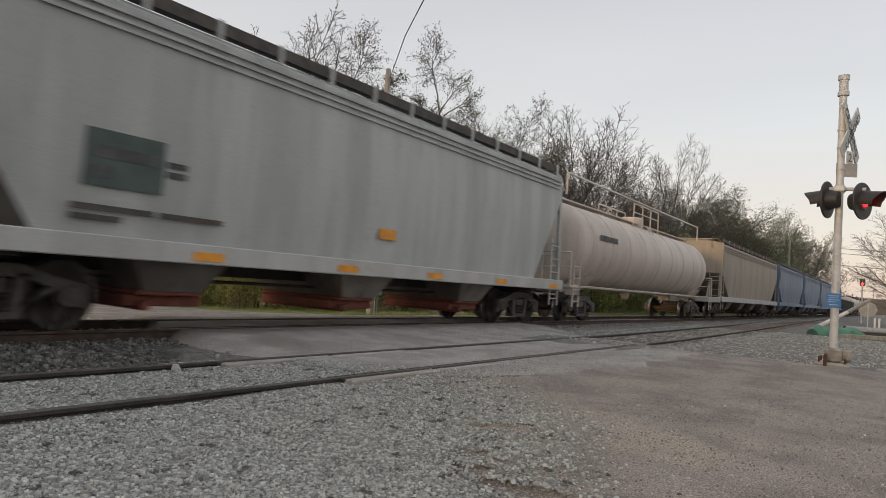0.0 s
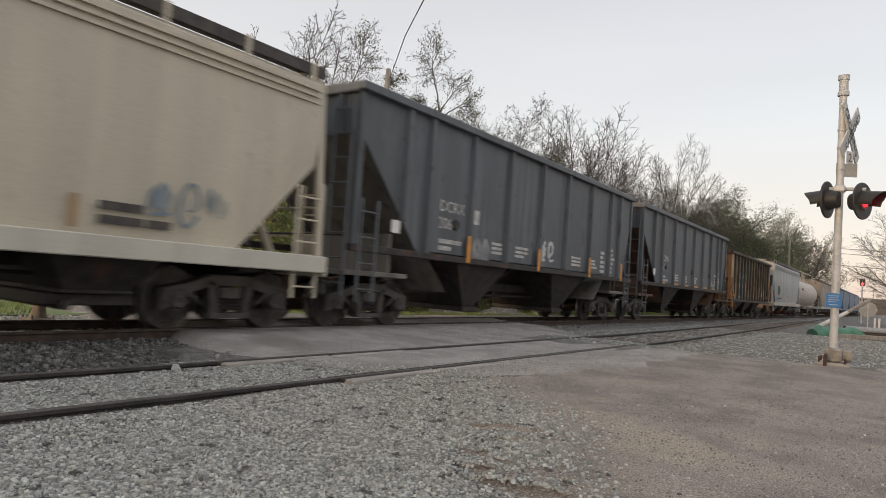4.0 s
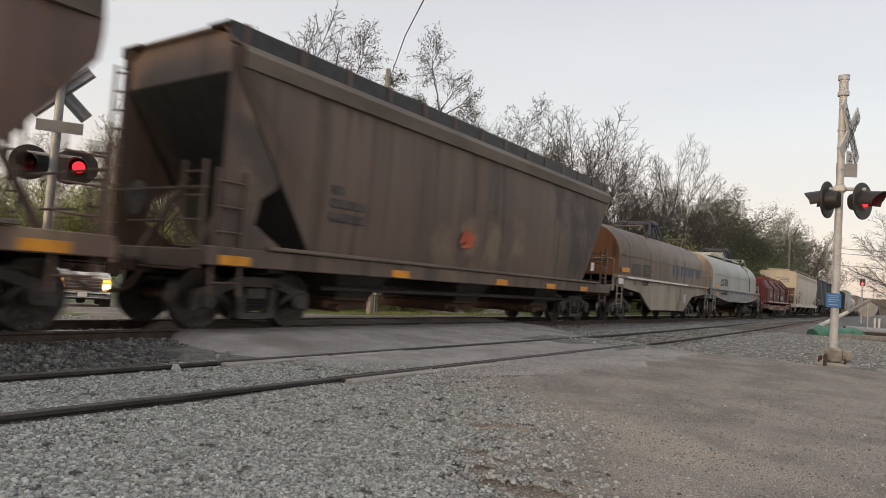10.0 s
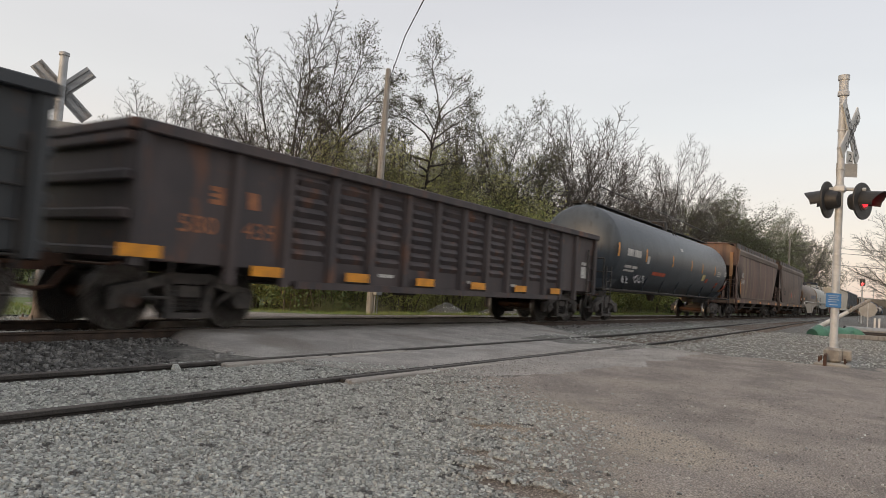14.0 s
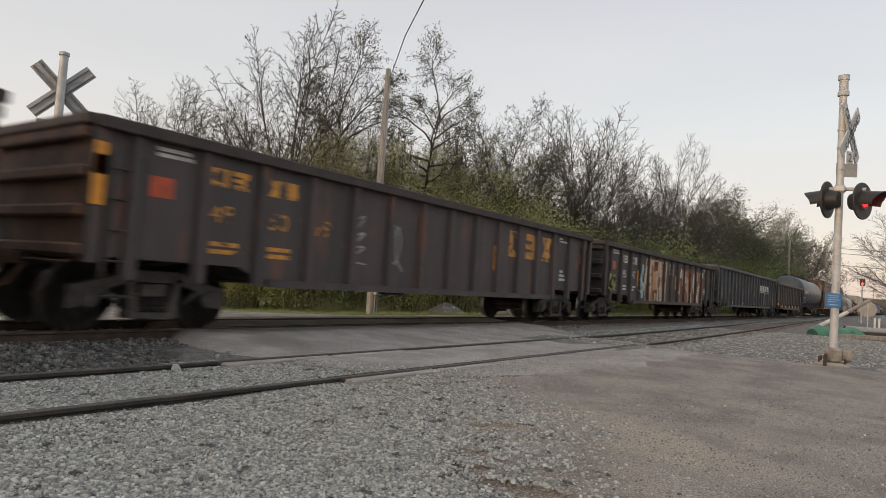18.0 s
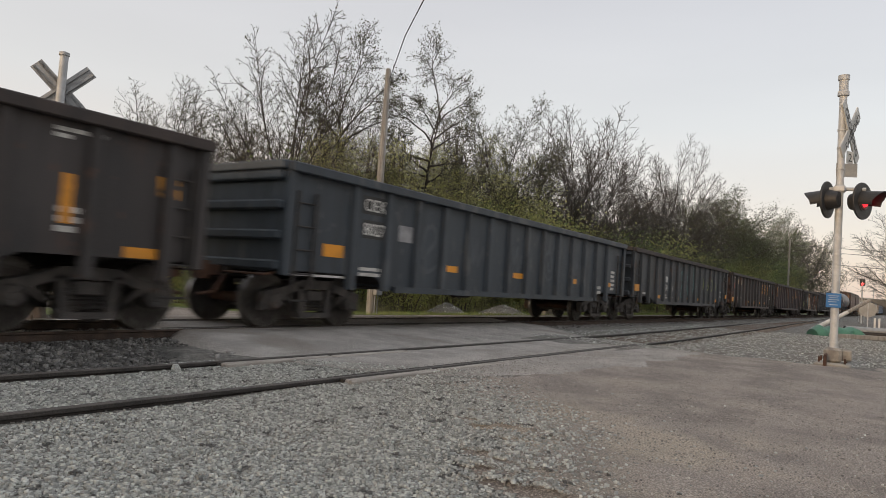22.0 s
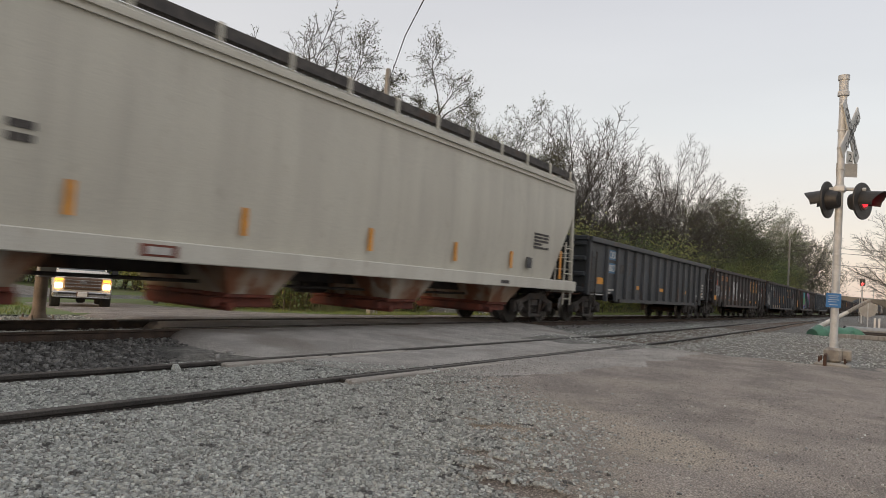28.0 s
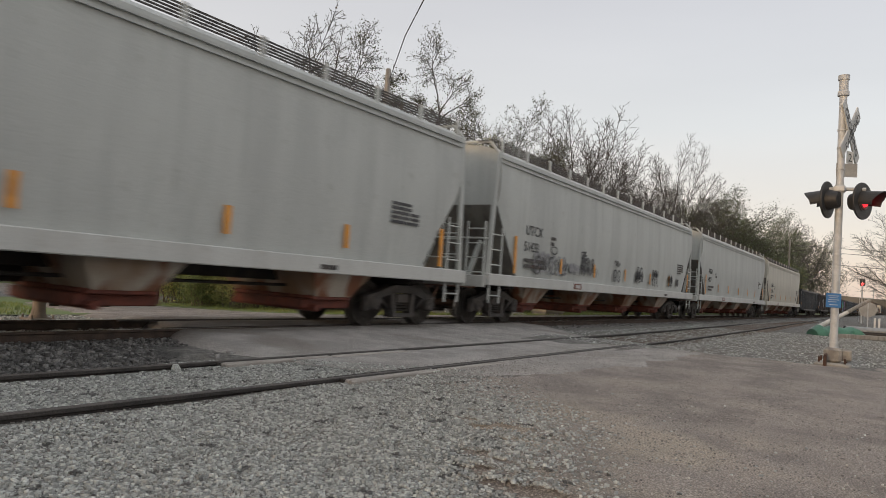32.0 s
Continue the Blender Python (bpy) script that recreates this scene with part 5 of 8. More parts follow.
# cars that have already passed
for r, f, kind in ((214, 229, 0), (196, 212.8, 1), (178, 194.8, 1), (160.5, 176.8, 1), (143.4, 159.3, 2), (126.4, 142.2, 2), (109.2, 125.2, 0), (92, 108, 0), (75.2, 90.8, 0), (58.6, 74.2, 0)):
    if kind == 0:
        covered_hopper("faded blue covered hopper far down the track", r, f, P_BLUE, P_BLUE, P_BLUE, bays=3)
    elif kind == 1:
        tank_car("stained off-white tank car far down the track", r, f, P_TANK_WHITE, 1.42, 2.5)
    else:
        gondola("worn black gondola far down the track", r, f, P_GON_BLACK)
covered_hopper("tan covered hopper with grey lower side", 38.0, 57.4, P_TAN, P_GREY_SILL, P_SLOPE, ze=4.1, ribs=0)
car, h, r, zc = tank_car("stained pinkish-white tank car with top guard rails", 18.3, 36.4, P_TANK_WHITE, 1.42, 2.50, dome_paint=P_TANK_WHITE, band=9, inset=0.7, cradle_paint=P_TANK_WHITE)
bars(car, -h + 2.4, 2.72, 1.7, 0.3, 1, M_STENCIL_DARK, y=-r)
bars(car, -h + 2.4, 2.3, 1.6, 0.28, 2, M_STENCIL_DARK, y=-r + 0.06)
bars(car, 0.2, 2.3, 0.9, 0.5, 3, M_STENCIL_DARK, y=-r + 0.06)
part("head_rail", Shape().path([(-h + 0.9, -0.8, 4.05), (-h + 0.9, -0.8, 4.75), (h - 0.9, -0.8, 4.75), (h - 0.9, -0.8, 4.05)], 0.03), P_TANK_WHITE, car)


def flats(car, h, marks, y, z, w=0.55, hh=0.14, material=M_YELLOW):
    """Lying strips at distances from the rear end."""
    stripes(car, [(-h + d, z, w, hh) for d in marks], y, material)


def uprights(car, h, marks, y, z, hh=0.62, w=0.13, material=M_YELLOW):
    stripes(car, [(-h + d, z, w, hh) for d in marks], y, material)


def plate(car, h, d, z, w, hh, material, y, name="placard", label=""):
    return part(name, Shape().box(-h + d - w / 2, -h + d + w / 2, y - 0.007, y - 0.001, z - hh / 2, z + hh / 2), material, car, label)


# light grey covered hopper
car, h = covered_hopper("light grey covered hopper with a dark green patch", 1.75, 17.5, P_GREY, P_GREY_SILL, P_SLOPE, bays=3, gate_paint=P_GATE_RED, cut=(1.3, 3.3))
y = SMOOTH_SIDE
plate(car, h, 2.63, 2.2, 1.04, 0.7, mat("dark_green_patch", (0.045, 0.075, 0.07), (0.07, 0.10, 0.09), 3, 0.6), y, "patch", "dark green painted-over number patch")
bars(car, -h + 2.2, 1.95, 0.85, 0.5, 2, M_STENCIL_DARK, y=y - 0.006)
bars(car, -h + 3.2, 2.1, 0.3, 0.26, 2, M_STENCIL_DARK, y=y)
bars(car, -h + 2.0, 1.42, 2.2, 0.25, 2, M_FRAME, y=y)
plate(car, h, 7.83, 1.8, 0.5, 0.2, M_YELLOW, y, "notice")
plate(car, h, 1.06, 1.8, 0.34, 0.2, M_RED_TAG, y + 0.1)
flats(car, h, (0.24,), -SIDE - 0.055, 1.02, 0.6, 0.18)
flats(car, h, (3.92, 6.76, 9.4, 12.2, 15.1), -SIDE - 0.055, 1.03, 0.5, 0.12)

# rusty open hopper
RIBS = [1.09, 2.16, 3.13] + [4.08 + 0.95 * i for i in range(10)]
car, h, xs, y = coal_hopper("rust and olive open coal hopper, patched and streaked", -13.45, 0.2, P_RUSTY, P_RUSTY_END, rib_at=RIBS, end_paint=P_RUSTY_END, cut=(1.3, 2.4), ze=3.92, sill_paint=M_STEEL_DARK,
                            rib_paint=mat("sooty_rust_rib", (0.062, 0.046, 0.030), (0.036, 0.029, 0.022), 2.5, 0.7, 0.2, stretch=(1, 1, 0.3)))
part("end_panel", Shape().box(-h + 0.2, -h + 1.0, y - 0.006, y - 0.001, 2.45, 3.8), mat("bleached_rust_panel", (0.52, 0.40, 0.25), (0.36, 0.25, 0.15), 1.8, 0.7, 0.1, stretch=(1, 1, 0.4), c=(0.12, 0.06, 0.035), c_scale=2.0, c_cut=(0.55, 0.7)), car, "bleached tan end panel")
P_PATCH = mat("slate_patch_paint", (0.11, 0.13, 0.165), (0.085, 0.095, 0.115), 2, 0.65)
for a, b in ((1, 2), (2, 3)):
    part("patch", Shape().box(xs[a] + 0.09, xs[b] - 0.09, y - 0.004, y, 1.22, 2.86), P_PATCH, car, "slate-coloured patch with the car number")
lettering(car, "FU", -h + 2.45, 2.5, 0.24, M_STENCIL, y - 0.004, 1.1)
lettering(car, "RX", -h + 3.42, 2.5, 0.24, M_STENCIL, y - 0.004, 1.1)
lettering(car, "922", -h + 2.34, 1.9, 0.25, M_STENCIL, y - 0.004, 1.0)
lettering(car, "541", -h + 3.33, 1.92, 0.25, M_STENCIL, y - 0.004, 0.98)
bars(car, -h + 2.4, 1.3, 0.65, 0.4, 3, G_PALE, y=y - 0.004)
for d, z, g in ((4.67, 2.67, G_GREEN), (4.7, 2.09, G_GREEN), (4.32, 2.0, G_PALE)):
    plate(car, h, d, z, 0.34, 0.36, g, y, "paint_patch")
emblem(car, -h + 9.35, 2.9, 0.5, 0.42, M_RED_TAG, y, 2)
scrawl(car, -h + 5.2, 1.3, 0.65, 0.4, G_WHITE, 4, y, 0.03, 2)
plate(car, h, 10.67, 1.62, 0.42, 0.3, M_STENCIL, y)
bars(car, -h + 11.35, 1.35, 0.5, 0.7, 4, M_STENCIL, y=y)
bars(car, -h + 8.3, 1.35, 0.4, 0.3, 2, G_BONE, y=y)
uprights(car, h, (1.63, 4.93, 7.72, 9.66, 12.8), y, 1.4, 0.75)

# two blue-black open hoppers
for r, f, upright, seed, nums in ((-29.35, -14.7, False, 2, "TCMX"), (-45.3, -30.5, True, 3, "DCRX")):
    at = [1.5, 2.3, 3.95, 5.67, 7.48, 9.16, 10.95, 12.63, 13.5] if upright else [1.54, 2.67, 4.35, 6.03, 7.64, 9.3, 10.95, 12.4, 13.3]
    # the sill's dark steel paints in the shading under the side wall
    car, h, xs, y = coal_hopper("blue-black open coal hopper with sloping ends", r, f, P_BLACK, P_SLOPE if upright else mat("brown_slope_steel", (0.15, 0.08, 0.055), (0.08, 0.05, 0.036), 2, 0.8, 0.2), ze=4.46, zb=1.54, rib_at=at, cut=(1.9, 3.6), bay_at=(-2.45, 2.45), front_cut=(0.5, 3.5), sill_paint=M_STEEL_DARK)
    lettering(car, nums, -h + 2.76, 2.5, 0.25, M_STENCIL, y, 1.0)
    lettering(car, "2064" if upright else "36332", -h + 2.74, 2.13, 0.25, M_STENCIL, y, 1.0)
    bars(car, -h + 2.8, 1.66, 0.9, 0.3, 2, y=y)
    plate(car, h, 4.54 if not upright else 4.21, 2.52, 0.3, 0.33, M_STENCIL, y)
    for d, w in ((4.6, 0.7), (6.3, 0.45), (7.9, 0.7), (9.5, 0.45), (11.2, 0.7)) if not upright else ((5.02, 0.5), (6.2, 0.7), (9.7, 0.7), (11.2, 0.5)):
        bars(car, -h + d, 1.74, w, 0.32, 3, y=y, seed=seed)
    bars(car, -h + 12.0, 1.65, 0.35, 0.75, 5, y=y, seed=seed)
    bars(car, -h + 12.85, 1.65, 0.4, 0.9, 6, y=y, seed=seed)
    plate(car, h, 1.5 if not upright else 1.2, 1.98, 0.25, 0.25, M_WHITE, y - 0.1)
    for x in (-4, 0.2, 3.6):
        q = Shape()
        q.smooth = True
        q.lathe_y([(y - 0.05, 0.02), (y - 0.05, 0.1), (y, 0.13)], x, 2.25, 14)
        part("vibrator_bracket", q, M_STEEL_DARK, car)
    if upright:
        scrawl(car, -h + 7.6, 1.75, 0.9, 0.5, G_WHITE, 5, y, 0.05, 2)
        scrawl(car, -h + 4.15, 1.5, 0.8, 0.5, G_GREY, 6, y, 0.06, 2)
        uprights(car, h, (3.85, 7.37, 10.89, 13.7), y - 0.1, 1.45, 0.6)
    else:
        flats(car, h, (2.97, 5.01, 6.67, 8.41, 10.24, 12.0), y, 1.48, 0.66, 0.15)

# cream covered hopper
car, h = covered_hopper("cream covered hopper with a stained end", -64.4, -45.9, P_CREAM, P_OFFWHITE, mat("stained_cream_slope", (0.33, 0.22, 0.14), (0.2, 0.12, 0.08), 1.5, 0.7, 0.1), ze=4.12, bays=4, cut=(1.45, 2.75), gate_paint=M_STEEL_DARK, bay_paint=M_STEEL_DARK)
y = SMOOTH_SIDE
M_BLUE_LETTER = mat("faded_blue_lettering", (0.16, 0.22, 0.28), (0.24, 0.28, 0.31), 4, 0.6)
lettering(car, "MBKX", -h + 2.0, 2.2, 0.3, M_BLUE_LETTER, y, 1.25)
lettering(car, "170335", -h + 2.0, 1.77, 0.3, M_BLUE_LETTER, y, 0.95)
bars(car, -h + 2.05, 1.36, 0.9, 0.3, 3, M_FRAME, y=y)
bars(car, -h + 3.85, 2.1, 0.25, 0.3, 2, M_FRAME, y=y)
bars(car, -h + 14.6, 1.4, 1.0, 0.35, 2, M_FRAME, y=y)
scrawl(car, -h + 15.2, 1.5, 1.3, 0.6, M_BLUE_LETTER, 8, y, 0.022, 3)
P_OCHRE = mat("faded_ochre_strip", (0.42, 0.26, 0.12), (0.34, 0.22, 0.12), 4, 0.6)
uprights(car, h, (1.9,), y, 1.3, 0.85, 0.1, P_OCHRE)
uprights(car, h, (3.95, 5.26, 8.29, 11.38, 14.3), y, 1.32, 0.4, 0.09, P_OCHRE)
for k in range(3):
    part("end_stencil", Shape().box(-h + 0.345, -h + 0.348, -0.95, -0.45 + 0.3 * k, 3.3 + 0.14 * k, 3.37 + 0.14 * k), M_BLUE_LETTER, car)

# red coil car
# lit copy of the car's red: sunlight on the hood end, as colour
P_RED_END = mat("sunlit_oxide_red_end", (0.26, 0.045, 0.04), (0.19, 0.036, 0.034), 3, 0.6)
car, h, z1 = coil_car("oxide red coil steel car with an angular hood", -81.9, -67.3, P_RED, P_RED, P_RED_END, belly=0.60, hood_top=2.88, angular=True, z1=1.2, beam_top=1.0, reach=2.75)
part("white_stripe", Shape().box(-h + 2.48, h - 2.04, -SIDE - 0.012, -SIDE - 0.002, z1 + 0.0, z1 + 0.07), M_STENCIL, car)
lettering(car, "631508", -h + 4.3, 0.66, 0.28, M_STENCIL, -SIDE + 0.11, 1.0)
bars(car, -h + 3.75, 0.68, 0.5, 0.24, 1, y=-SIDE + 0.11)
emblem(car, -h + 4.1, z1 + 0.4, 0.8, 0.5, M_STENCIL, -1.43, 0)
bars(car, -h + 5.6, z1 + 0.25, 0.9, 0.7, 5, y=-1.43)
emblem(car, -h + 7.9, z1 + 0.4, 0.55, 0.45, M_STENCIL, -1.43, 0)
for i in range(4):
    plate(car, h, 9.35 + 0.42 * i, z1 + 0.42, 0.3, 0.3, M_STENCIL, -1.43, "lettering_block")
flats(car, h, (0.22, 0.71), -SIDE + 0.11, 1.03, 0.36, 0.14)
flats(car, h, (3.2, 6.35, 8.21, 12.16), -SIDE + 0.11, 0.86, 0.5, 0.12)
bars(car, -h + 8.8, 0.68, 0.9, 0.2, 2, y=-SIDE + 0.11)
bars(car, -h + 10.2, 0.68, 0.7, 0.2, 2, y=-SIDE + 0.11)
for x in (-2.6, 0.6, 3.6):
    part("side_post", Shape().bar((x, -SIDE + 0.02, z1), (x, -SIDE + 0.02, 2.35), 0.1, 0.1).bar((x, -SIDE + 0.02, 2.3), (x, -1.0, 2.9), 0.1, 0.1), P_RED, car)
part("lifting_lug", Shape().block(-0.12, 0.12, -0.2, 0.2, 2.75, 3.2).prism_x([(-0.55, 3.1), (-0.6, 3.3), (-0.3, 3.42), (0.3, 3.42), (0.6, 3.3), (0.55, 3.1), (0.3, 3.22), (-0.3, 3.22)], -0.16, 0.16), M_STEEL_DARK, car)
for k in (-1, 1):
    e_ = h - 1.25
    part("front_frame", Shape().bar((e_, k * 1.4, z1), (e_, k * 1.4, 2.52), 0.09, 0.09).bar((e_ - 3.4, k * 1.3, 2.95), (e_, k * 1.4, 2.5), 0.08, 0.09).bar((e_ - 1.35, k * 1.42, 2.5), (e_ - 0.15, k * 1.42, z1 + 0.1), 0.06, 0.09), P_RED, car)
    part("end_wing", Shape().prism_y([(e_ - 1.3, z1 + 0.05), (e_ - 0.06, z1 + 0.05), (e_ - 0.06, 2.12), (e_ - 1.3, 2.35)], k * 1.30, k * 1.33), P_RED, car)
part("hood_cap", Shape().block(-h + 2.68, -h + 3.65, -1.12, 1.12, 2.86, 2.96), P_RED_END, car)
rail_ = part("top_guard", Shape().bar((-h + 2.1, -1.12, 3.12), (h - 2.6, -1.12, 2.98), 0.07, 0.1).bar((-h + 2.1, 1.12, 3.12), (h - 2.6, 1.12, 2.98), 0.07, 0.1), P_RED, car)
for d in (2.15, 5.2, 8.0, 10.6):
    part("guard_post", Shape().bar((-h + d, -1.12, 2.75), (-h + d, -1.12, 3.14), 0.12, 0.09).bar((-h + d, 1.12, 2.75), (-h + d, 1.12, 3.14), 0.12, 0.09), P_RED, rail_)
part("end_stanchion", Shape().block(-h + 0.85, -h + 1.0, -0.6, 0.6, z1, 1.95), P_RED, car)
for k in range(3):
    part("end_stencil", Shape().box(-h + 2.72, -h + 2.73, -0.75, 0.15 - 0.1 * k, 1.95 + 0.12 * k, 2.02 + 0.12 * k), M_STENCIL, car)

# two coil cars with round hoods
car, h, z1 = coil_car("grey-white coil steel car with a round hood", -96.9, -83.1, P_NS_FRAME, P_NS_WHITE, P_NS_END, belly=1.0, hood_top=3.62, z1=1.64, reach=0.83)
for i in range(6):
    part("stripe", Shape().box(-h + 2.12 + 0.05 * i, -h + 3.1, -1.472, -1.466, 1.85 + 0.07 * i, 1.89 + 0.07 * i), M_BLACK, car)
emblem(car, -h + 3.2, 1.86, 0.3, 0.4, M_BLACK, -1.466, 3)
emblem(car, -h + 3.55, 1.86, 0.33, 0.4, M_BLACK, -1.466, 1)
lettering(car, "165171", -h + 2.9, 1.36, 0.23, M_FRAME, -SIDE + 0.11)
bars(car, -h + 2.35, 1.36, 0.45, 0.22, 1, M_FRAME, y=-SIDE + 0.11)
part("paint_smear", Shape().box(-h + 4.13, -h + 10.4, -SIDE + 0.112, -SIDE + 0.118, 1.31, 1.6), mat("pale_blue_smear", (0.20, 0.36, 0.47), (0.34, 0.37, 0.36), 1.6, 0.7, stretch=(1, 1, 2)), car)
flats(car, h, (1.14,), -SIDE + 0.11, 1.32, 0.5, 0.16)
flats(car, h, (4.34, 6.61, 8.53, 11.6), -SIDE + 0.1, 1.36, 0.5, 0.12)
M_BRACKET = mat("dark_blue_grey_bracket", (0.045, 0.055, 0.085), (0.03, 0.035, 0.05), 5, 0.6)


def lifting_frame(car, h, d):
    """A splayed steel frame on the hood's ridge, for the crane's hook."""
    frame_ob = part("lifting_frame", Shape().block(-h + d - 0.15, -h + d + 0.15, -0.6, 0.6, 4.1, 4.26), M_BRACKET, car)
    for k in (-1, 1):
        part("crown_beam", Shape().block(-h + d - 0.45, -h + d + 0.45, k * 0.62 - 0.1, k * 0.62 + 0.1, 4.06, 4.26, 0.05), M_BRACKET, frame_ob)
        for e in (-0.95, -0.28, 0.28, 0.95):
            part("leg", Shape().bar((-h + d + e, k * 0.78, 3.5), (-h + d + e * 0.42, k * 0.62, 4.14), 0.08, 0.08), M_BRACKET, frame_ob)


lifting_frame(car, h, 7.0)
for y0_, k in ((-0.42, 1), (-0.1, 3)):
    part("emblem", Shape().box(-h + 0.815, -h + 0.822, y0_, y0_ + 0.24, 2.85, 3.12), M_BLACK, car)
part("ridge_walk", Shape().box(-h + 2.6, -h + 10.4, -0.78, 0.78, 3.55, 3.66), P_NS_WHITE, car)
part("hold_down", Shape().bar((-h + 10.3, -1.0, 3.3), (-h + 10.75, -0.8, 3.82), 0.06, 0.06).bar((-h + 10.75, -0.8, 3.82), (-h + 9.9, -0.8, 3.66), 0.06, 0.06).bar((-h + 10.3, -1.5, 1.7), (-h + 10.3, -1.49, 2.5), 0.05, 0.03).bar((-h + 10.3, -1.49, 2.5), (-h + 10.3, -1.28, 3.1), 0.05, 0.03).bar((-h + 10.3, -1.28, 3.1), (-h + 10.3, -0.98, 3.36), 0.05, 0.03), M_STEEL_DARK, car)
flats(car, h, (1.38,), -1.466, 1.77, 0.7, 0.14)

car, h, z1 = coil_car("rusty brown coil steel car on a deep grey frame", -111.1, -97.9, P_NS_FRAME_TAN, P_NS_BROWN, P_NS_BROWN_END, belly=0.44, hood_top=3.62, z1=1.6, reach=0.75, band_paint=mat("pale_scraped_band", (0.27, 0.215, 0.17), (0.20, 0.155, 0.12), 4, 0.6))
lifting_frame(car, h, 6.65)
for i in range(6):
    part("stripe", Shape().box(-h + 1.64 + 0.05 * i, -h + 3.02, -1.472, -1.466, 1.74 + 0.075 * i, 1.785 + 0.075 * i), M_BLACK, car)
emblem(car, -h + 3.12, 1.74, 0.38, 0.45, M_BLACK, -1.466, 3)
emblem(car, -h + 3.58, 1.74, 0.4, 0.45, M_BLACK, -1.466, 1)
part("white_stripe", Shape().box(-h + 1.0, h - 4.0, -SIDE - 0.012, -SIDE - 0.002, z1 - 0.02, z1 + 0.04), M_WHITE, car)
lettering(car, "165808", -h + 2.9, 1.38, 0.2, M_FRAME, -SIDE + 0.11)
bars(car, -h + 2.1, 1.38, 0.6, 0.2, 1, M_FRAME, y=-SIDE + 0.11)
M_FADED_BLUE = mat("faded_blue_patch", (0.065, 0.13, 0.23), (0.11, 0.125, 0.15), 4, 0.7)
for d in (7.3, 7.95, 8.6, 9.25, 9.85, 10.4, 11.2, 11.7):
    plate(car, h, d, 2.2, 0.36, 0.36, M_FADED_BLUE, -1.466, "paint_patch")
flats(car, h, (1.15,), -1.466, 1.8, 0.8, 0.16)
plate(car, h, 0.35, 1.45, 0.5, 0.2, M_WHITE, -SIDE - 0.004, "white_patch")
plate(car, h, 9.06, 1.0, 0.4, 0.38, M_STENCIL, -SIDE + 0.11, "notice")

# two brown covered hoppers
P_EAVE = mat("dusty_brown_eave", (0.17, 0.135, 0.105), (0.11, 0.085, 0.068), 1.5, 0.65, 0.1, stretch=(0.3, 1, 1))


def brown_fittings(car, h, ze):
    """Eave bands, roof coping, ledges, brake rods and the pierced gussets at the rear."""
    for k in (-1, 1):
        part("eave_band", Shape().prism_x([(k * 1.50, ze - 0.36), (k * 1.63, ze - 0.33), (k * 1.66, ze - 0.10), (k * 1.58, ze + 0.02), (k * 1.48, ze + 0.02)][::k], -h + 0.42, h - 0.42), P_EAVE, car)
        part("roof_coping", Shape().block(-h + 0.25, h - 0.25, k * 1.44 - 0.04, k * 1.44 + 0.04, ze + 0.03, ze + 0.33, 0.01), M_BLACK, car)
        part("side_ledge", Shape().block(-h + 1.1, h - 1.1, k * 1.66 - 0.05, k * 1.66 + 0.05, 1.27, 1.33, 0.01), P_EAVE, car)
        part("brake_rod", Shape().tube((-h + 2.6, k * 1.3, 0.72), (h - 2.6, k * 1.3, 0.72), 0.045), M_STEEL_DARK, car)
        outline = [(0.28, 1.2), (0.28, ze - 0.05), (0.62, ze - 0.05), (0.8, 3.3), (1.2, 3.05), (1.42, 2.6), (1.3, 2.25), (1.0, 2.05), (0.92, 1.65), (1.7, 1.2)]
        part("end_gusset", Shape().prism_y([(a - h, z) for a, z in outline], k * 1.5, k * 1.47), P_BROWN, car, "pierced end gusset plate")


y = SMOOTH_SIDE
# the slope sheets' black paint puts the end recess's deep shade into colour
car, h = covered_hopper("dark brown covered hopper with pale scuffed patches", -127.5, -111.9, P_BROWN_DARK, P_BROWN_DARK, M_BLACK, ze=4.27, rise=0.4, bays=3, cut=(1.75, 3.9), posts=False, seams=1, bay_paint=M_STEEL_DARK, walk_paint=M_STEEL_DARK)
brown_fittings(car, h, 4.27)
scrawl(car, -h + 6.4, 1.75, 0.7, 0.5, M_RED_TAG, 12, y - 0.012, 0.04, 1, "scribble")
flats(car, h, (0.5, 4.39, 8.35, 11.07, 13.4), -SIDE - 0.055, 1.0)
plate(car, h, 14.09, 1.79, 0.24, 0.26, M_WHITE, y)
bars(car, -h + 2.4, 1.9, 0.9, 0.7, 3, M_FRAME, y=y)
# slope sheets black here too, as painted shade under the ends
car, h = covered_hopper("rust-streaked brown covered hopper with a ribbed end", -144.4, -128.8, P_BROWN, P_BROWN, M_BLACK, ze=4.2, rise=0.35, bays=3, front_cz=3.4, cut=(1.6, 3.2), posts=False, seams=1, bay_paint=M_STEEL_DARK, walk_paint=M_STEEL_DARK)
for yy in (-1.2, -0.4, 0.4, 1.2):
    part("end_rib", Shape().block(-h + 0.24, -h + 0.36, yy - 0.09, yy + 0.09, 2.6, 4.0).bar((-h + 0.3, yy, 2.6), (-h + 1.9, yy * 0.7, 1.2), 0.16, 0.12), P_RUSTY_END, car)
brown_fittings(car, h, 4.2)
lettering(car, "IAIS", -h + 1.3, 2.54, 0.31, M_STENCIL, y - 0.007, 1.15)
lettering(car, "31181", -h + 1.3, 2.14, 0.31, M_STENCIL, y - 0.007, 0.95)
uprights(car, h, (1.2,), y, 1.55, 0.85)
flats(car, h, (0.5, 4.2, 7.9, 11.4, 14.8), -SIDE - 0.055, 1.0)

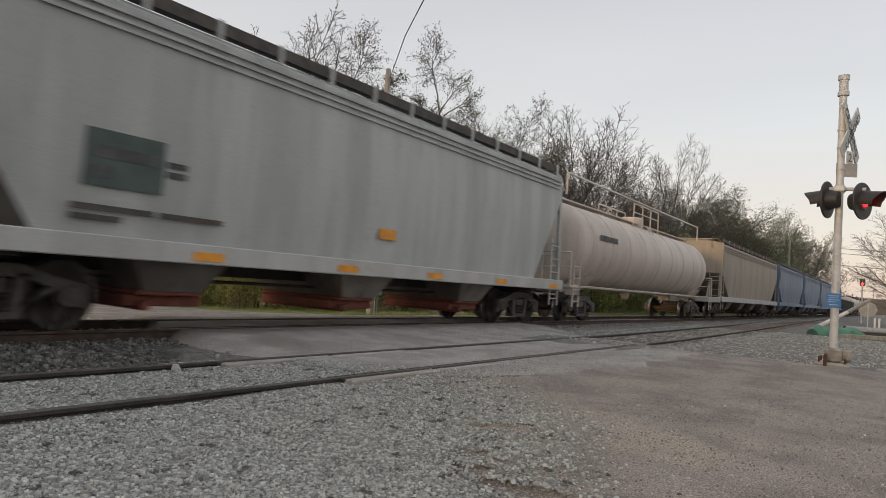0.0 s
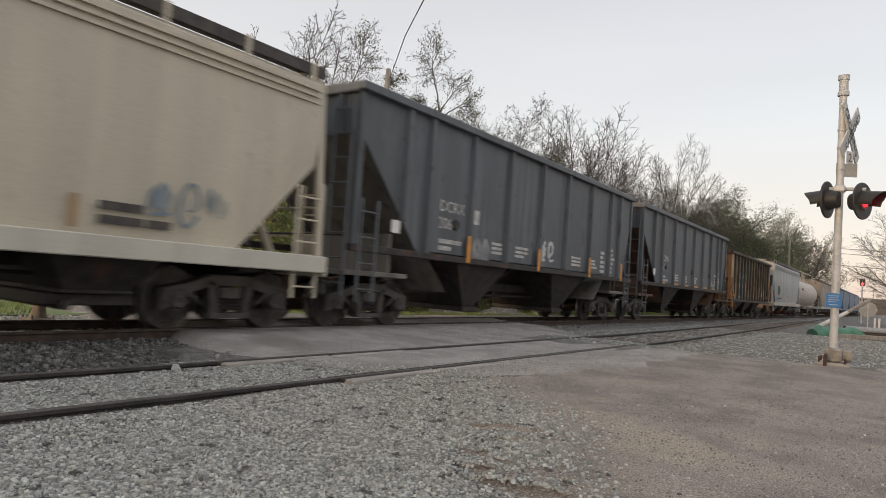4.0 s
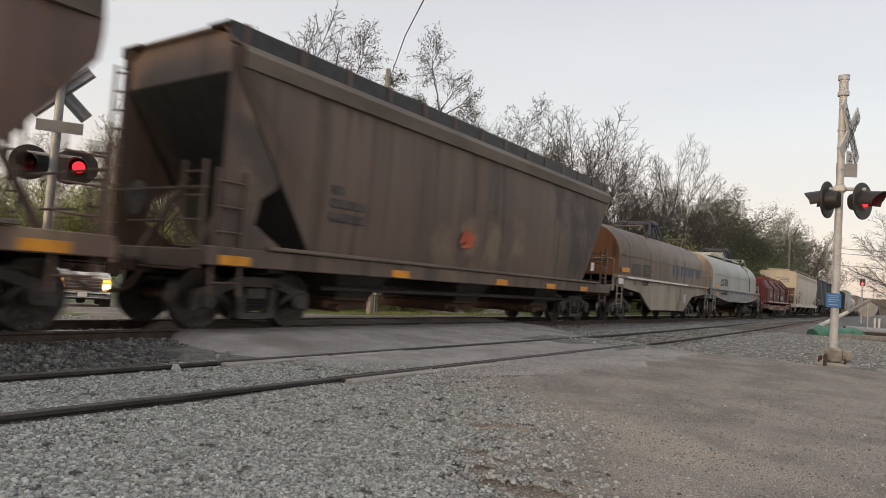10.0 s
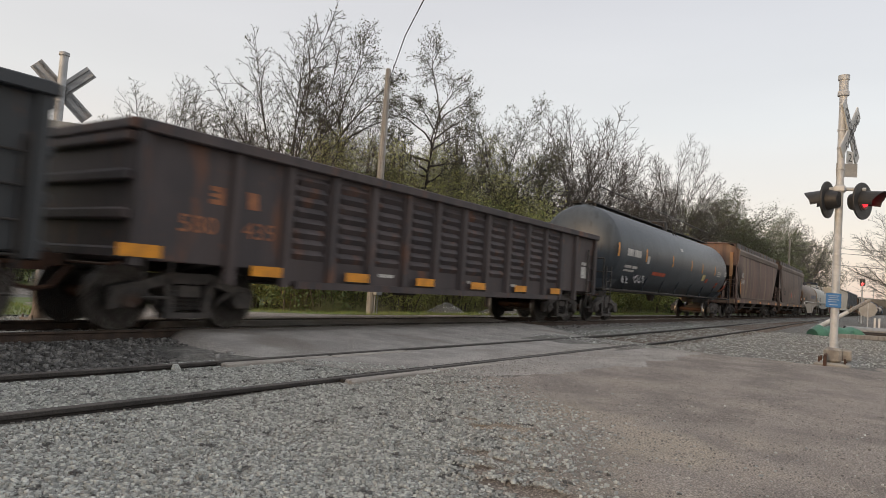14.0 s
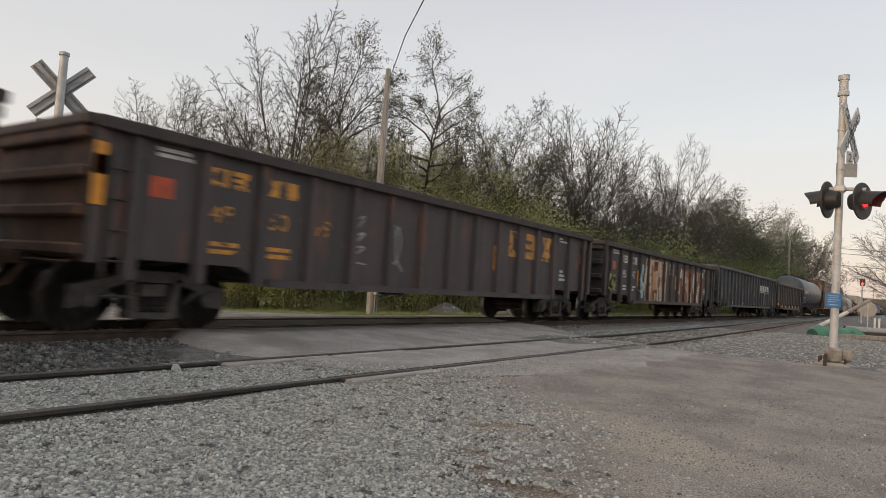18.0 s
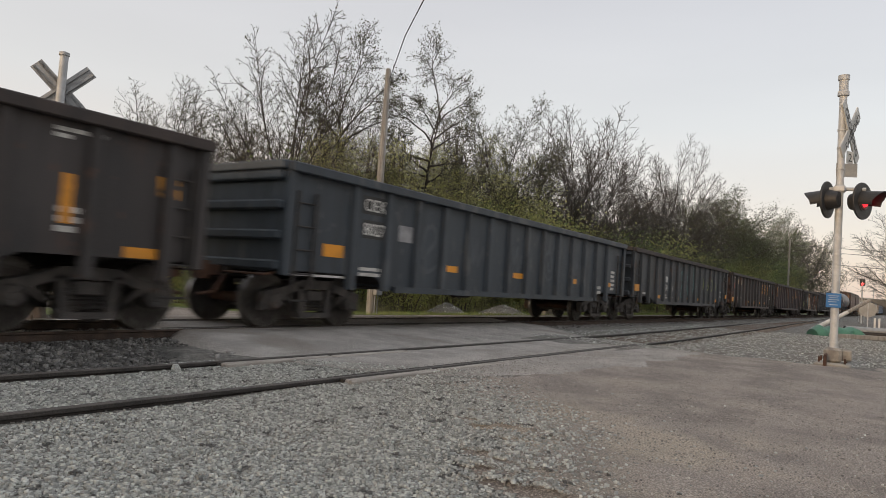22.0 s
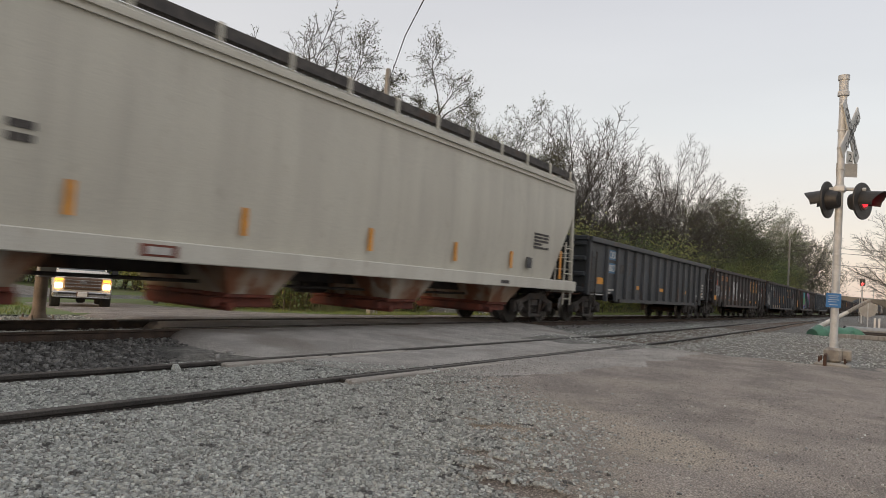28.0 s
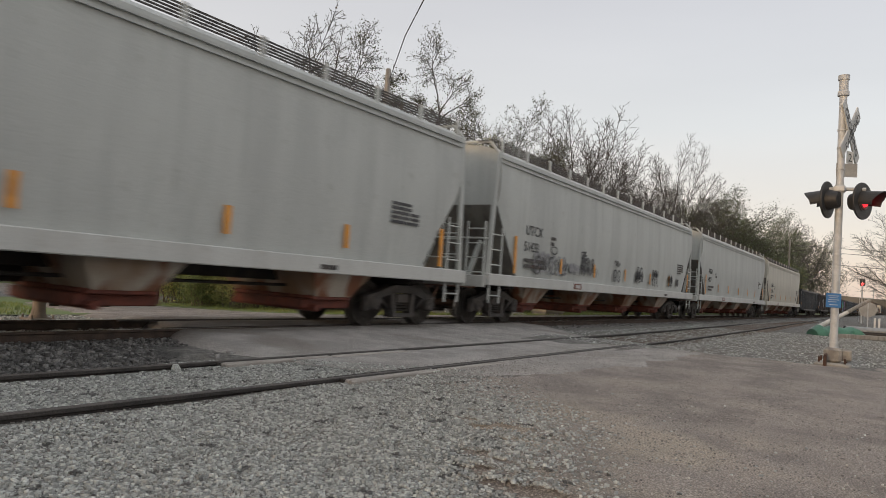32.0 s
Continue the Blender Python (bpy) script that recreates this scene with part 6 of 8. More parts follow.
# black tank car
car, h, r, zc = tank_car("blue-black tank car with yellow strips and a top rail", -165.3, -145.6, P_TANK_BLACK, 1.55, 2.62, rail=False, long_rail=True, bx=1.5, inset=0.9)


def on_shell(x, z, w, hh, material, name="reflector"):
    """A decal bent to the round shell: x, height of its middle, size."""
    s, n = Shape(), 6
    ring = []
    for i in range(n + 1):
        zz = z - hh / 2 + hh * i / n
        a = math.asin(max(-1, min(1, (zz - zc) / r)))
        ring.append((-(r + 0.006) * math.cos(a), zc + (r + 0.006) * math.sin(a)))
    s.loft([[(x - w / 2, y, q) for y, q in ring], [(x + w / 2, y, q) for y, q in ring]], caps=False, closed=False)
    return part(name, s, material, car)


for d in (1.2, 4.24, 7.83, 10.91, 12.96, 15.62):
    on_shell(-h + d, 2.55, 0.14, 0.48, M_YELLOW)
for d, z, w, hh in ((2.4, 2.53, 0.65, 0.26), (3.21, 2.53, 0.78, 0.26), (2.5, 2.02, 0.7, 0.1), (3.25, 2.02, 0.55, 0.1), (2.75, 1.88, 1.1, 0.07), (4.53, 2.39, 0.28, 0.3), (9.38, 3.16, 0.4, 0.14), (16.6, 2.52, 0.8, 0.06), (16.6, 2.42, 0.9, 0.06), (16.5, 2.32, 0.7, 0.06), (18.05, 2.58, 0.5, 0.05), (18.05, 2.49, 0.5, 0.05), (18.05, 2.4, 0.5, 0.05), (18.6, 2.0, 0.3, 0.25)):
    on_shell(-h + d, z, w, hh, M_STENCIL, "stencil")
for d, z, w, hh, m_ in ((13.53, 2.1, 0.55, 0.3, mat("cream_notice", (0.62, 0.5, 0.2), (0.5, 0.42, 0.2), 5, 0.6)), (14.3, 1.98, 0.4, 0.2, M_RED_TAG), (16.7, 1.9, 0.45, 0.12, M_RED_TAG), (16.7, 1.74, 0.45, 0.1, M_RED_TAG), (6.4, 1.92, 1.8, 0.14, M_RED_TAG), (18.8, 1.75, 0.3, 0.3, M_RED_TAG)):
    on_shell(-h + d, z, w, hh, m_, "placard")
scrawl(car, -h + 2.41, 1.42, 0.85, 0.36, G_GREY, 21, -r + 0.33, 0.04, 2)
scrawl(car, -h + 3.47, 1.5, 1.5, 0.4, G_GREY, 22, -r + 0.26, 0.035, 3)
for i in range(7):
    x = -h + 3 + (2 * h - 6) * i / 6
    part("brake_bracket", Shape().bar((x, -1.25, 1.75), (x + 0.15, -1.0, 1.15), 0.05, 0.05), P_TANK_BLACK, car)

# gondolas
car, h, xs, y, dep = gondola("maroon gondola with corrugated sides", -181.7, -166.2, P_GON_RUST, ribs=13, corrugated=True, top=2.78, end_panel=1.55)
stripes(car, [(-h + 0.1, 1.02, 0.6, 0.17)] + [(x - 0.4, 0.86, 0.6, 0.16) for x in xs[1:12:2]], -SIDE - 0.005)
bars(car, h - 1.0, 1.5, 0.4, 0.45, 3, y=y)
M_DULL_ORANGE = mat("dull_orange_paint", (0.46, 0.20, 0.075), (0.30, 0.14, 0.06), 5, 0.7, 0.05)
M_PALE_INK = mat("yellowed_white_paint", (0.55, 0.42, 0.27), (0.38, 0.29, 0.19), 5, 0.7, 0.05)
M_FADED_ORANGE = mat("faded_orange_paint", (0.36, 0.15, 0.07), (0.24, 0.10, 0.055), 5, 0.7, 0.05)
for d, k in ((1.14, 1), (1.78, 3)):
    emblem(car, -h + d, 1.86, 0.24, 0.26, M_FADED_ORANGE, y, k)
for txt, d in (("580", 0.66), ("435", 1.74)):
    lettering(car, txt, -h + d, 1.42, 0.26, M_FADED_ORANGE, y, 1.2)
for x in (xs[3], xs[6], xs[8]):
    bars(car, x + 0.3, 0.98, 0.45, 0.1, 1, y=y)
part("notice", Shape().box(h - 1.0, h - 0.6, y - 0.006, y, 1.4, 1.75), M_STENCIL, car)

car, h, xs, y, dep = gondola("long blue-black gondola with white lettering blocks", -202.5, -182.8, P_GON_GREY, ribs=20, top=2.92, bottom=0.72, end_panel=0.7)
for (a, b), k in zip(((12.57, 13.18), (13.35, 14.12), (14.33, 15.08), (15.28, 16.02)), (3, 1, 1, 3)):
    emblem(car, -h + a, 1.9, b - a, 0.38, M_STENCIL, y - 0.09, k)
part("white_line", Shape().box(-h + 12.4, -h + 16.2, y - 0.1, y - 0.094, 1.8, 1.84), M_STENCIL, car)
graffiti(car, -h + 14.2, -h + 15.1, 1.05, 1.7, [G_WHITE, G_GREY, G_PALE], 31, dep, 2)
scrawl(car, -h + 17.0, 1.7, 0.8, 0.55, G_WHITE, 32, y, 0.05, 2)
bars(car, -h + 16.95, 0.98, 0.5, 0.25, 3, y=y)
bars(car, -h + 18.6, 1.25, 0.35, 0.7, 6, y=y)
flats(car, h, (0.5, 4.0, 7.5, 11.0, 15.57), y, 0.9, 0.6, 0.15)
flats(car, h, (18.9,), y, 0.95, 0.6, 0.2)
scrawl(car, -h + 0.9, 1.2, 1.0, 0.7, G_GREY, 33, y, 0.04, 2)
for i in range(5):
    scrawl(car, -h + 2.6 + 2.05 * i, 1.2, 0.75, 0.8, G_GREY, 40 + i, y, 0.03, 1)

# the run of brown-black gondolas; numbers stand panel by panel
SPEC = (  # rear, front, paint, ink, end rust, code marks (from, to), numbers (text, from), strips, standing strips
    (-218.9, -203.45, P_GON_BROWN, M_STENCIL, False, ((1.62, 2.28), (2.73, 3.33)), (("485", 1.64), ("897", 2.62)), (), (0.72, 3.48, 5.42, 8.54, 13.3)),
    (-235.8, -220.2, P_GON_RUST, M_CSX, True, ((1.7, 2.35), (2.75, 3.35)), (("48", 1.72), ("50", 2.78), ("79", 3.75)), (), (3.7, 5.8, 7.8, 9.8)),
    (-252.5, -236.9, P_GON_BROWN, M_PALE_INK, True, ((1.7, 2.35), (2.7, 3.3)), (("48", 1.72), ("48", 2.71), ("62", 3.6)), (3.83, 5.78, 7.77, 9.86, 11.51), ()),
    (-303.05, -287.6, P_GON_BROWN, M_CSX, False, ((1.71, 2.34), (2.96, 3.56)), (("48", 1.71), ("39", 2.91), ("84", 3.84)), (0.34, 4.4, 14.6), (4.72, 13.6)),
    (-319.9, -304.2, P_GON_BLACK, M_STENCIL, True, ((1.67, 2.4), (3.0, 3.55)), (("484", 1.67), ("36", 3.02)), (), (0.1, 2.89, 4.78, 6.62, 8.69, 15.5)),
    (-336.6, -321.1, P_GON_BROWN, M_DULL_ORANGE, False, ((1.77, 2.43), (2.95, 3.59)), (("48", 1.71), ("57", 2.87), ("01", 3.86)), (3.99, 5.99, 7.88, 10.72, 12.52), ()))
for n_, (r_, f_, pt, ink, rusty, codes, numbers, lying, standing) in enumerate(SPEC):
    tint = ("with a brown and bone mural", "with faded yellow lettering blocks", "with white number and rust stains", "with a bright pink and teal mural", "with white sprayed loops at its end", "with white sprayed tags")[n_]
    car, h, xs, y, dep = gondola("worn brown-black gondola " + tint, r_, f_, pt, ribs=15, end_panel=0.55, rim=P_RIM, end_paint=P_END_RUST if rusty else None, top=2.70)
    for i, (a, b) in enumerate(codes):
        w = (b - a) * 0.44
        emblem(car, -h + a, 2.12, w, 0.27, ink, y, 0 if i == 0 and len(codes) > 1 else 2)
        emblem(car, -h + b - w, 2.12, w, 0.27, ink, y, 1 if i == 0 and len(codes) > 1 else 3)
    for txt, d in numbers:
        lettering(car, txt, -h + d, 1.6, 0.28, ink, y, 1.08 if len(txt) < 3 else 0.98)
    if n_:
        for d, k in ((10.45, 0), (11.35, 1), (12.28, 2)):
            emblem(car, -h + d, 1.74, 0.6, 0.66, M_CSX, y, k)
    bars(car, -h + 13.4, 2.36, 0.6, 0.16, 2, y=y)
    bars(car, -h + 0.85, 2.38, 0.55, 0.16, 2, y=y)
    bars(car, -h + 13.5, 1.25, 0.4, 0.35, 3, y=y)
    for d in (1.75, 2.8):
        bars(car, -h + d, 1.15, 0.5, 0.22, 2, y=y, material=ink)
    plate(car, h, 2 * h - 0.55, 1.97, 0.32, 0.28, M_RED_TAG if n_ != 3 else M_CSX, y)
    plate(car, h, 0.95 if n_ != 3 else 0.76, 1.97, 0.34, 0.28, M_RED_TAG if n_ in (0, 1, 2, 5) else M_CSX, y)
    flats(car, h, lying, y, 1.0, 0.5, 0.14)
    uprights(car, h, standing, y, 1.35 if n_ != 4 else 1.2, 0.6)
    if n_ in (2, 5):
        flats(car, h, (0.28,), y - 0.1, 1.05, 0.42, 0.24)
    if n_ == 3:
        stripes(car, [(-h + 0.16, 1.0, 0.26, 0.62)], y - 0.1)
    if n_ == 1:
        stripes(car, [(-h + 0.05, 1.62, 0.15, 0.62), (-h + 0.05, 2.0, 0.15, 0.4)], y - 0.1)
    if n_ == 0:
        graffiti(car, -h + 4.36, -h + 7.0, 0.8, 2.4, [G_BONE, G_BROWN, G_BONE, G_RUST, G_BROWN, G_BONE], 61, dep, 8)
        graffiti(car, -h + 8.77, -h + 13.06, 0.8, 2.3, [G_BROWN, G_BONE, G_RUST, G_BROWN, G_WHITE, G_BROWN], 62, dep, 12)
        graffiti(car, -h + 3.6, -h + 4.14, 1.0, 2.1, [G_PALE, G_PALE, G_GREY], 63, dep, 1)
        scrawl(car, -h + 7.5, 1.95, 0.75, 0.5, G_WHITE, 64, y, 0.035, 2)
        scrawl(car, -h + 0.3, 1.1, 0.75, 0.5, G_LIME, 65, y - 0.1, 0.06, 2)
    if n_ == 3:
        graffiti(car, -h + 4.88, -h + 10.13, 0.78, 2.4, [G_WHITE, G_PINK, G_GREEN, G_TEAL, G_BLUE, G_TEAL, G_PINK], 71, dep, 6)
    if n_ == 4:
        for i in range(4):
            plate(car, h, 3.35 + 1.03 * i, 0.88, 0.62, 0.26, G_BONE, y, "primer_patch")
        scrawl(car, -h + 0.1, 1.0, 1.3, 0.95, G_GREY, 73, y - 0.1, 0.06, 2)
        scrawl(car, -h + 12.9, 1.0, 1.6, 0.7, G_GREY, 74, y - 0.1, 0.04, 3)
        scrawl(car, -h + 0.15, 1.0, 1.1, 0.5, G_WHITE, 75, y - 0.1, 0.045, 2)
    if n_ == 5:
        for i, d in enumerate((1.5, 2.55, 3.6, 6.75, 7.8, 8.85, 9.9, 12.95)):
            scrawl(car, -h + d, 1.2, 0.8, 0.42, G_WHITE if i % 2 else G_GREY, 80 + i, y, 0.035, 2)
        graffiti(car, -h + 4.71, -h + 6.26, 1.2, 2.1, [G_WHITE, G_WHITE, G_GREY], 90, dep, 3)
        scrawl(car, -h + 0.3, 1.3, 1.0, 0.5, G_GREY, 91, y - 0.1, 0.05, 2)
        scrawl(car, h - 1.9, 1.3, 1.2, 0.6, G_WHITE, 92, y, 0.045, 3)
    if n_ in (1, 2):
        for i in range(2):
            scrawl(car, -h + 4.65 + 1.03 * i, 1.15, 0.6, 0.9, G_GREY, 95 + i + n_, y, 0.018, 1)

car, h, xs, y, dep = gondola("charcoal gondola with pale blue tags", -269.5, -253.75, P_GON_GREY, ribs=15, rim=P_RIM, end_panel=0.95, top=2.72)
lettering(car, "804", -h + 4.05, 1.28, 0.27, M_STENCIL, y, 0.95)
lettering(car, "260", -h + 4.83, 1.26, 0.27, M_STENCIL, y, 0.95)
plate(car, h, 4.26, 1.75, 0.62, 0.24, M_STENCIL, y, "lettering_block")
for i in range(2):
    bars(car, -h + 4.05 + 0.8 * i, 0.95, 0.55, 0.2, 2, y=y)
for i, d in enumerate((6.55, 7.55, 8.6)):
    scrawl(car, -h + d, 1.0 + 0.1 * i, 0.55, 1.2, G_AQUA, 100 + i, y, 0.024, 1, ("zigzag", "hook", "loop")[i])
    scrawl(car, -h + d + 0.35, 1.25, 0.4, 0.7, G_AQUA, 110 + i, y, 0.016, 1, "wave")
for d, form in ((10.55, "k"), (11.35, "u"), (12.1, "o"), (12.95, "a")):
    scrawl(car, -h + d, 1.5, 0.55, 0.55, G_LIME, 104, y, 0.03, 1, form)
bars(car, -h + 14.0, 1.2, 0.6, 0.35, 3, y=y)
bars(car, -h + 0.9, 0.95, 0.8, 0.22, 2, y=y)
flats(car, h, (0.37,), y - 0.1, 1.16, 0.5, 0.24)
flats(car, h, (3.33, 6.07, 8.02, 9.89, 13.3), y, 0.93, 0.5, 0.14)
flats(car, h, (2 * h - 0.4,), y - 0.1, 1.15, 0.36, 0.22)
for r_, f_, pt, blue in ((-286.1, -270.5, P_GON_BLUE, False), (-353.4, -337.8, P_GON_GREY, True)):
    car, h, xs, y, dep = gondola("dark blue-black gondola with patched number boards", r_, f_, pt, ribs=14, end_panel=1.6, top=2.72)
    M_BOARD = mat("blue_board", (0.10, 0.22, 0.36), None, 3, 0.6) if blue else M_BLACK
    plate(car, h, 2.26, 2.3, 0.86, 0.34, M_BOARD, y, "number_board")
    plate(car, h, 2.26, 1.85, 0.8, 0.34, M_BOARD, y, "number_board")
    plate(car, h, 3.15, 1.87, 0.44, 0.32, M_FRAME if blue else G_GREY, y, "number_patch")
    lettering(car, "CIEX", -h + 1.86, 2.19, 0.24, M_WHITE, y - 0.007, 0.85)
    lettering(car, "8027", -h + 1.88, 1.74, 0.24, M_WHITE, y - 0.007, 0.9)
    bars(car, -h + 1.85, 0.98, 0.9, 0.2, 2, y=y)
    bars(car, h - 1.1, 1.1, 0.35, 0.7, 5, y=y)
    bars(car, h - 2.4, 0.95, 0.45, 0.3, 2, y=y)
    part("white_line", Shape().box(-h + 0.11, -h + 1.47, y - 0.005, y, 0.91, 0.95), M_STENCIL, car)
    flats(car, h, (1.15,), y, 1.27, 0.5, 0.22)
    flats(car, h, (4.83, 7.92, 11.4, 14.27), y, 1.2, 0.5, 0.14)
    for i in range(5):
        scrawl(car, xs[i * 2 + 2] + 0.1, 1.2, 0.75, 0.9, mat("ghost_tag", (0.075, 0.088, 0.105), None, 3, 0.6), 120 + i, y, 0.05, 1)

# white covered hoppers at the tail
y = SMOOTH_SIDE
for i, (r_, f_, pt, code, num) in enumerate(((-373.2, -354.5, P_OFFWHITE, "EQUX", "621112"), (-392.8, -374.2, P_COOLWHITE, "ARSX", "4077"), (-412.6, -394.1, P_COOLWHITE, "UTCX", "51433"), (-432.2, -413.6, P_COOLWHITE, "", ""), (-451.8, -433.2, P_COOLWHITE, "", ""))):
    lab = ("warm white covered hopper with orange strips", "cool white covered hopper with orange strips", "cool white covered hopper with black tags along its side", "pale grey-white covered hopper with orange strips", "pale grey-white covered hopper with orange strips")[i]
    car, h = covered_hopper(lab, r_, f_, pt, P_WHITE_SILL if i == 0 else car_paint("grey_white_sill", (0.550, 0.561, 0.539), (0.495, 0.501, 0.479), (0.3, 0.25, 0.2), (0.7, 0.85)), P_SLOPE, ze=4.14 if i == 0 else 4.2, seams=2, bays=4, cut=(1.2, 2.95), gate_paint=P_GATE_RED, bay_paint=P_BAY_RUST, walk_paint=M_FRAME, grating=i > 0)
    if code:
        lettering(car, code, -h + 1.78, 2.36, 0.27, M_STENCIL_DARK, y, 0.95)
        lettering(car, num, -h + 1.73, 1.93, 0.27, M_STENCIL_DARK, y, 0.9)
    bars(car, -h + 1.8, 1.5, 1.2, 0.3, 2, M_FRAME, y=y)
    bars(car, -h + 3.3, 2.2, 0.3, 0.3, 2, M_FRAME, y=y)
    bars(car, -h + 15.9, 2.05, 0.9, 0.45, 5, M_STENCIL_DARK if i == 3 else M_FRAME, y=y)
    uprights(car, h, (1.28,), y, 1.32, 0.95, 0.12)
    uprights(car, h, (4.03, 6.55, 9.39, 12.21, 14.72), y, 1.45, 0.42, 0.11)
    uprights(car, h, (17.6,), y, 1.3, 0.8, 0.12)
    plate(car, h, 5.2, 1.12, 0.55, 0.16, P_GATE_RED, -SIDE - 0.05)
    plate(car, h, 5.2, 1.12, 0.36, 0.1, M_STENCIL, -SIDE - 0.057, "notice")
    bars(car, h - 4.5, 1.05, 0.4, 0.13, 1, M_FRAME, y=-SIDE - 0.055)
    if i == 0:
        plate(car, h, 15.69, 1.64, 0.28, 0.28, M_STENCIL_DARK, y)
    if i == 2:
        for k, (a, b, z, hh) in enumerate(((2.35, 4.5, 1.36, 0.52), (5.4, 6.9, 1.38, 0.45), (8.2, 8.95, 1.42, 0.4), (10.5, 11.45, 1.42, 0.55), (12.4, 13.3, 1.4, 0.6), (14.6, 15.3, 1.4, 0.6), (5.4, 6.2, 1.85, 0.35), (8.25, 8.9, 1.85, 0.3), (5.5, 6.6, 1.6, 0.4), (10.6, 11.3, 1.7, 0.35), (12.6, 13.2, 1.7, 0.3))):
            scrawl(car, -h + a, z, b - a, hh, M_STENCIL_DARK, 140 + k, y - 0.0006 * k, 0.026, (5, 3, 2, 3, 3, 2, 1, 1, 3, 2, 2)[k], ("", "wave", "curl", "scribble", "hook", "scribble", "zigzag", "wave", "loop", "curl", "wave")[k])
        scrawl(car, -h + 4.65, 1.42, 0.75, 0.4, G_GREY, 160, y, 0.04, 4, "wave")
        scrawl(car, -h + 2.3, 1.42, 2.1, 0.5, G_GREY, 161, y + 0.001, 0.05, 6, "hook")
        scrawl(car, -h + 3.32, 1.97, 0.6, 0.22, M_STENCIL_DARK, 162, y, 0.018, 1, "o")
        plate(car, h, 16.0, 1.65, 0.3, 0.3, M_STENCIL_DARK, y)
# ---- crossing signals ----
M_LAMP_RED = mat("lit_red_lens", (0.5, 0.02, 0.03), None, 3, 0.3, 0, emit=((1.0, 0.03, 0.045), 1.5))
M_LENS_DARK = mat("dark_red_lens", (0.12, 0.015, 0.015), None, 3, 0.25, 0)
M_SIGN_BACK = mat("bare_sign_back", (0.33, 0.335, 0.33), (0.26, 0.265, 0.26), 3, 0.6, 0.05, metal=0.1)
M_SIGN_BLUE = mat("blue_sign", (0.02, 0.16, 0.42), None, 3, 0.5, 0)
M_CONCRETE = mat("concrete", (0.34, 0.33, 0.30), (0.26, 0.25, 0.23), 4, 0.9, 0.4)
M_SIGN_WHITE = mat("weathered_white_sign", (0.60, 0.60, 0.57), (0.5, 0.5, 0.48), 5, 0.5, 0.05)


def flash_head(parent, m, lit, depth=0.3):
    """One flashing lamp: black round backplate, hood and lens; it looks along -Y of its pose."""
    s = Shape()
    s.smooth = True
    s.lathe_y([(0.06, 0.05), (0.06, 0.30), (0.045, 0.305), (0.03, 0.30), (0.03, 0.16)], 0, 0, 32)
    plate = part("backplate", s, M_BLACK, parent, "black round backplate", m)
    s = Shape()
    s.smooth = True
    s.lathe_y([(0.22, 0.06), (0.22, 0.13), (0.06, 0.17), (0.02, 0.17)], 0, 0, 20)
    part("lamp_housing", s, M_BLACK, plate)
    s = Shape()
    n = 18
    arc = [math.pi * (-0.12 + 1.24 * i / n) for i in range(n + 1)]
    s.loft([[(0.165 * math.cos(a), 0.03, 0.165 * math.sin(a)) for a in arc], [(0.165 * math.cos(a), -depth * (0.55 + 0.45 * max(0, math.sin(a))), 0.165 * math.sin(a) - 0.03) for a in arc],
            [(0.155 * math.cos(a), -depth * (0.55 + 0.45 * max(0, math.sin(a))), 0.155 * math.sin(a) - 0.03) for a in arc], [(0.155 * math.cos(a), 0.03, 0.155 * math.sin(a)) for a in arc]], caps=False, closed=False)
    part("hood", s, M_BLACK, plate, "black visor")
    s = Shape()
    s.smooth = True
    s.lathe_y([(0.03, 0.15), (0.01, 0.145), (0.005, 0.11), (0.02, 0.1)], 0, 0, 24)
    part("lens_ring", s, M_LENS_DARK, plate)
    s = Shape()
    s.smooth = True
    s.lathe_y([(0.02, 0.105), (-0.01, 0.09), (-0.025, 0.05), (-0.028, 0.01)], 0, 0, 24)
    part("lens", s, M_LAMP_RED if lit else M_LENS_DARK, plate, "glowing red lens" if lit else "unlit red lens")


def crossbuck(parent, m, material, text, back=False):
    """Two crossed boards; the lettered one reads along +X of its pose and faces -Y."""
    for k, words in ((-1, text[0]), (1, text[1])):
        b = part("crossbuck_board", Shape().block(-0.61, 0.61, -0.012 * (1 + k), 0.012 * (1 - k) - 0.0, -0.115, 0.115, 0.004), material, parent, m=m @ pose(0, 0.01 * k, 0, 0, 45 * k, 0))
        if back:
            for z in (-0.062, 0.062):
                part("board_rib", Shape().block(-0.6, 0.6, -0.032, -0.02 - 0.012 * k, z - 0.022, z + 0.022, 0.006), material, b)
        if words:
            me = font_mesh(words, 0.2, M_BLACK, 0.001)
            w = max(v.co.x for v in me.vertices) if len(me.vertices) else 1
            part("lettering", me, None, b, m=pose(-min(w, 1.16) / 2, -0.03, -0.07, 90) @ Matrix.Diagonal((min(1, 1.16 / w), 1, 1, 1)))


def bell(parent, x, y, z):
    s = Shape()
    s.smooth = True
    s.lathe_z([(z, 0.045), (z + 0.02, 0.1), (z + 0.1, 0.1), (z + 0.12, 0.08), (z + 0.32, 0.08), (z + 0.33, 0.1), (z + 0.42, 0.1), (z + 0.44, 0.03)], x, y, 20)
    part("bell", s, M_GALV, parent, "galvanised electronic bell")


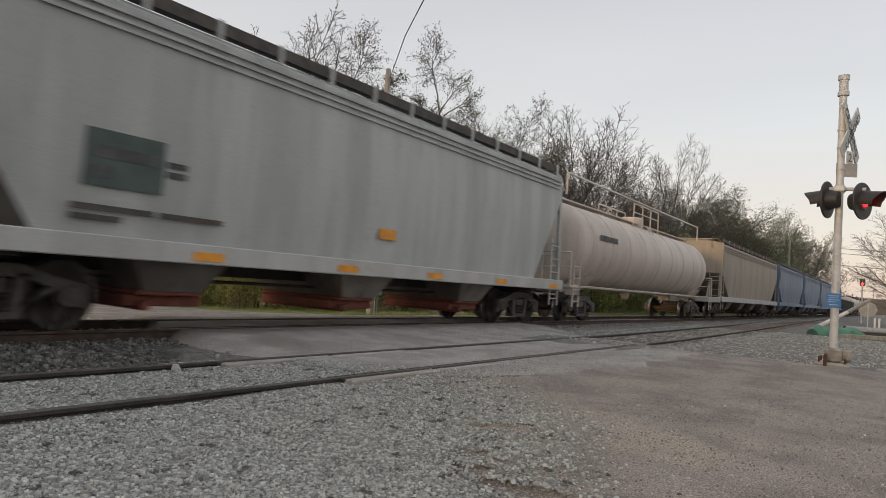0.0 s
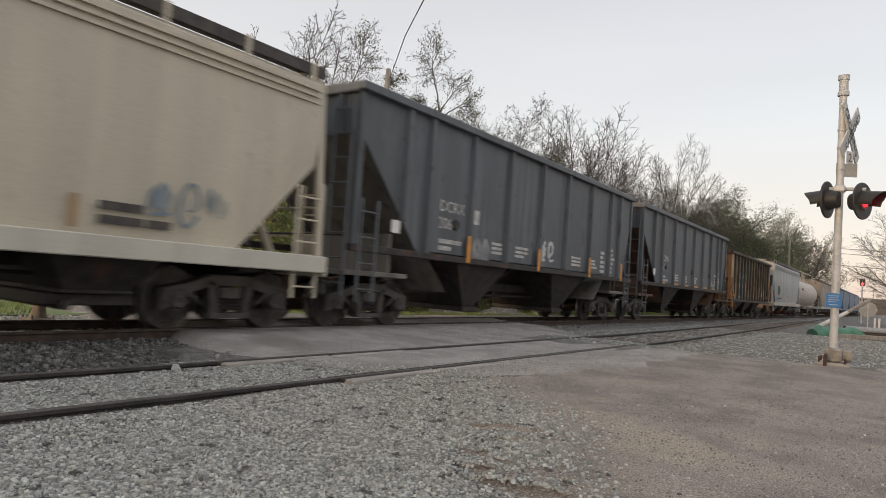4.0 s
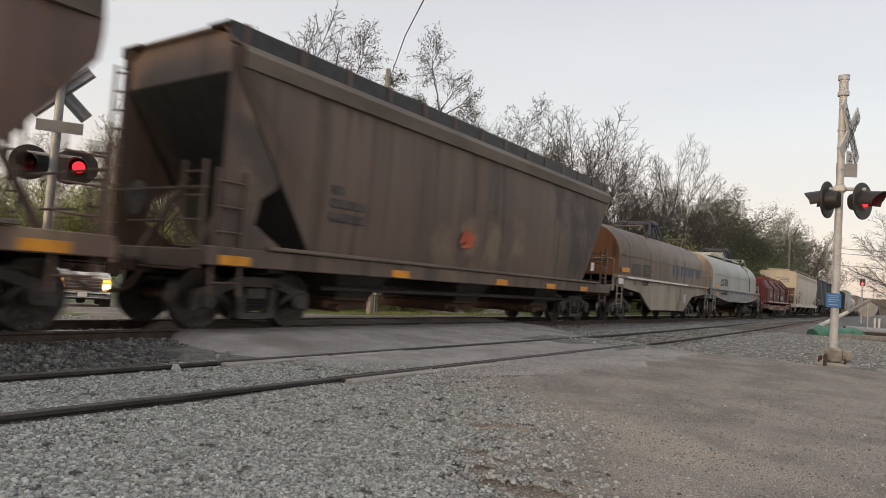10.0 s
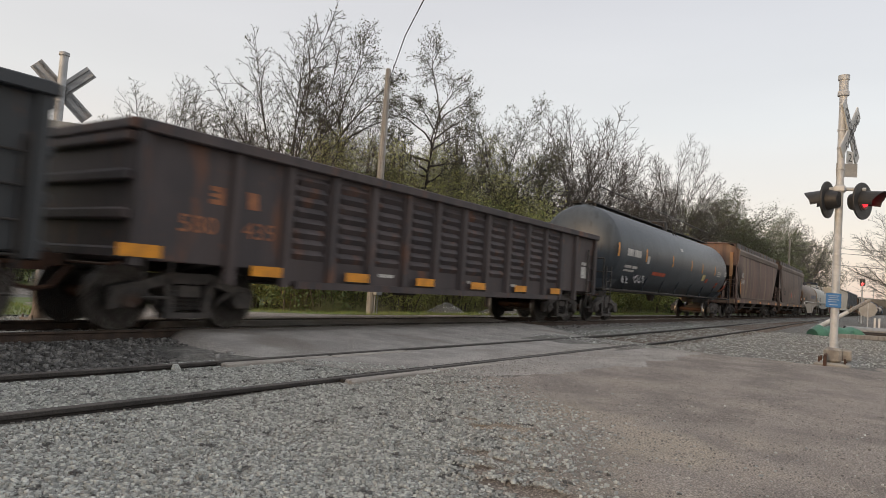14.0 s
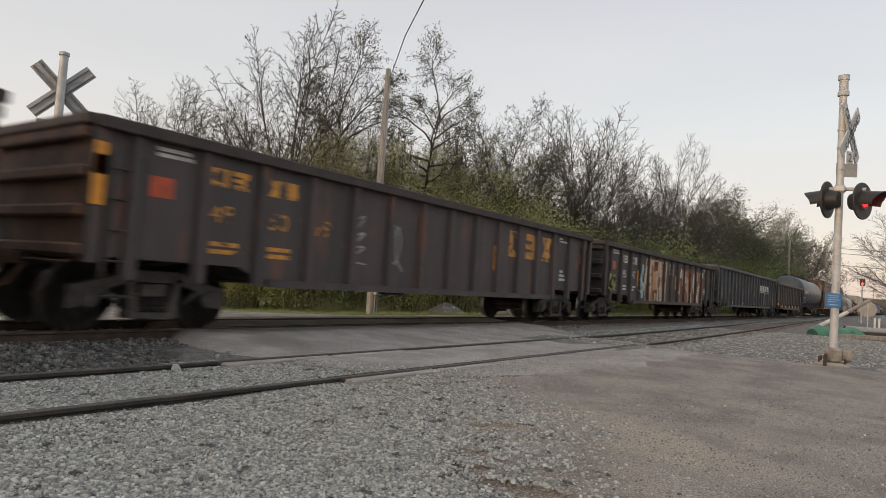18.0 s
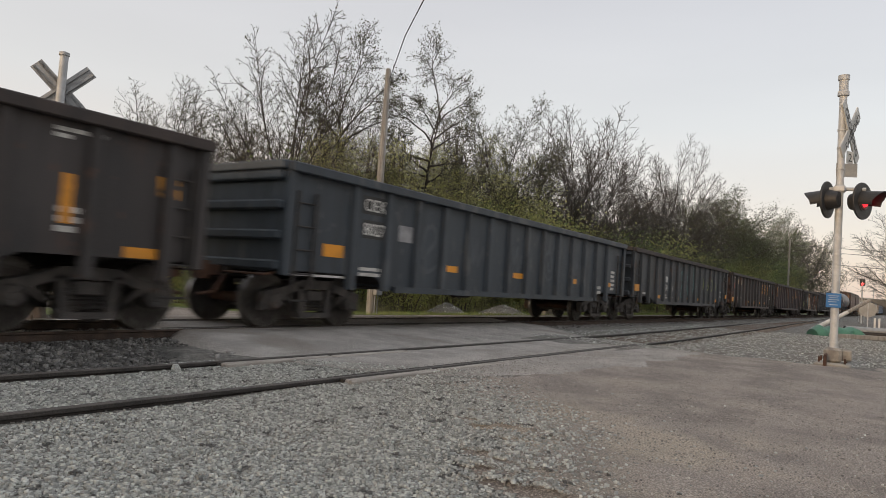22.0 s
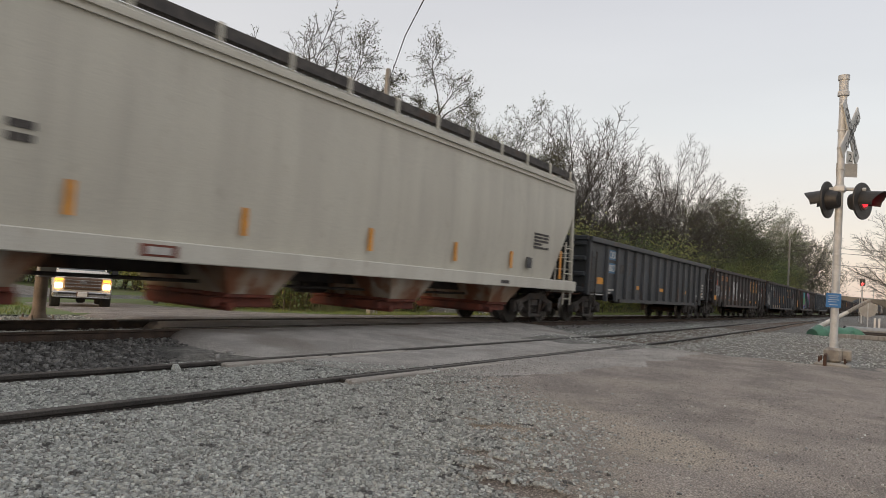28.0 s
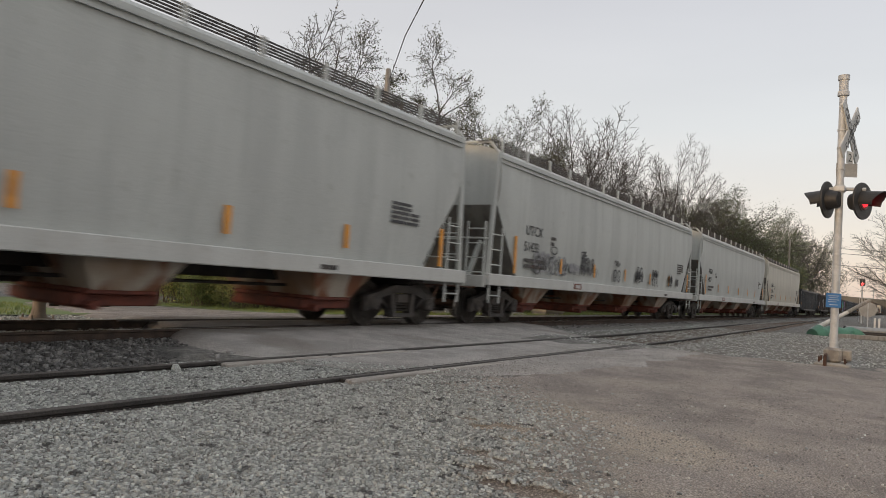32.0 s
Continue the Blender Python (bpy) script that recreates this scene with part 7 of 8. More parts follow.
# nearer signal, seen from behind its flashers
m0 = pose(14.55, 1.04, -0.08)
mast = thing("crossing_signal", "galvanised crossing signal mast with crossbuck, bell and black flashers", "crossing signal", m=m0)
s = Shape()
s.smooth = True
s.lathe_z([(0.28, 0.07), (5.19, 0.065), (5.2, 0.03)], 0, 0, 20)
part("mast", s, M_GALV, mast)
part("footing", Shape().block(-0.3, 0.3, -0.3, 0.3, -0.25, 0.06, 0.03), M_CONCRETE, mast)
part("base_casting", Shape().block(-0.15, 0.15, -0.15, 0.15, 0.05, 0.34, 0.05).block(-0.02, 0.2, -0.3, -0.12, 0.1, 0.32, 0.03), mat("dirty_grey_casting", (0.36, 0.34, 0.30), (0.22, 0.20, 0.18), 6, 0.75, 0.4), mast)
for a in range(4):
    part("anchor_bolt", Shape().tube((0.21 * (-1) ** a, 0.21 * (-1) ** (a // 2), 0.05), (0.21 * (-1) ** a, 0.21 * (-1) ** (a // 2), 0.16), 0.018), M_AXLE, mast)
part("conduit", Shape().path([(-0.35, 0.1, 0.0), (-0.35, 0.1, 0.18), (-0.2, 0.1, 0.2)], 0.03), M_AXLE, mast)
for z in (0.42, 1.9, 2.1, 3.42, 3.74, 4.15, 4.5):
    q = Shape()
    q.smooth = True
    q.lathe_z([(z, 0.066), (z, 0.078), (z + 0.035, 0.078), (z + 0.035, 0.066)], 0, 0, 16)
    part("clamp", q, M_GALV, mast)
bell(mast, 0, 0, 5.17)
FACE = -12.0                          # towards the traffic on the lane
crossbuck(mast, pose(0.12, -0.13, 4.5, 0, 0, FACE) @ Matrix.Scale(1.14, 4), M_SIGN_WHITE, ("RAILROAD", "CROSSING"))
part("track_count_sign", Shape().block(-0.19, 0.19, -0.006, 0.006, -0.13, 0.13, 0.004), M_SIGN_BACK, mast, "small rectangular sign below the crossbuck", pose(0.04, -0.1, 3.74, 0, 0, -62))
nb = part("number_sign", Shape().block(-0.1, 0.1, -0.006, 0.006, -0.12, 0.12, 0.004), M_SIGN_WHITE, mast, m=pose(0.12, -0.14, 4.0, 0, 0, -30))
part("lettering", font_mesh("2", 0.22, M_BLACK, 0.001), None, nb, m=pose(-0.06, -0.01, -0.08, 90))
part("cross_arm", Shape().path([(-0.1, 0.3, 3.37), (0.1, -0.42, 3.37)], 0.035).block(-0.1, 0.1, -0.1, 0.1, 3.31, 3.43, 0.02), M_GALV, mast)
for (x, y, turn, lit) in ((0.1, -0.42, -23, True), (-0.1, 0.24, 166, False)):
    flash_head(mast, pose(x, y, 3.15, 0, 0, turn) @ Matrix.Scale(1.17, 4), lit)
bs = part("emergency_sign", Shape().block(-0.125, 0.125, -0.005, 0.005, -0.135, 0.135, 0.004), M_SIGN_BLUE, mast, "small blue notice plate", pose(-0.085, 0.02, 1.23, 0, 0, -82))
part("stencil", Shape().box(-0.09, 0.09, -0.008, -0.006, 0.08, 0.095).box(-0.07, 0.07, -0.008, -0.006, 0.045, 0.058).box(-0.09, 0.09, -0.008, -0.006, 0.005, 0.02).box(-0.09, 0.05, -0.008, -0.006, -0.035, -0.02).box(-0.07, 0.07, -0.008, -0.006, -0.09, -0.075), mat("pale_blue_print", (0.30, 0.42, 0.58), None, 4, 0.6), bs)

# farther signal across the track
m1 = pose(5.32, 12.13, -0.17)
mast2 = thing("crossing_signal", "grey crossing signal mast with crossbuck back and lit red flasher", "crossing signal", m=m1)
s = Shape()
s.smooth = True
s.lathe_z([(0.3, 0.075), (4.62, 0.068), (4.63, 0.085), (4.68, 0.085), (4.7, 0.03)], 0, 0, 20)
part("mast", s, M_GALV, mast2)
M_BASE = mat("weathered_brown_base", (0.26, 0.22, 0.18), (0.17, 0.14, 0.115), 5, 0.8, 0.3)
part("base_plate", Shape().block(-0.21, 0.21, -0.21, 0.21, 0.0, 0.045, 0.01), M_BASE, mast2)
part("base_casting", Shape().lathe_z([(0.04, 0.15), (0.1, 0.12), (0.16, 0.105), (0.85, 0.1), (0.9, 0.07)], 0, 0, 18), M_BASE, mast2, "weathered brown base casting")
for a in range(4):
    part("anchor_bolt", Shape().tube((0.17 * (-1) ** a, 0.17 * (-1) ** (a // 2), 0.04), (0.17 * (-1) ** a, 0.17 * (-1) ** (a // 2), 0.1), 0.018), M_BASE, mast2)
crossbuck(mast2, pose(0.06, 0.10, 4.02, 0, 0, -33), mat("dull_aluminium_back", (0.40, 0.41, 0.42), (0.31, 0.318, 0.325), 4, 0.55, 0.1, metal=0.2), ("", ""), True)
part("track_count_sign", Shape().block(-0.36, 0.36, -0.006, 0.006, -0.1, 0.1, 0.004), M_SIGN_BACK, mast2, "grey sign plate seen from behind", pose(0.0, -0.09, 3.36, 0, 0, -33))
part("cross_arm", Shape().path([(-0.35, 0.22, 2.86), (0.35, -0.24, 2.86)], 0.035), M_GALV, mast2)
flash_head(mast2, pose(0.30, -0.26, 2.70, 0, 0, -33), True)
flash_head(mast2, pose(-0.33, 0.16, 2.70, 0, 0, -33), False)
flash_head(mast2, pose(0.30, 0.05, 2.70, 0, 0, 147), False)
part("relay_box", Shape().block(-0.14, 0.14, -0.2, -0.08, 0.75, 1.05), M_SIGN_BACK, mast2)

# ---- utility pole and wires ----
M_POLE = mat("weathered_pole_wood", (0.34, 0.325, 0.30), (0.23, 0.215, 0.195), 6, 0.85, 0.5, stretch=(4, 4, 0.3))
pole = thing("utility_pole", "weathered grey wooden utility pole with a meter box", "utility pole", m=pose(18.2, 15.85, -0.42))
s = Shape()
s.smooth = True
s.lathe_z([(0, 0.16), (2, 0.155), (9.1, 0.10), (9.15, 0.07)], 0, 0, 16)
part("pole", s, M_POLE, pole)
part("insulator", Shape().lathe_z([(8.7, 0.02), (8.75, 0.06), (8.85, 0.06), (8.9, 0.03)], 0.16, -0.1, 10), M_SIGN_BACK, pole)
part("meter_box", Shape().block(-0.12, 0.22, -0.34, -0.16, 0.75, 1.25, 0.02), M_SIGN_BACK, pole, "grey steel meter box")
q = Shape()
q.smooth = True
q.lathe_y([(-0.36, 0.02), (-0.35, 0.09), (-0.2, 0.1)], 0.05, 1.42, 16)
part("meter", q, M_SIGN_BACK, pole)
for dx in (-0.02, 0.12):
    part("conduit", Shape().tube((dx, -0.2, 0), (dx, -0.2, 0.8), 0.025), M_SIGN_BACK, pole)
wire = thing("overhead_wire", "thin black overhead service wire", "wire", m=pose(18.2, 15.85, 8.3))
part("cable", Shape().path([(0, -0.1, 0.05), (-2.68, -2.91, 0.26), (-4.74, -5.18, 0.15), (-7.58, -8.06, -0.42), (-10.8, -11.25, -1.16)], 0.016), M_STEEL_DARK, wire)
far_wires = thing("far_power_line", "far power line wires between poles", "power line", m=pose(110, -6, 0))
for k, z in enumerate((9.6, 8.9, 7.2)):
    part("cable", Shape().path([(0, 20, z + 0.6), (0, 8, z - 0.1), (0, -6, z - 0.2), (0, -30, z + 0.8)], 0.03), M_STEEL_DARK, far_wires)
for y in (20, -30):
    part("pole", Shape().tube((0, y, -1), (0, y, 11), 0.16, 10, 0.11), M_POLE, far_wires)

# ---- trackside cabinet, gravel heaps, far signal, scrap ----
cab = thing("signal_cabinet", "cream steel trackside signal cabinet with a flat roof", "cabinet", m=pose(31.1, 15.0, -0.3, 0, 0, -12))
M_CAB = mat("cream_cabinet_paint", (0.5, 0.45, 0.36), (0.42, 0.38, 0.31), 2, 0.55, 0.05)
part("body", Shape().block(-0.8, 0.8, -0.5, 0.5, 0.12, 1.25), M_CAB, cab)
part("roof", Shape().block(-0.88, 0.88, -0.58, 0.58, 1.25, 1.33), M_CAB, cab)
part("plinth", Shape().block(-0.75, 0.75, -0.45, 0.45, -0.3, 0.12), M_CONCRETE, cab)
for x in (-0.4, 0.4):
    part("door", Shape().block(x - 0.37, x + 0.37, -0.53, -0.5, 0.2, 1.2), M_CAB, cab)
    part("handle", Shape().block(x + 0.2, x + 0.26, -0.56, -0.53, 0.65, 0.8), M_STEEL_DARK, cab)


def heap(x, y, z, w, hgt, seed):
    rng, s = random.Random(seed), Shape()
    rings = []
    for k in range(7):
        t = k / 6
        rr = w * (1 - t) ** 0.8
        rings.append([(rr * math.cos(a) * rng.uniform(0.92, 1.08) * 1.25, rr * math.sin(a) * rng.uniform(0.92, 1.08), hgt * t + rng.uniform(-0.03, 0.03)) for a in [2 * math.pi * i / 20 for i in range(20)]])
    s.loft(rings)
    ob = part("gravel_heap", s, M_GRAVEL, m=pose(x, y, z))
    tagged(ob, "heap of pale crushed stone beside the track", "gravel heap", "gravel heaps")

    def cone(r, n):
        a, d = r.uniform(0, 2 * np.pi, n), np.sqrt(r.random(n))
        return np.stack([d * w * 1.2 * np.cos(a), d * w * np.sin(a), hgt * (1 - d ** 1.15) - 0.02], 1)
    st = stones("heap_stones", 900, cone, (0.02, 0.05), M_STONE, "", seed)
    st.name, st.parent = "stones", ob
    for key in ("label", "category"):
        if key in st:
            del st[key]


heap(24.9, 17.1, -0.5, 0.95, 0.55, 1)
heap(28.1, 15.9, -0.42, 1.2, 0.5, 2)

sig = thing("railway_signal", "tall trackside railway signal showing red", "railway signal", m=pose(71.4, 3.0, 0))
part("mast", Shape().tube((0, 0, -0.2), (0, 0, 4.0), 0.07, 10), M_GALV, sig)
part("backplate", Shape().block(-0.06, 0.06, -0.21, 0.21, 3.32, 3.98, 0.05), M_BLACK, sig)
s = Shape()
s.smooth = True
s.lathe_x([(-0.16, 0.02), (-0.15, 0.1), (-0.06, 0.12)], 0, 3.5, 16)
part("lens", s, mat("signal_red", (0.6, 0.02, 0.02), None, 3, 0.3, 0, emit=((1.0, 0.04, 0.04), 4.0)), sig, "glowing red lens")
part("platform", Shape().box(-0.4, 0.4, -0.9, 0.1, 2.2, 2.26).path([(-0.4, -0.9, 2.2), (-0.4, -0.9, 3.1), (0.4, -0.9, 3.1), (0.4, -0.9, 2.2)], 0.03), M_GALV, sig)
part("ladder", Shape().path([(0.3, -0.2, 0), (0.3, -0.2, 2.2)], 0.025).path([(0.3, 0.2, 0), (0.3, 0.2, 2.2)], 0.025), M_GALV, sig)

stop = thing("sign_post", "grey back of an eight-sided sign on a steel post", "sign", m=pose(46.2, 1.62, -0.1))
part("post", Shape().tube((0, 0, 0), (0, 0, 1.6), 0.035, 8), M_GALV, stop)
s = Shape()
s.lathe_x([(-0.01, 0.05), (-0.01, 0.48), (0.01, 0.48), (0.01, 0.05)], 0, 1.22, 8)
part("plate", s, M_SIGN_BACK, stop, "grey eight-sided plate seen from behind")
M_TARP = mat("green_tarpaulin", (0.06, 0.19, 0.12), (0.045, 0.13, 0.09), 2, 0.5, 0.2)
tarp = thing("covered_pile", "low pile under a faded green tarpaulin", "pile", m=pose(31.0, 2.1, -0.12, 0, 0, -62))
rng = random.Random(7)
s = Shape()
s.smooth = True
s.loft([[(-0.95 + 1.9 * i / 8, 0.75 * math.cos(a) * (0.75 + 0.25 * math.sin(3 * i)), (0.42 + 0.05 * math.sin(2.3 * i)) * max(0, math.sin(a)) * (0.6 if i in (0, 8) else 1)) for a in [math.pi * k / 8 for k in range(9)]] for i in range(9)])
part("tarpaulin", s, M_TARP, tarp)
for k in range(4):
    bm_ = thing("scrap_beam", "weathered timber beam lying on the ground", "beam", "scrap beams", m=pose(30.5 + 1.4 * k, 0.85 - 0.05 * k, -0.04 + 0.03 * k, 0, -1, -62 - 9 * k))
    part("beam", Shape().block(-1.6, 1.9, -0.1, 0.1, -0.05, 0.12), (M_POLE, M_TIE, M_STEEL_DARK, M_POLE)[k], bm_)
barrier = thing("leaning_pole", "weathered white pole with a brown end leaning on scrap", "pole", m=pose(32.15, 3.1, 0.0))
part("pole", Shape().tube((0.0, 0.0, 0.06), (0.81, -1.22, 0.91), 0.09, 10, 0.08), M_SIGN_WHITE, barrier)
part("pole_end", Shape().tube((0.81, -1.22, 0.91), (1.3, -1.99, 1.5), 0.082, 10, 0.07), M_POLE, barrier, "brown weathered end")
for k in range(2):
    bol = thing("marker_post", "short white marker post", "post", "marker posts", m=pose(45.6, 1.25 - 0.22 * k, -0.1))
    part("post", Shape().block(-0.05, 0.05, -0.05, 0.05, 0, 0.75), M_WHITE, bol)

pipe = thing("drain_pipe", "long pale grey pipe lying on the ground", "pipe", m=pose(37.0, 1.35, -0.1, 0, 0, -66))
q = Shape()
q.smooth = True
q.lathe_x([(-0.9, 0.17), (-0.88, 0.2), (4.2, 0.2), (4.22, 0.17)], 0, 0.16, 18)
part("barrel", q, M_SIGN_BACK, pipe)
# a solid black disc closes the barrel and stands for the shade inside
part("open_end", Shape().lathe_x([(-0.93, 0.02), (-0.92, 0.19), (-0.89, 0.19)], 0, 0.16, 18), M_BLACK, pipe, "black disc as the shaded inside of the pipe")

# ---- waiting pickup truck ----
M_TRUCK = mat("white_truck_paint", (0.74, 0.70, 0.64), (0.66, 0.62, 0.56), 2, 0.35, 0.02)
M_GLASS = mat("dark_windscreen", (0.05, 0.06, 0.065), None, 3, 0.08, 0)
M_HEADLIGHT = mat("lit_headlight", (1.0, 0.8, 0.5), None, 3, 0.2, 0, emit=((1.0, 0.58, 0.2), 9.0))
M_INDICATOR = mat("amber_marker", (0.9, 0.4, 0.05), None, 3, 0.2, 0, emit=((1.0, 0.38, 0.03), 2.2))
M_CHROME = mat("bumper_chrome", (0.5, 0.5, 0.5), None, 3, 0.25, 0, metal=0.9)
M_GRILLE = mat("dark_grille", (0.16, 0.10, 0.065), (0.11, 0.07, 0.05), 3, 0.5, 0.05)
truck = thing("pickup_truck", "white pickup truck with lit headlights waiting on the road", "pickup truck", m=pose(12.8, 25.75, -0.9, 0, 0, -24))
truck.scale = (0.92, 1.0, 1.04)
# nose towards -Y
s = Shape()
s.loft([[(x, -2.7, z) for x, z in ((-0.93, 0.55), (0.93, 0.55), (0.97, 0.95), (0.92, 1.12), (-0.92, 1.12), (-0.97, 0.95))],
        [(x, -2.55, z) for x, z in ((-0.98, 0.5), (0.98, 0.5), (1.0, 0.95), (0.95, 1.2), (-0.95, 1.2), (-1.0, 0.95))],
        [(x, -1.2, z) for x, z in ((-1.0, 0.5), (1.0, 0.5), (1.01, 1.0), (0.93, 1.3), (-0.93, 1.3), (-1.01, 1.0))],
        [(x, 3.1, z) for x, z in ((-1.0, 0.5), (1.0, 0.5), (1.01, 1.0), (0.97, 1.35), (-0.97, 1.35), (-1.01, 1.0))]])
body = part("body", s, M_TRUCK, truck)
s = Shape()
s.loft([[(x, -1.25, 1.28) for x in (-0.9, 0.9)] + [(x, 0.9, 1.28) for x in (0.92, -0.92)], [(x, -0.55, 1.71) for x in (-0.72, 0.72)] + [(x, 0.7, 1.71) for x in (0.74, -0.74)], [(x, -0.45, 1.76) for x in (-0.66, 0.66)] + [(x, 0.6, 1.76) for x in (0.68, -0.68)]])
part("cab", s, M_TRUCK, truck)
part("windscreen", Shape().add([(-0.82, -1.24, 1.33), (0.82, -1.24, 1.33), (0.68, -0.62, 1.67), (-0.68, -0.62, 1.67)], [(0, 1, 2, 3)]), M_GLASS, truck, "dark windscreen")
part("bonnet", Shape().loft([[(x, -2.6, z) for x, z in ((-0.9, 1.15), (0.9, 1.15), (0.84, 1.235), (-0.84, 1.235))], [(x, -1.9, z) for x, z in ((-0.92, 1.2), (0.92, 1.2), (0.8, 1.31), (-0.8, 1.31))], [(x, -1.22, z) for x, z in ((-0.9, 1.25), (0.9, 1.25), (0.8, 1.345), (-0.8, 1.345))]]), M_TRUCK, truck)
for k in range(5):
    part("roof_light", Shape().block(-0.5 + 0.25 * k - 0.04, -0.5 + 0.25 * k + 0.04, -0.46, -0.38, 1.75, 1.79, 0.01), M_INDICATOR, truck, "amber roof light")
for k in (-1, 1):
    part("bumper_bar", Shape().block(k * 0.47 - 0.46, k * 0.47 + 0.46, -2.93, -2.88, 0.46, 0.5, 0.015), M_CHROME, truck)
    part("roof_pillar", Shape().bar((k * 0.86, -1.26, 1.3), (k * 0.71, -0.6, 1.7), 0.06, 0.06), M_TRUCK, truck)
part("licence_frame", Shape().block(-0.2, 0.2, -2.915, -2.905, 0.47, 0.67, 0.004), M_GRILLE, truck)
part("badge", Shape().block(-0.12, 0.12, -2.82, -2.79, 0.93, 1.0, 0.02), M_CHROME, truck, "plain oval badge")
part("grille", Shape().block(-0.64, 0.64, -2.78, -2.66, 0.72, 1.13, 0.05), M_GRILLE, truck)
for i in range(3):
    part("grille_bar", Shape().block(-0.6, 0.6, -2.8, -2.77, 0.80 + 0.11 * i, 0.84 + 0.1 * i, 0.005), M_CHROME, truck)
part("bumper", Shape().block(-0.98, 0.98, -2.9, -2.6, 0.46, 0.66, 0.04), M_CHROME, truck)
for k in (-1, 1):
    # no holes are cut: black blocks paint the shade of the bumper's openings
    part("bumper_opening", Shape().block(k * 0.5 - 0.3, k * 0.5 + 0.3, -2.905, -2.89, 0.57, 0.63, 0.01), M_BLACK, truck)
part("axle_housing", Shape().block(-0.16, 0.16, -1.95, -1.6, 0.24, 0.5, 0.06).tube((-0.75, -1.75, 0.41), (0.75, -1.75, 0.41), 0.05, 8), M_BLACK, truck)
part("number_plate", Shape().block(-0.16, 0.16, -2.93, -2.9, 0.5, 0.66, 0.01), M_WHITE, truck).data.materials[0] = M_WHITE
for k in (-1, 1):
    part("headlight", Shape().block(k * 0.8 - 0.13, k * 0.8 + 0.13, -2.75, -2.66, 0.76, 0.93, 0.03), M_HEADLIGHT, truck, "lit warm headlight")
    part("marker_light", Shape().block(k * 0.8 - 0.14, k * 0.8 + 0.14, -2.74, -2.66, 1.0, 1.08, 0.02), M_INDICATOR, truck)
    mir = part("mirror", Shape().block(k * 1.2 - 0.12, k * 1.2 + 0.12, -0.97, -0.85, 1.2, 1.5, 0.03).bar((k * 0.9, -0.9, 1.35), (k * 1.15, -0.9, 1.4), 0.05, 0.05), M_BLACK, truck)
    for y in (-1.75, 1.75):
        s = Shape()
        s.smooth = True
        s.lathe_y([(-0.15, 0.22), (-0.17, 0.36), (-0.13, 0.41), (0.13, 0.41), (0.17, 0.36), (0.15, 0.22)], 0, 0, 22)
        w = part("wheel", s, M_TYRE, truck, m=pose(k * 0.86, y, 0.41, 0, 0, 90))
        q = Shape()
        q.smooth = True
        q.lathe_y([(-0.1, 0.02), (-0.11, 0.21), (0.11, 0.21), (0.1, 0.02)], 0, 0, 18)
        part("rim", q, M_CHROME, w)
# ---- trees, brush and grass ----
M_BARK = mat("grey_brown_bark", (0.075, 0.066, 0.056), (0.048, 0.042, 0.036), 6, 0.9, 0.5, stretch=(1, 1, 0.3))
# paler bark of the bare and broad trees: distance haze put into the colour
M_HAZY_BARK = mat("hazy_grey_bark", (0.105, 0.092, 0.08), (0.07, 0.061, 0.054), 6, 0.9, 0.5, stretch=(1, 1, 0.3))
M_TWIG = mat("pale_twig", (0.15, 0.125, 0.10), (0.10, 0.085, 0.07), 5, 0.9, 0.3)
M_BUD = mat("opening_bud", (0.145, 0.15, 0.085), (0.10, 0.10, 0.065), 3, 0.8, 0.1, per_object=0.2)
M_LEAF = mat("young_leaf", (0.48, 0.48, 0.175), (0.36, 0.37, 0.135), 2, 0.7, 0.1, per_object=0.25)
M_DEEP_LEAF = mat("grey_green_leaf", (0.175, 0.195, 0.11), (0.125, 0.14, 0.08), 2, 0.75, 0.1, per_object=0.2)


def thin(m, share=0.45):
    """Lets light pass through a leaf material."""
    n, l = m.node_tree.nodes, m.node_tree.links
    shader, blend, out = n["Principled BSDF"], n.new("ShaderNodeMixShader"), n["Material Output"]
    through_leaf = n.new("ShaderNodeBsdfTranslucent")
    l.new(shader.inputs["Base Color"].links[0].from_socket, through_leaf.inputs["Color"])
    blend.inputs[0].default_value = share
    l.new(shader.outputs[0], blend.inputs[1])
    l.new(through_leaf.outputs[0], blend.inputs[2])
    l.new(blend.outputs[0], out.inputs["Surface"])
    return m


M_HEDGE = mat("hedge_leaf", (0.21, 0.27, 0.11), (0.15, 0.195, 0.08), 2, 0.75, 0.1, per_object=0.2)
for leaf in (M_LEAF, M_DEEP_LEAF, M_HEDGE, M_BUD):
    thin(leaf)


def fast_mesh(name, verts, faces, mats, index=None):
    me = bpy.data.meshes.new(name)
    n = faces.shape[1]
    me.vertices.add(len(verts))
    me.vertices.foreach_set("co", np.asarray(verts, dtype=np.float32).ravel())
    me.loops.add(faces.size)
    me.loops.foreach_set("vertex_index", faces.ravel().astype(np.int32))
    me.polygons.add(len(faces))
    me.polygons.foreach_set("loop_start", np.arange(0, faces.size, n, dtype=np.int32))
    for m in mats:
        me.materials.append(m)
    if index is not None:
        me.polygons.foreach_set("material_index", index)
    me.update(calc_edges=True)
    return me


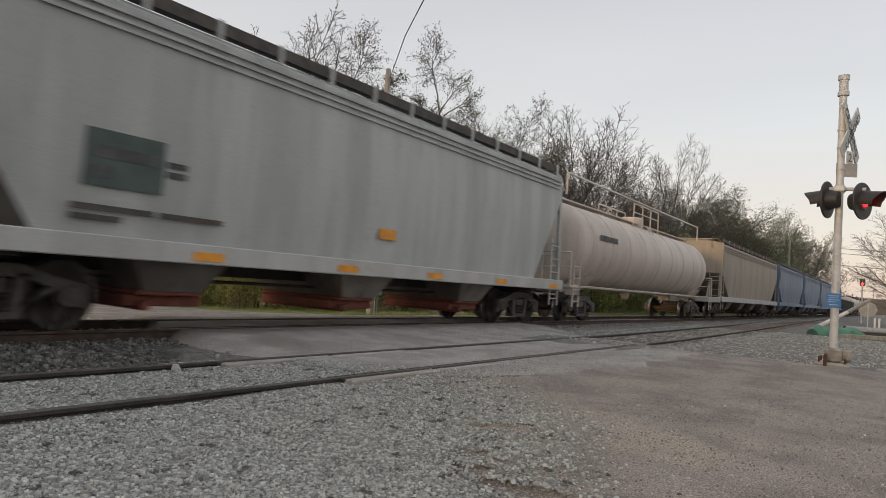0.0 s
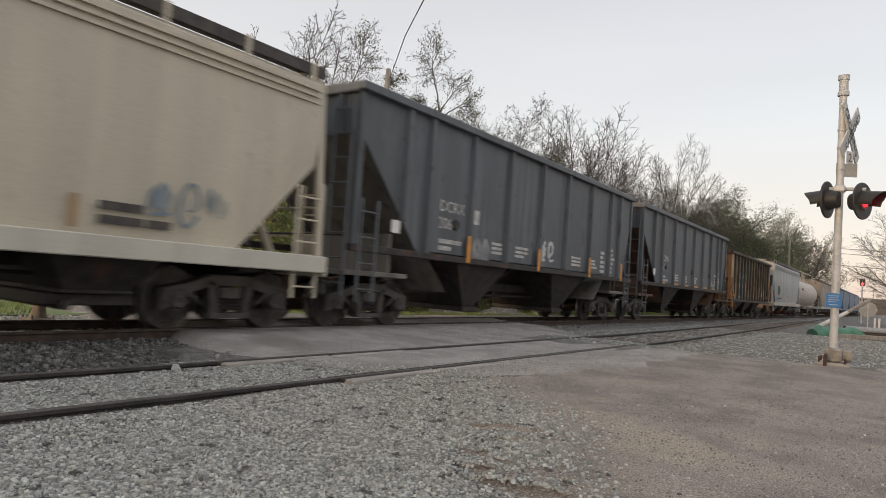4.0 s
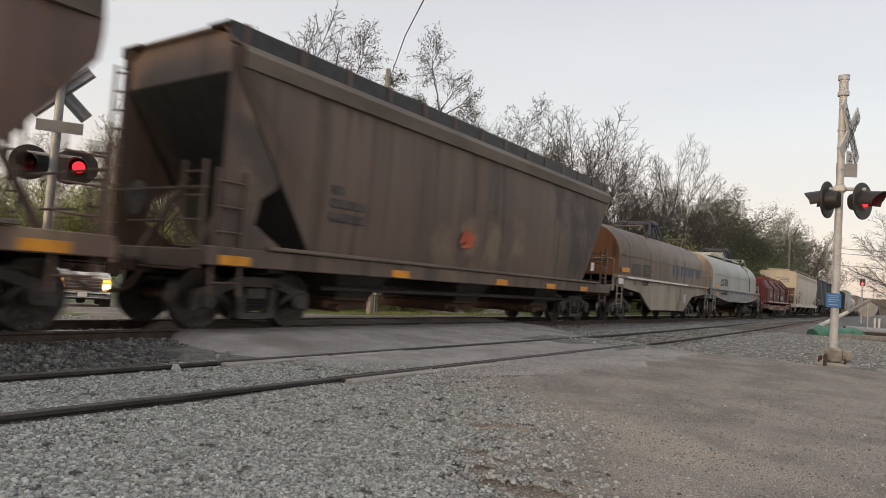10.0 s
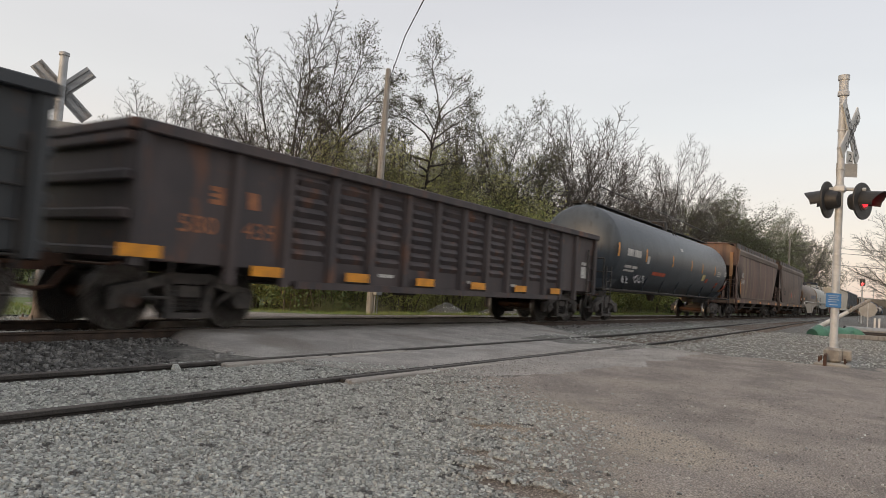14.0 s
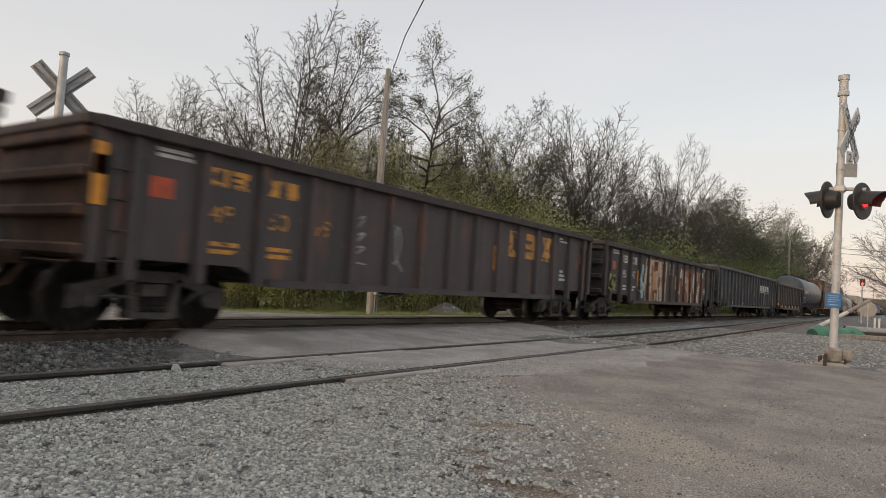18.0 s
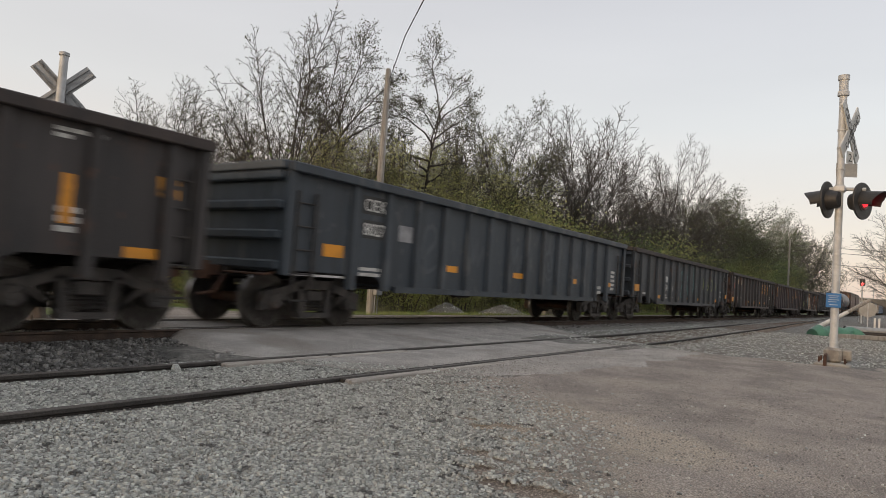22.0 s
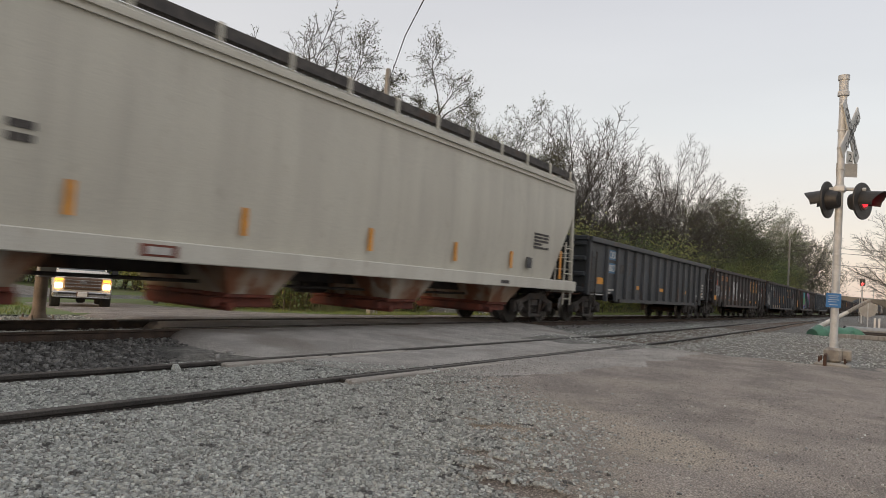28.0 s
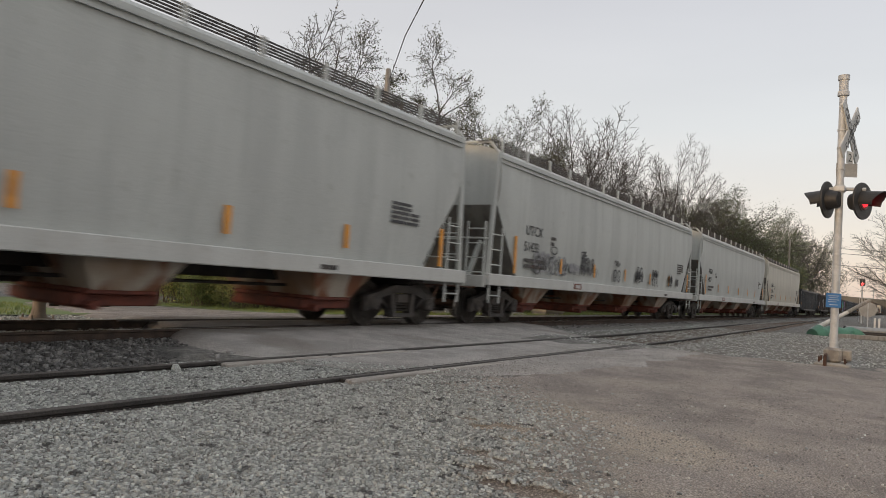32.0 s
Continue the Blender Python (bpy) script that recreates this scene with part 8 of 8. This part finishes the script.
def limbs(seg, mats, name, sides=4):
    """Tapered limbs from rows (p, q, r0, r1)."""
    a = np.array([(*p, *q, r0, r1) for p, q, r0, r1 in seg])
    p, q, r0, r1 = a[:, :3], a[:, 3:6], a[:, 6], a[:, 7]
    d = q - p
    d /= np.linalg.norm(d, axis=1, keepdims=True) + 1e-9
    ref = np.where(np.abs(d[:, 2:3]) < 0.9, [[0, 0, 1.0]], [[1.0, 0, 0]])
    u = np.cross(d, ref)
    u /= np.linalg.norm(u, axis=1, keepdims=True)
    w = np.cross(d, u)
    v = []
    for c, r in ((p, r0), (q, r1)):
        for i in range(sides):
            t = 2 * math.pi * i / sides
            v.append(c + (u * math.cos(t) + w * math.sin(t)) * r[:, None])
    v = np.stack(v, 1).reshape(-1, 3)
    base = np.arange(len(a))[:, None, None] * 2 * sides
    f = np.array([(i, (i + 1) % sides, sides + (i + 1) % sides, sides + i) for i in range(sides)])[None] + base
    return fast_mesh(name, v, f.reshape(-1, 4), mats)


def leaves(points, size, mats, name, seed, per=1, spread=0.1):
    """Small leaf blades turned at random round the points."""
    rng = np.random.default_rng(seed)
    p = np.repeat(np.asarray(points), per, axis=0)
    n = len(p)
    p = p + rng.normal(0, spread, (n, 3))
    u = rng.normal(0, 1, (n, 3))
    u /= np.linalg.norm(u, axis=1, keepdims=True)
    w = np.cross(u, rng.normal(0, 1, (n, 3)))
    w /= np.linalg.norm(w, axis=1, keepdims=True) + 1e-9
    s = (size * rng.uniform(0.5, 1.3, n))[:, None]
    v = np.stack([p - u * s, p + w * s * 0.45, p + u * s, p - w * s * 0.45], 1).reshape(-1, 3)
    f = np.arange(4 * n).reshape(-1, 4)
    return fast_mesh(name, v, f, mats)


def ramify(height, seed, fork=0.3, boughs=12, wide=0.3, low=0.3, angle=(14, 60), gnarl=0.05, rise=0.04, bare=0.25, gap=0.34, twig=0.21, reach=0.36, stems=1, girth=1.0, leader=0.62):
    """A tree in four orders of branching: stems, boughs, branches and twigs; gives limb rows and twig ends."""
    rng = random.Random(seed)
    heavy, fine, ends = [], [], []
    half, mid = (1 - low) / 2 * height, (1 + low) / 2 * height

    def axis(p, d, length, r0, r1, step, wild, lift, rows):
        """One bending limb: its points and directions."""
        n = max(2, round(length / step))
        out = [(p, d)]
        size = lambda f: r1 + (r0 - r1) * (1 - f) ** 1.3
        for i in range(n):
            d = (d + Vector((rng.gauss(0, wild), rng.gauss(0, wild), rng.gauss(0, wild) + lift))).normalized()
            q = p + d * (length / n)
            rows.append((p, q, size(i / n), size((i + 1) / n)))
            out.append((q, d))
            p = q
        return out

    def at(line, t):
        k = min(int(t * (len(line) - 1)), len(line) - 2)
        f = t * (len(line) - 1) - k
        return line[k][0].lerp(line[k + 1][0], f), line[k + 1][1]

    def aside(d, deg, turn):
        u = d.orthogonal().normalized()
        w = d.cross(u)
        return (d * math.cos(radians(deg)) + (u * math.cos(turn) + w * math.sin(turn)) * math.sin(radians(deg))).normalized()

    def room(p, d):
        """How far it is from p along d to the edge of the crown."""
        q, e = Vector((p.x / wide, p.y / wide, (p.z - mid) / half * height)) / height, Vector((d.x / wide, d.y / wide, d.z / half * height)) / height
        a, b, c = e.dot(e), q.dot(e), q.dot(q) - 1
        disc = b * b - a * c
        return max((-b + math.sqrt(disc)) / a, 0.5) if disc > 0 else 0.8

    def branch(p, d, length, r):
        line = axis(p, d, length, r, 0.009, 0.3, gnarl * 1.6, rise, fine)
        turn = rng.uniform(0, 6.28)
        t = 0.15
        while t < 1.0:
            q, e = at(line, t)
            turn += 2.4
            m = rng.uniform(0.3, 0.75) * min(1.0, 0.45 + length * 0.35)
            tw = axis(q, aside(e, rng.uniform(28, 55), turn), m, 0.012, 0.0075, 0.28, gnarl * 2.2, rise * 1.5, fine)
            ends.append(tw[-1][0])
            for f in (0.35, 0.7):
                q2, e2 = at(tw, f)
                sp = axis(q2, aside(e2, rng.uniform(30, 60), rng.uniform(0, 6.28)), m * rng.uniform(0.3, 0.55), 0.0075, 0.005, 9, 0.1, rise, fine)
                ends.append(sp[-1][0])
            t += twig / length
        ends.append(line[-1][0])

    for k in range(stems):
        a = 6.28 * k / stems + rng.uniform(0, 1)
        p = Vector((math.cos(a), math.sin(a), 0)) * (0.3 if stems > 1 else 0) + Vector((0, 0, -0.3))
        tall = height * leader * rng.uniform(0.95, 1.05) * (1 if k == 0 else rng.uniform(0.8, 1))
        stem_r = 0.0125 * height * girth / stems ** 0.4
        stem = axis(p, aside(Vector((0, 0, 1)), rng.uniform(0, 3 + 2.5 * (stems - 1)), a), tall, stem_r, stem_r * 0.16, 0.45, gnarl * 0.55, 0.03, heavy)
        turn = rng.uniform(0, 6.28)
        count = max(3, round(boughs / stems))
        for i in range(count):
            f = i / (count - 1)
            t = fork / leader + (0.98 - fork / leader) * f
            q, e = at(stem, t)
            turn += 2.4 + rng.uniform(-0.4, 0.4)
            d = aside(Vector((0, 0, 1)), angle[0] + (angle[1] - angle[0]) * math.sqrt(1 - f) + rng.uniform(-6, 6), turn)
            length = room(q, d) * rng.uniform(0.9, 1.02)
            r = stem_r * (0.46 - 0.2 * f)
            bough = axis(q, d, length, r, 0.012, 0.38, gnarl, rise, heavy)
            t2, turn2 = bare * rng.uniform(0.7, 1.2), rng.uniform(0, 6.28)
            while t2 < 1.0:
                q2, e2 = at(bough, t2)
                turn2 += 2.4
                m = min((reach * length * math.sin(3.0 * t2 ** 0.8) + 0.35) * rng.uniform(0.7, 1.15), 0.9 * room(q2, e2) + 0.35)
                branch(q2, aside(e2, rng.uniform(24, 46), turn2), m, max(r * (1 - t2) * 0.55, 0.016))
                t2 += gap / length * rng.uniform(0.7, 1.3)
            branch(bough[-1][0], bough[-1][1], 0.6, 0.012)
    top = sorted(e.z for e in ends)[int(len(ends) * 0.997)]
    k = height / top                 # brings the twig tips to the stated height
    return *([(p * k, q * k, a, b) for p, q, a, b in rows] for rows in (heavy, fine)), [e * k for e in ends]


KINDS = {}
for key, args in {"maple": dict(height=13, seed=11, low=0.22, wide=0.255, fork=0.23, boughs=32, angle=(4, 66), gnarl=0.03, rise=0.014, bare=0.38, gap=0.28, twig=0.25, reach=0.22, leader=0.37),
                  "locust": dict(height=13.5, seed=12, low=0.40, wide=0.19, fork=0.42, boughs=16, angle=(14, 80), gnarl=0.13, rise=0.0, bare=0.5, gap=0.2, reach=0.36, twig=0.2, leader=0.72),
                  "crooked": dict(height=13.5, seed=13, low=0.2, wide=0.25, fork=0.2, boughs=20, angle=(12, 76), gnarl=0.09, rise=0.008, bare=0.4, gap=0.26, reach=0.32, leader=0.52),
                  "bare": dict(height=12, seed=14, low=0.08, wide=0.36, fork=0.12, boughs=26, angle=(8, 70), gnarl=0.045, rise=0.015, bare=0.3, gap=0.26, reach=0.27, leader=0.46),
                  "broad": dict(height=12, seed=18, low=0.14, wide=0.38, fork=0.16, boughs=26, angle=(10, 74), gnarl=0.05, rise=0.012, bare=0.3, gap=0.27, reach=0.27, leader=0.46),
                  "slim": dict(height=11, seed=15, low=0.1, wide=0.19, fork=0.15, boughs=18, angle=(5, 52), gnarl=0.05, rise=0.05, bare=0.2, gap=0.36, reach=0.34),
                  "thicket": dict(height=11, seed=16, low=0.04, wide=0.26, fork=0.1, boughs=16, angle=(6, 52), gnarl=0.06, rise=0.05, bare=0.3, gap=0.62, twig=0.38, reach=0.36, stems=4)}.items():
    big, sg, en = ramify(**args)
    clumpy = key in ("locust", "crooked")
    bark = [M_TWIG if key in ("thicket", "slim") else M_HAZY_BARK if key in ("bare", "broad") else M_BARK]
    wood = (limbs(big, bark, "trunk", 5), limbs(sg, bark, "branching", 3))
    bud = leaves(en, 0.05 if clumpy else 0.042, [M_BUD], "buds", 5, 4 if clumpy else 2, 0.09 if clumpy else 0.035)
    KINDS[key] = (wood, bud, leaves(en, 0.055, [M_LEAF], "leaves", 6, 4, 0.2), leaves(en, 0.07, [M_DEEP_LEAF], "leaves", 8, 4, 0.22), args["height"])


def tree(x, y, top, key, crown, turn, label, wide=1.0, group="trees behind the track"):
    crown = 3 if crown == 2 and x > 55 else crown       # farther down the track the leaves are greyer
    me_limb, me_bud, me_leaf, me_deep, full = KINDS[key]
    z = ground_z(x, y)
    k = (top - z) / full
    t = thing("tree", label, "tree", group, m=pose(x, y, z, 0, 0, turn) @ Matrix.Diagonal((k * wide, k * wide, k, 1)))
    part("trunk", me_limb[0], None, t, "grey-brown trunk and limbs")
    part("branching", me_limb[1], None, t, "fine bare branches and twigs")
    if crown:
        part("crown", (None, me_bud, me_leaf, me_deep)[crown], None, t, (None, "sparse dark buds", "thin young leaves", "grey-green foliage")[crown])


for x, y, top, key, crown, turn, wide in (
        (20.8, 33.8, 11.0, "bare", 1, 10, 0.9), (21.75, 31.25, 10.4, "bare", 1, 80, 0.9), (21.1, 27, 8.8, "broad", 0, 40, 0.9), (19.3, 22, 12.6, "maple", 1, 25, 1.05), (25.8, 26, 12.0, "bare", 0, 130, 0.8),
        (23.6, 22, 13.2, "locust", 1, 60, 0.95), (25.5, 20, 13.8, "locust", 1, 205, 0.9), (35.3, 24, 12.2, "slim", 1, 15, 1.2), (35.3, 21, 13.2, "crooked", 1, 90, 1.0), (40.5, 22, 12.4, "crooked", 1, 220, 0.9),
        (47.4, 24, 13.4, "broad", 0, 75, 1.0), (45.0, 20, 14.8, "bare", 0, 160, 1.0), (51.0, 21, 13.9, "bare", 0, 250, 1.0), (57.6, 22, 14.9, "broad", 0, 300, 0.9), (66.2, 22, 14.2, "bare", 0, 30, 1.0), (71.1, 20, 17.8, "broad", 0, 110, 0.8),
        (80, 22, 14.5, "bare", 1, 200, 1.2), (92.9, 22, 16.0, "crooked", 2, 20, 1.2), (101, 23, 16.2, "broad", 2, 100, 1.2), (107.9, 21, 17.0, "crooked", 2, 170, 1.3), (123.7, 20, 17.2, "crooked", 3, 60, 1.2), (140, 22, 17.5, "bare", 2, 5, 1.3),
        (165, 22, 20, "bare", 0, 95, 1.2), (181.7, 23, 22, "broad", 0, 140, 1.1), (200.7, 20, 21.0, "crooked", 3, 20, 1.2), (240, 22, 21, "thicket", 1, 220, 1.6), (290, 24, 21, "thicket", 1, 30, 1.8), (350, 26, 20, "thicket", 1, 80, 2.0),
        (31, 71, 13.5, "slim", 1, 33, 1.2), (33, 62.7, 13.6, "slim", 2, 133, 1.2), (26.8, 79, 12.0, "thicket", 1, 65, 1.2), (28.8, 21.5, 9.0, "crooked", 2, 155, 1.0), (32.0, 22.5, 10.0, "bare", 1, 305, 1.0), (37.8, 22.8, 10.5, "broad", 2, 35, 1.0)):
    tree(x, y, top, key, crown, turn, ("bare spring tree with grey limbs", "tree with dark opening buds", "tree with thin young leaves", "tree with grey-green foliage")[crown], wide)
for i in range(26):      # young growth before the tall trees
    x = 18.6 + 0.72 * i + random.uniform(-0.4, 0.4)
    tree(x, 18.8 + random.uniform(0, 2.4), random.uniform(4.8, 8.0), "thicket", 2, random.uniform(0, 360), "thin young tree with yellow-green leaves", 0.95, "young trees at the wood's edge")
for i in range(84):      # rows behind, filling the wood
    x = 20 + 1.5 * i + 0.012 * i * i + random.uniform(-1, 1)
    crown = random.choice((0, 2, 2)) if x < 42 else random.choice((0, 0, 1, 2)) if x < 75 else random.choice((2, 3, 3, 0))
    tree(x, 23.5 + random.uniform(-2, 7), (6.6 if x < 34 else 6.0) + 0.045 * min(x, 140) + random.uniform(-1.3, 1.6), "thicket", crown, random.uniform(0, 360), ("bare thin tree in the wood", "thin budding tree in the wood", "thin tree with yellow-green young leaves", "thin tree with grey-green leaves")[crown], 1.2, "trees of the wood")
for x, y, top, key, turn in ((52, -1.2, 7.5, "thicket", 30), (64, -0.6, 9.5, "bare", 120), (60, -4, 9, "thicket", 210), (95, -3.0, 10, "thicket", 290), (130, -1.0, 9.5, "thicket", 10)):
    tree(x, y, top, key, 0, turn, "bare tree beside the lane", 1.3, "trees across the lane")

# brush: multi-stemmed shrubs with young leaves
sg, pts = [], []
rng = random.Random(5)
for i in range(26):
    a, lean = rng.uniform(0, 6.28), rng.uniform(0.05, 0.45)
    p, d = Vector((rng.uniform(-0.5, 0.5), rng.uniform(-0.5, 0.5), 0)), Vector((math.cos(a) * lean, math.sin(a) * lean, 1)).normalized()
    length = rng.uniform(1.6, 3.4)
    for k in range(4):
        q = p + d * length / 4
        sg.append((p, q, 0.02 * (1 - k / 5), 0.02 * (1 - (k + 1) / 5)))
        for _ in range(3):
            e = q + Vector((rng.uniform(-0.5, 0.5), rng.uniform(-0.5, 0.5), rng.uniform(-0.1, 0.5)))
            sg.append((q, e, 0.007, 0.003))
            pts += [e, q.lerp(e, 0.6)]
        p, d = q, (d + Vector((rng.uniform(-0.2, 0.2), rng.uniform(-0.2, 0.2), 0.05))).normalized()
ME_STEMS = limbs(sg, [M_TWIG], "stem_cluster", 3)
ME_SPRIG = leaves(pts, 0.042, [M_LEAF], "foliage", 2, 15, 0.28)
ME_DEEP = leaves(pts, 0.055, [M_HEDGE], "foliage", 3, 13, 0.3)


def shrub(x, y, k, deep, turn):
    t = thing("shrub", "leafy green shrub at the wood's edge" if deep else "thin shrub with yellow-green young leaves", "shrub", "shrubs along the wood's edge", m=pose(x, y, ground_z(x, y), 0, 0, turn) @ Matrix.Diagonal((k * 1.15, k * 1.15, k, 1)))
    part("woody_frame", ME_STEMS, None, t)
    part("foliage", ME_DEEP if deep else ME_SPRIG, None, t)


for i in range(150):
    x = 15.5 + 0.62 * i + 0.0022 * i * i + random.uniform(-0.6, 0.6)
    y = 18.4 + random.uniform(0, 4.5) + 0.006 * x
    if x < 17.6:
        x, y = x + 7.5, 31 + random.uniform(0, 6)
    shrub(x, y, random.uniform(0.7, 1.5) * (1 + x / 180), random.random() < (0.2 if x < 40 else 0.45), random.uniform(0, 360))
for i in range(13):
    shrub(3 + 0.9 * i + random.uniform(-0.5, 0.5), 40 + random.uniform(0, 14) + 0.3 * i, random.uniform(0.9, 1.6), random.random() < 0.5, random.uniform(0, 360))
for i in range(3):
    shrub(7.6 + 0.7 * i, 34 + random.uniform(0, 3), random.uniform(0.4, 0.6), True, random.uniform(0, 360))
for i in range(7):
    shrub(19.6 + 0.45 * i, 28.0 + 0.35 * i + random.uniform(-0.4, 0.4), random.uniform(0.7, 1.0), i % 3 == 0, random.uniform(0, 360))

for i in range(46):      # the far side of the road and the field's edge
    u = i / 45
    shrub(46 - 40 * u + random.uniform(-1.5, 1.5), 44 + 46 * u + random.uniform(-2, 6), random.uniform(1.5, 2.8), random.random() < 0.4, random.uniform(0, 360))
for i in range(16):
    shrub(-6 + 1.2 * i + random.uniform(-0.5, 0.5), 46 + 1.4 * i + random.uniform(-2, 3), random.uniform(0.8, 1.6), random.random() < 0.3, random.uniform(0, 360))

# grass on the verges of the far road
g = np.random.default_rng(9)
n = 60000
gx_, gy_ = g.uniform(-8, 60, n), 13.0 + 19 * g.random(n) ** 1.3
right_edge = np.interp(gy_, [11, 14.5, 17, 22.3, 31], [18.6, 16.3, 14.9, 15.8, 19.0])
keep = (gx_ > right_edge + 0.1) & (gy_ > 14.2 + 0.1 * g.random(n)) | (gx_ < np.interp(gy_, [11, 15, 18, 28, 33], [6.2, 6.8, 7.9, 11.6, 13.2])) & (gy_ > 15.2)
gx_, gy_ = gx_[keep], gy_[keep]
base = np.stack([gx_, gy_, [ground_z(a, b) + 0.02 for a, b in zip(gx_, gy_)]], 1)
hgt = g.uniform(0.05, 0.14, len(base))[:, None]
lean = g.normal(0, 0.35, (len(base), 3)) * [1, 1, 0] + [0, 0, 1]
wid = g.normal(0, 1, (len(base), 3)) * [1, 1, 0]
wid /= np.linalg.norm(wid, axis=1, keepdims=True)
v = np.stack([base - wid * 0.013, base + wid * 0.013, base + lean * hgt], 1).reshape(-1, 3)
M_BLADE = mat("grass_blade", (0.17, 0.24, 0.055), (0.23, 0.26, 0.09), 0.8, 0.8, 0)
tagged(new("grass", fast_mesh("grass", v, np.arange(len(v)).reshape(-1, 3), [M_BLADE])), "tufted green spring grass along the road verge", "grass", kind="stuff")
n = 7000
bx_ = 17.5 + 45 * g.random(n) ** 1.5
by_ = 17.6 + 2.6 * g.random(n) + 0.4 * np.sin(bx_ * 1.7)
base = np.stack([bx_, by_, [ground_z(a, b) for a, b in zip(bx_, by_)]], 1)
v = np.stack([base - [0.008, 0, 0], base + [0.008, 0, 0], base + np.stack([g.normal(0, 0.12, n), g.normal(0, 0.1, n), 0.2 + 1.0 * g.random(n) ** 2], 1)], 1).reshape(-1, 3)
tagged(new("reeds", fast_mesh("reeds", v, np.arange(len(v)).reshape(-1, 3), [mat("dry_stalk", (0.30, 0.27, 0.13), (0.2, 0.2, 0.08), 1, 0.9, 0)])), "dry yellow stalks before the wood", "reeds", kind="stuff")
# far woods closing the view on all sides
s = Shape()
rr = random.Random(3)
ring = [(420 * math.cos(a), 420 * math.sin(a), 0) for a in [2 * math.pi * i / 90 for i in range(91)]]
s.loft([[(x, y, -25) for x, y, _ in ring], [(x, y, 7 + 3.5 * rr.random()) for x, y, _ in ring]], caps=False, closed=False)
tagged(part("backdrop", s, mat("distant_wood", (0.16, 0.15, 0.14), (0.11, 0.11, 0.10), 0.05, 0.95, 0)), "hazy distant line of woods", "far woods", kind="structure")
# ---- what moves ----
RUN = ((0, 0.0), (1, 13.596), (2, 27.105), (3, 40.537), (4, 53.897), (5, 67.199), (6, 80.454), (8, 106.837), (10, 133.107), (12, 159.589), (14, 186.266), (16, 213.047), (18, 239.807), (20, 266.525), (22, 293.208), (24, 319.908), (26, 346.507), (28, 372.911), (30, 399.339), (32, 425.943))


def travelled(t):
    """Metres that the train has gone by t seconds."""
    for (a, p), (b, q) in zip(RUN, RUN[1:]):
        if t <= b:
            return p + (q - p) * (t - a) / (b - a)
    return RUN[-1][1]


def motions():
    for car, u in CARS:
        walk(car, [(t, pose(u + s, TRACK_Y, 0)) for t, s in RUN])
    for i, sets in enumerate(WHEELSETS):
        x = sets[0].location.x
        walk(sets[0], [(k / 30, pose(x, 0, WHEEL_R, 0, math.degrees(travelled(k / 30) / WHEEL_R) % 360.0)) for k in range(0, 961)])
        keyed = sets[0].animation_data
        for w in sets[1:]:          # all wheels turn alike
            w.rotation_mode = "QUATERNION"
            own = w.animation_data_create()
            own.action = keyed.action
            own.action_slot = keyed.action_slot
    road = [(0.0, 24.0, 67.0, -14), (1.0, 21.6, 55.5, -15), (2.0, 17.9, 43.8, -17), (3.0, 15.1, 34.7, -20), (3.4, 14.5, 32.6, -20), (4.3, 13.2, 28.3, -22), (5.4, 12.66, 25.75, -24), (32.0, 12.66, 25.75, -24)]
    walk(truck, [(t, pose(x, y, ground_z(x, y) + 0.02, 0, 0, a)) for t, x, y, a in road])


motions()
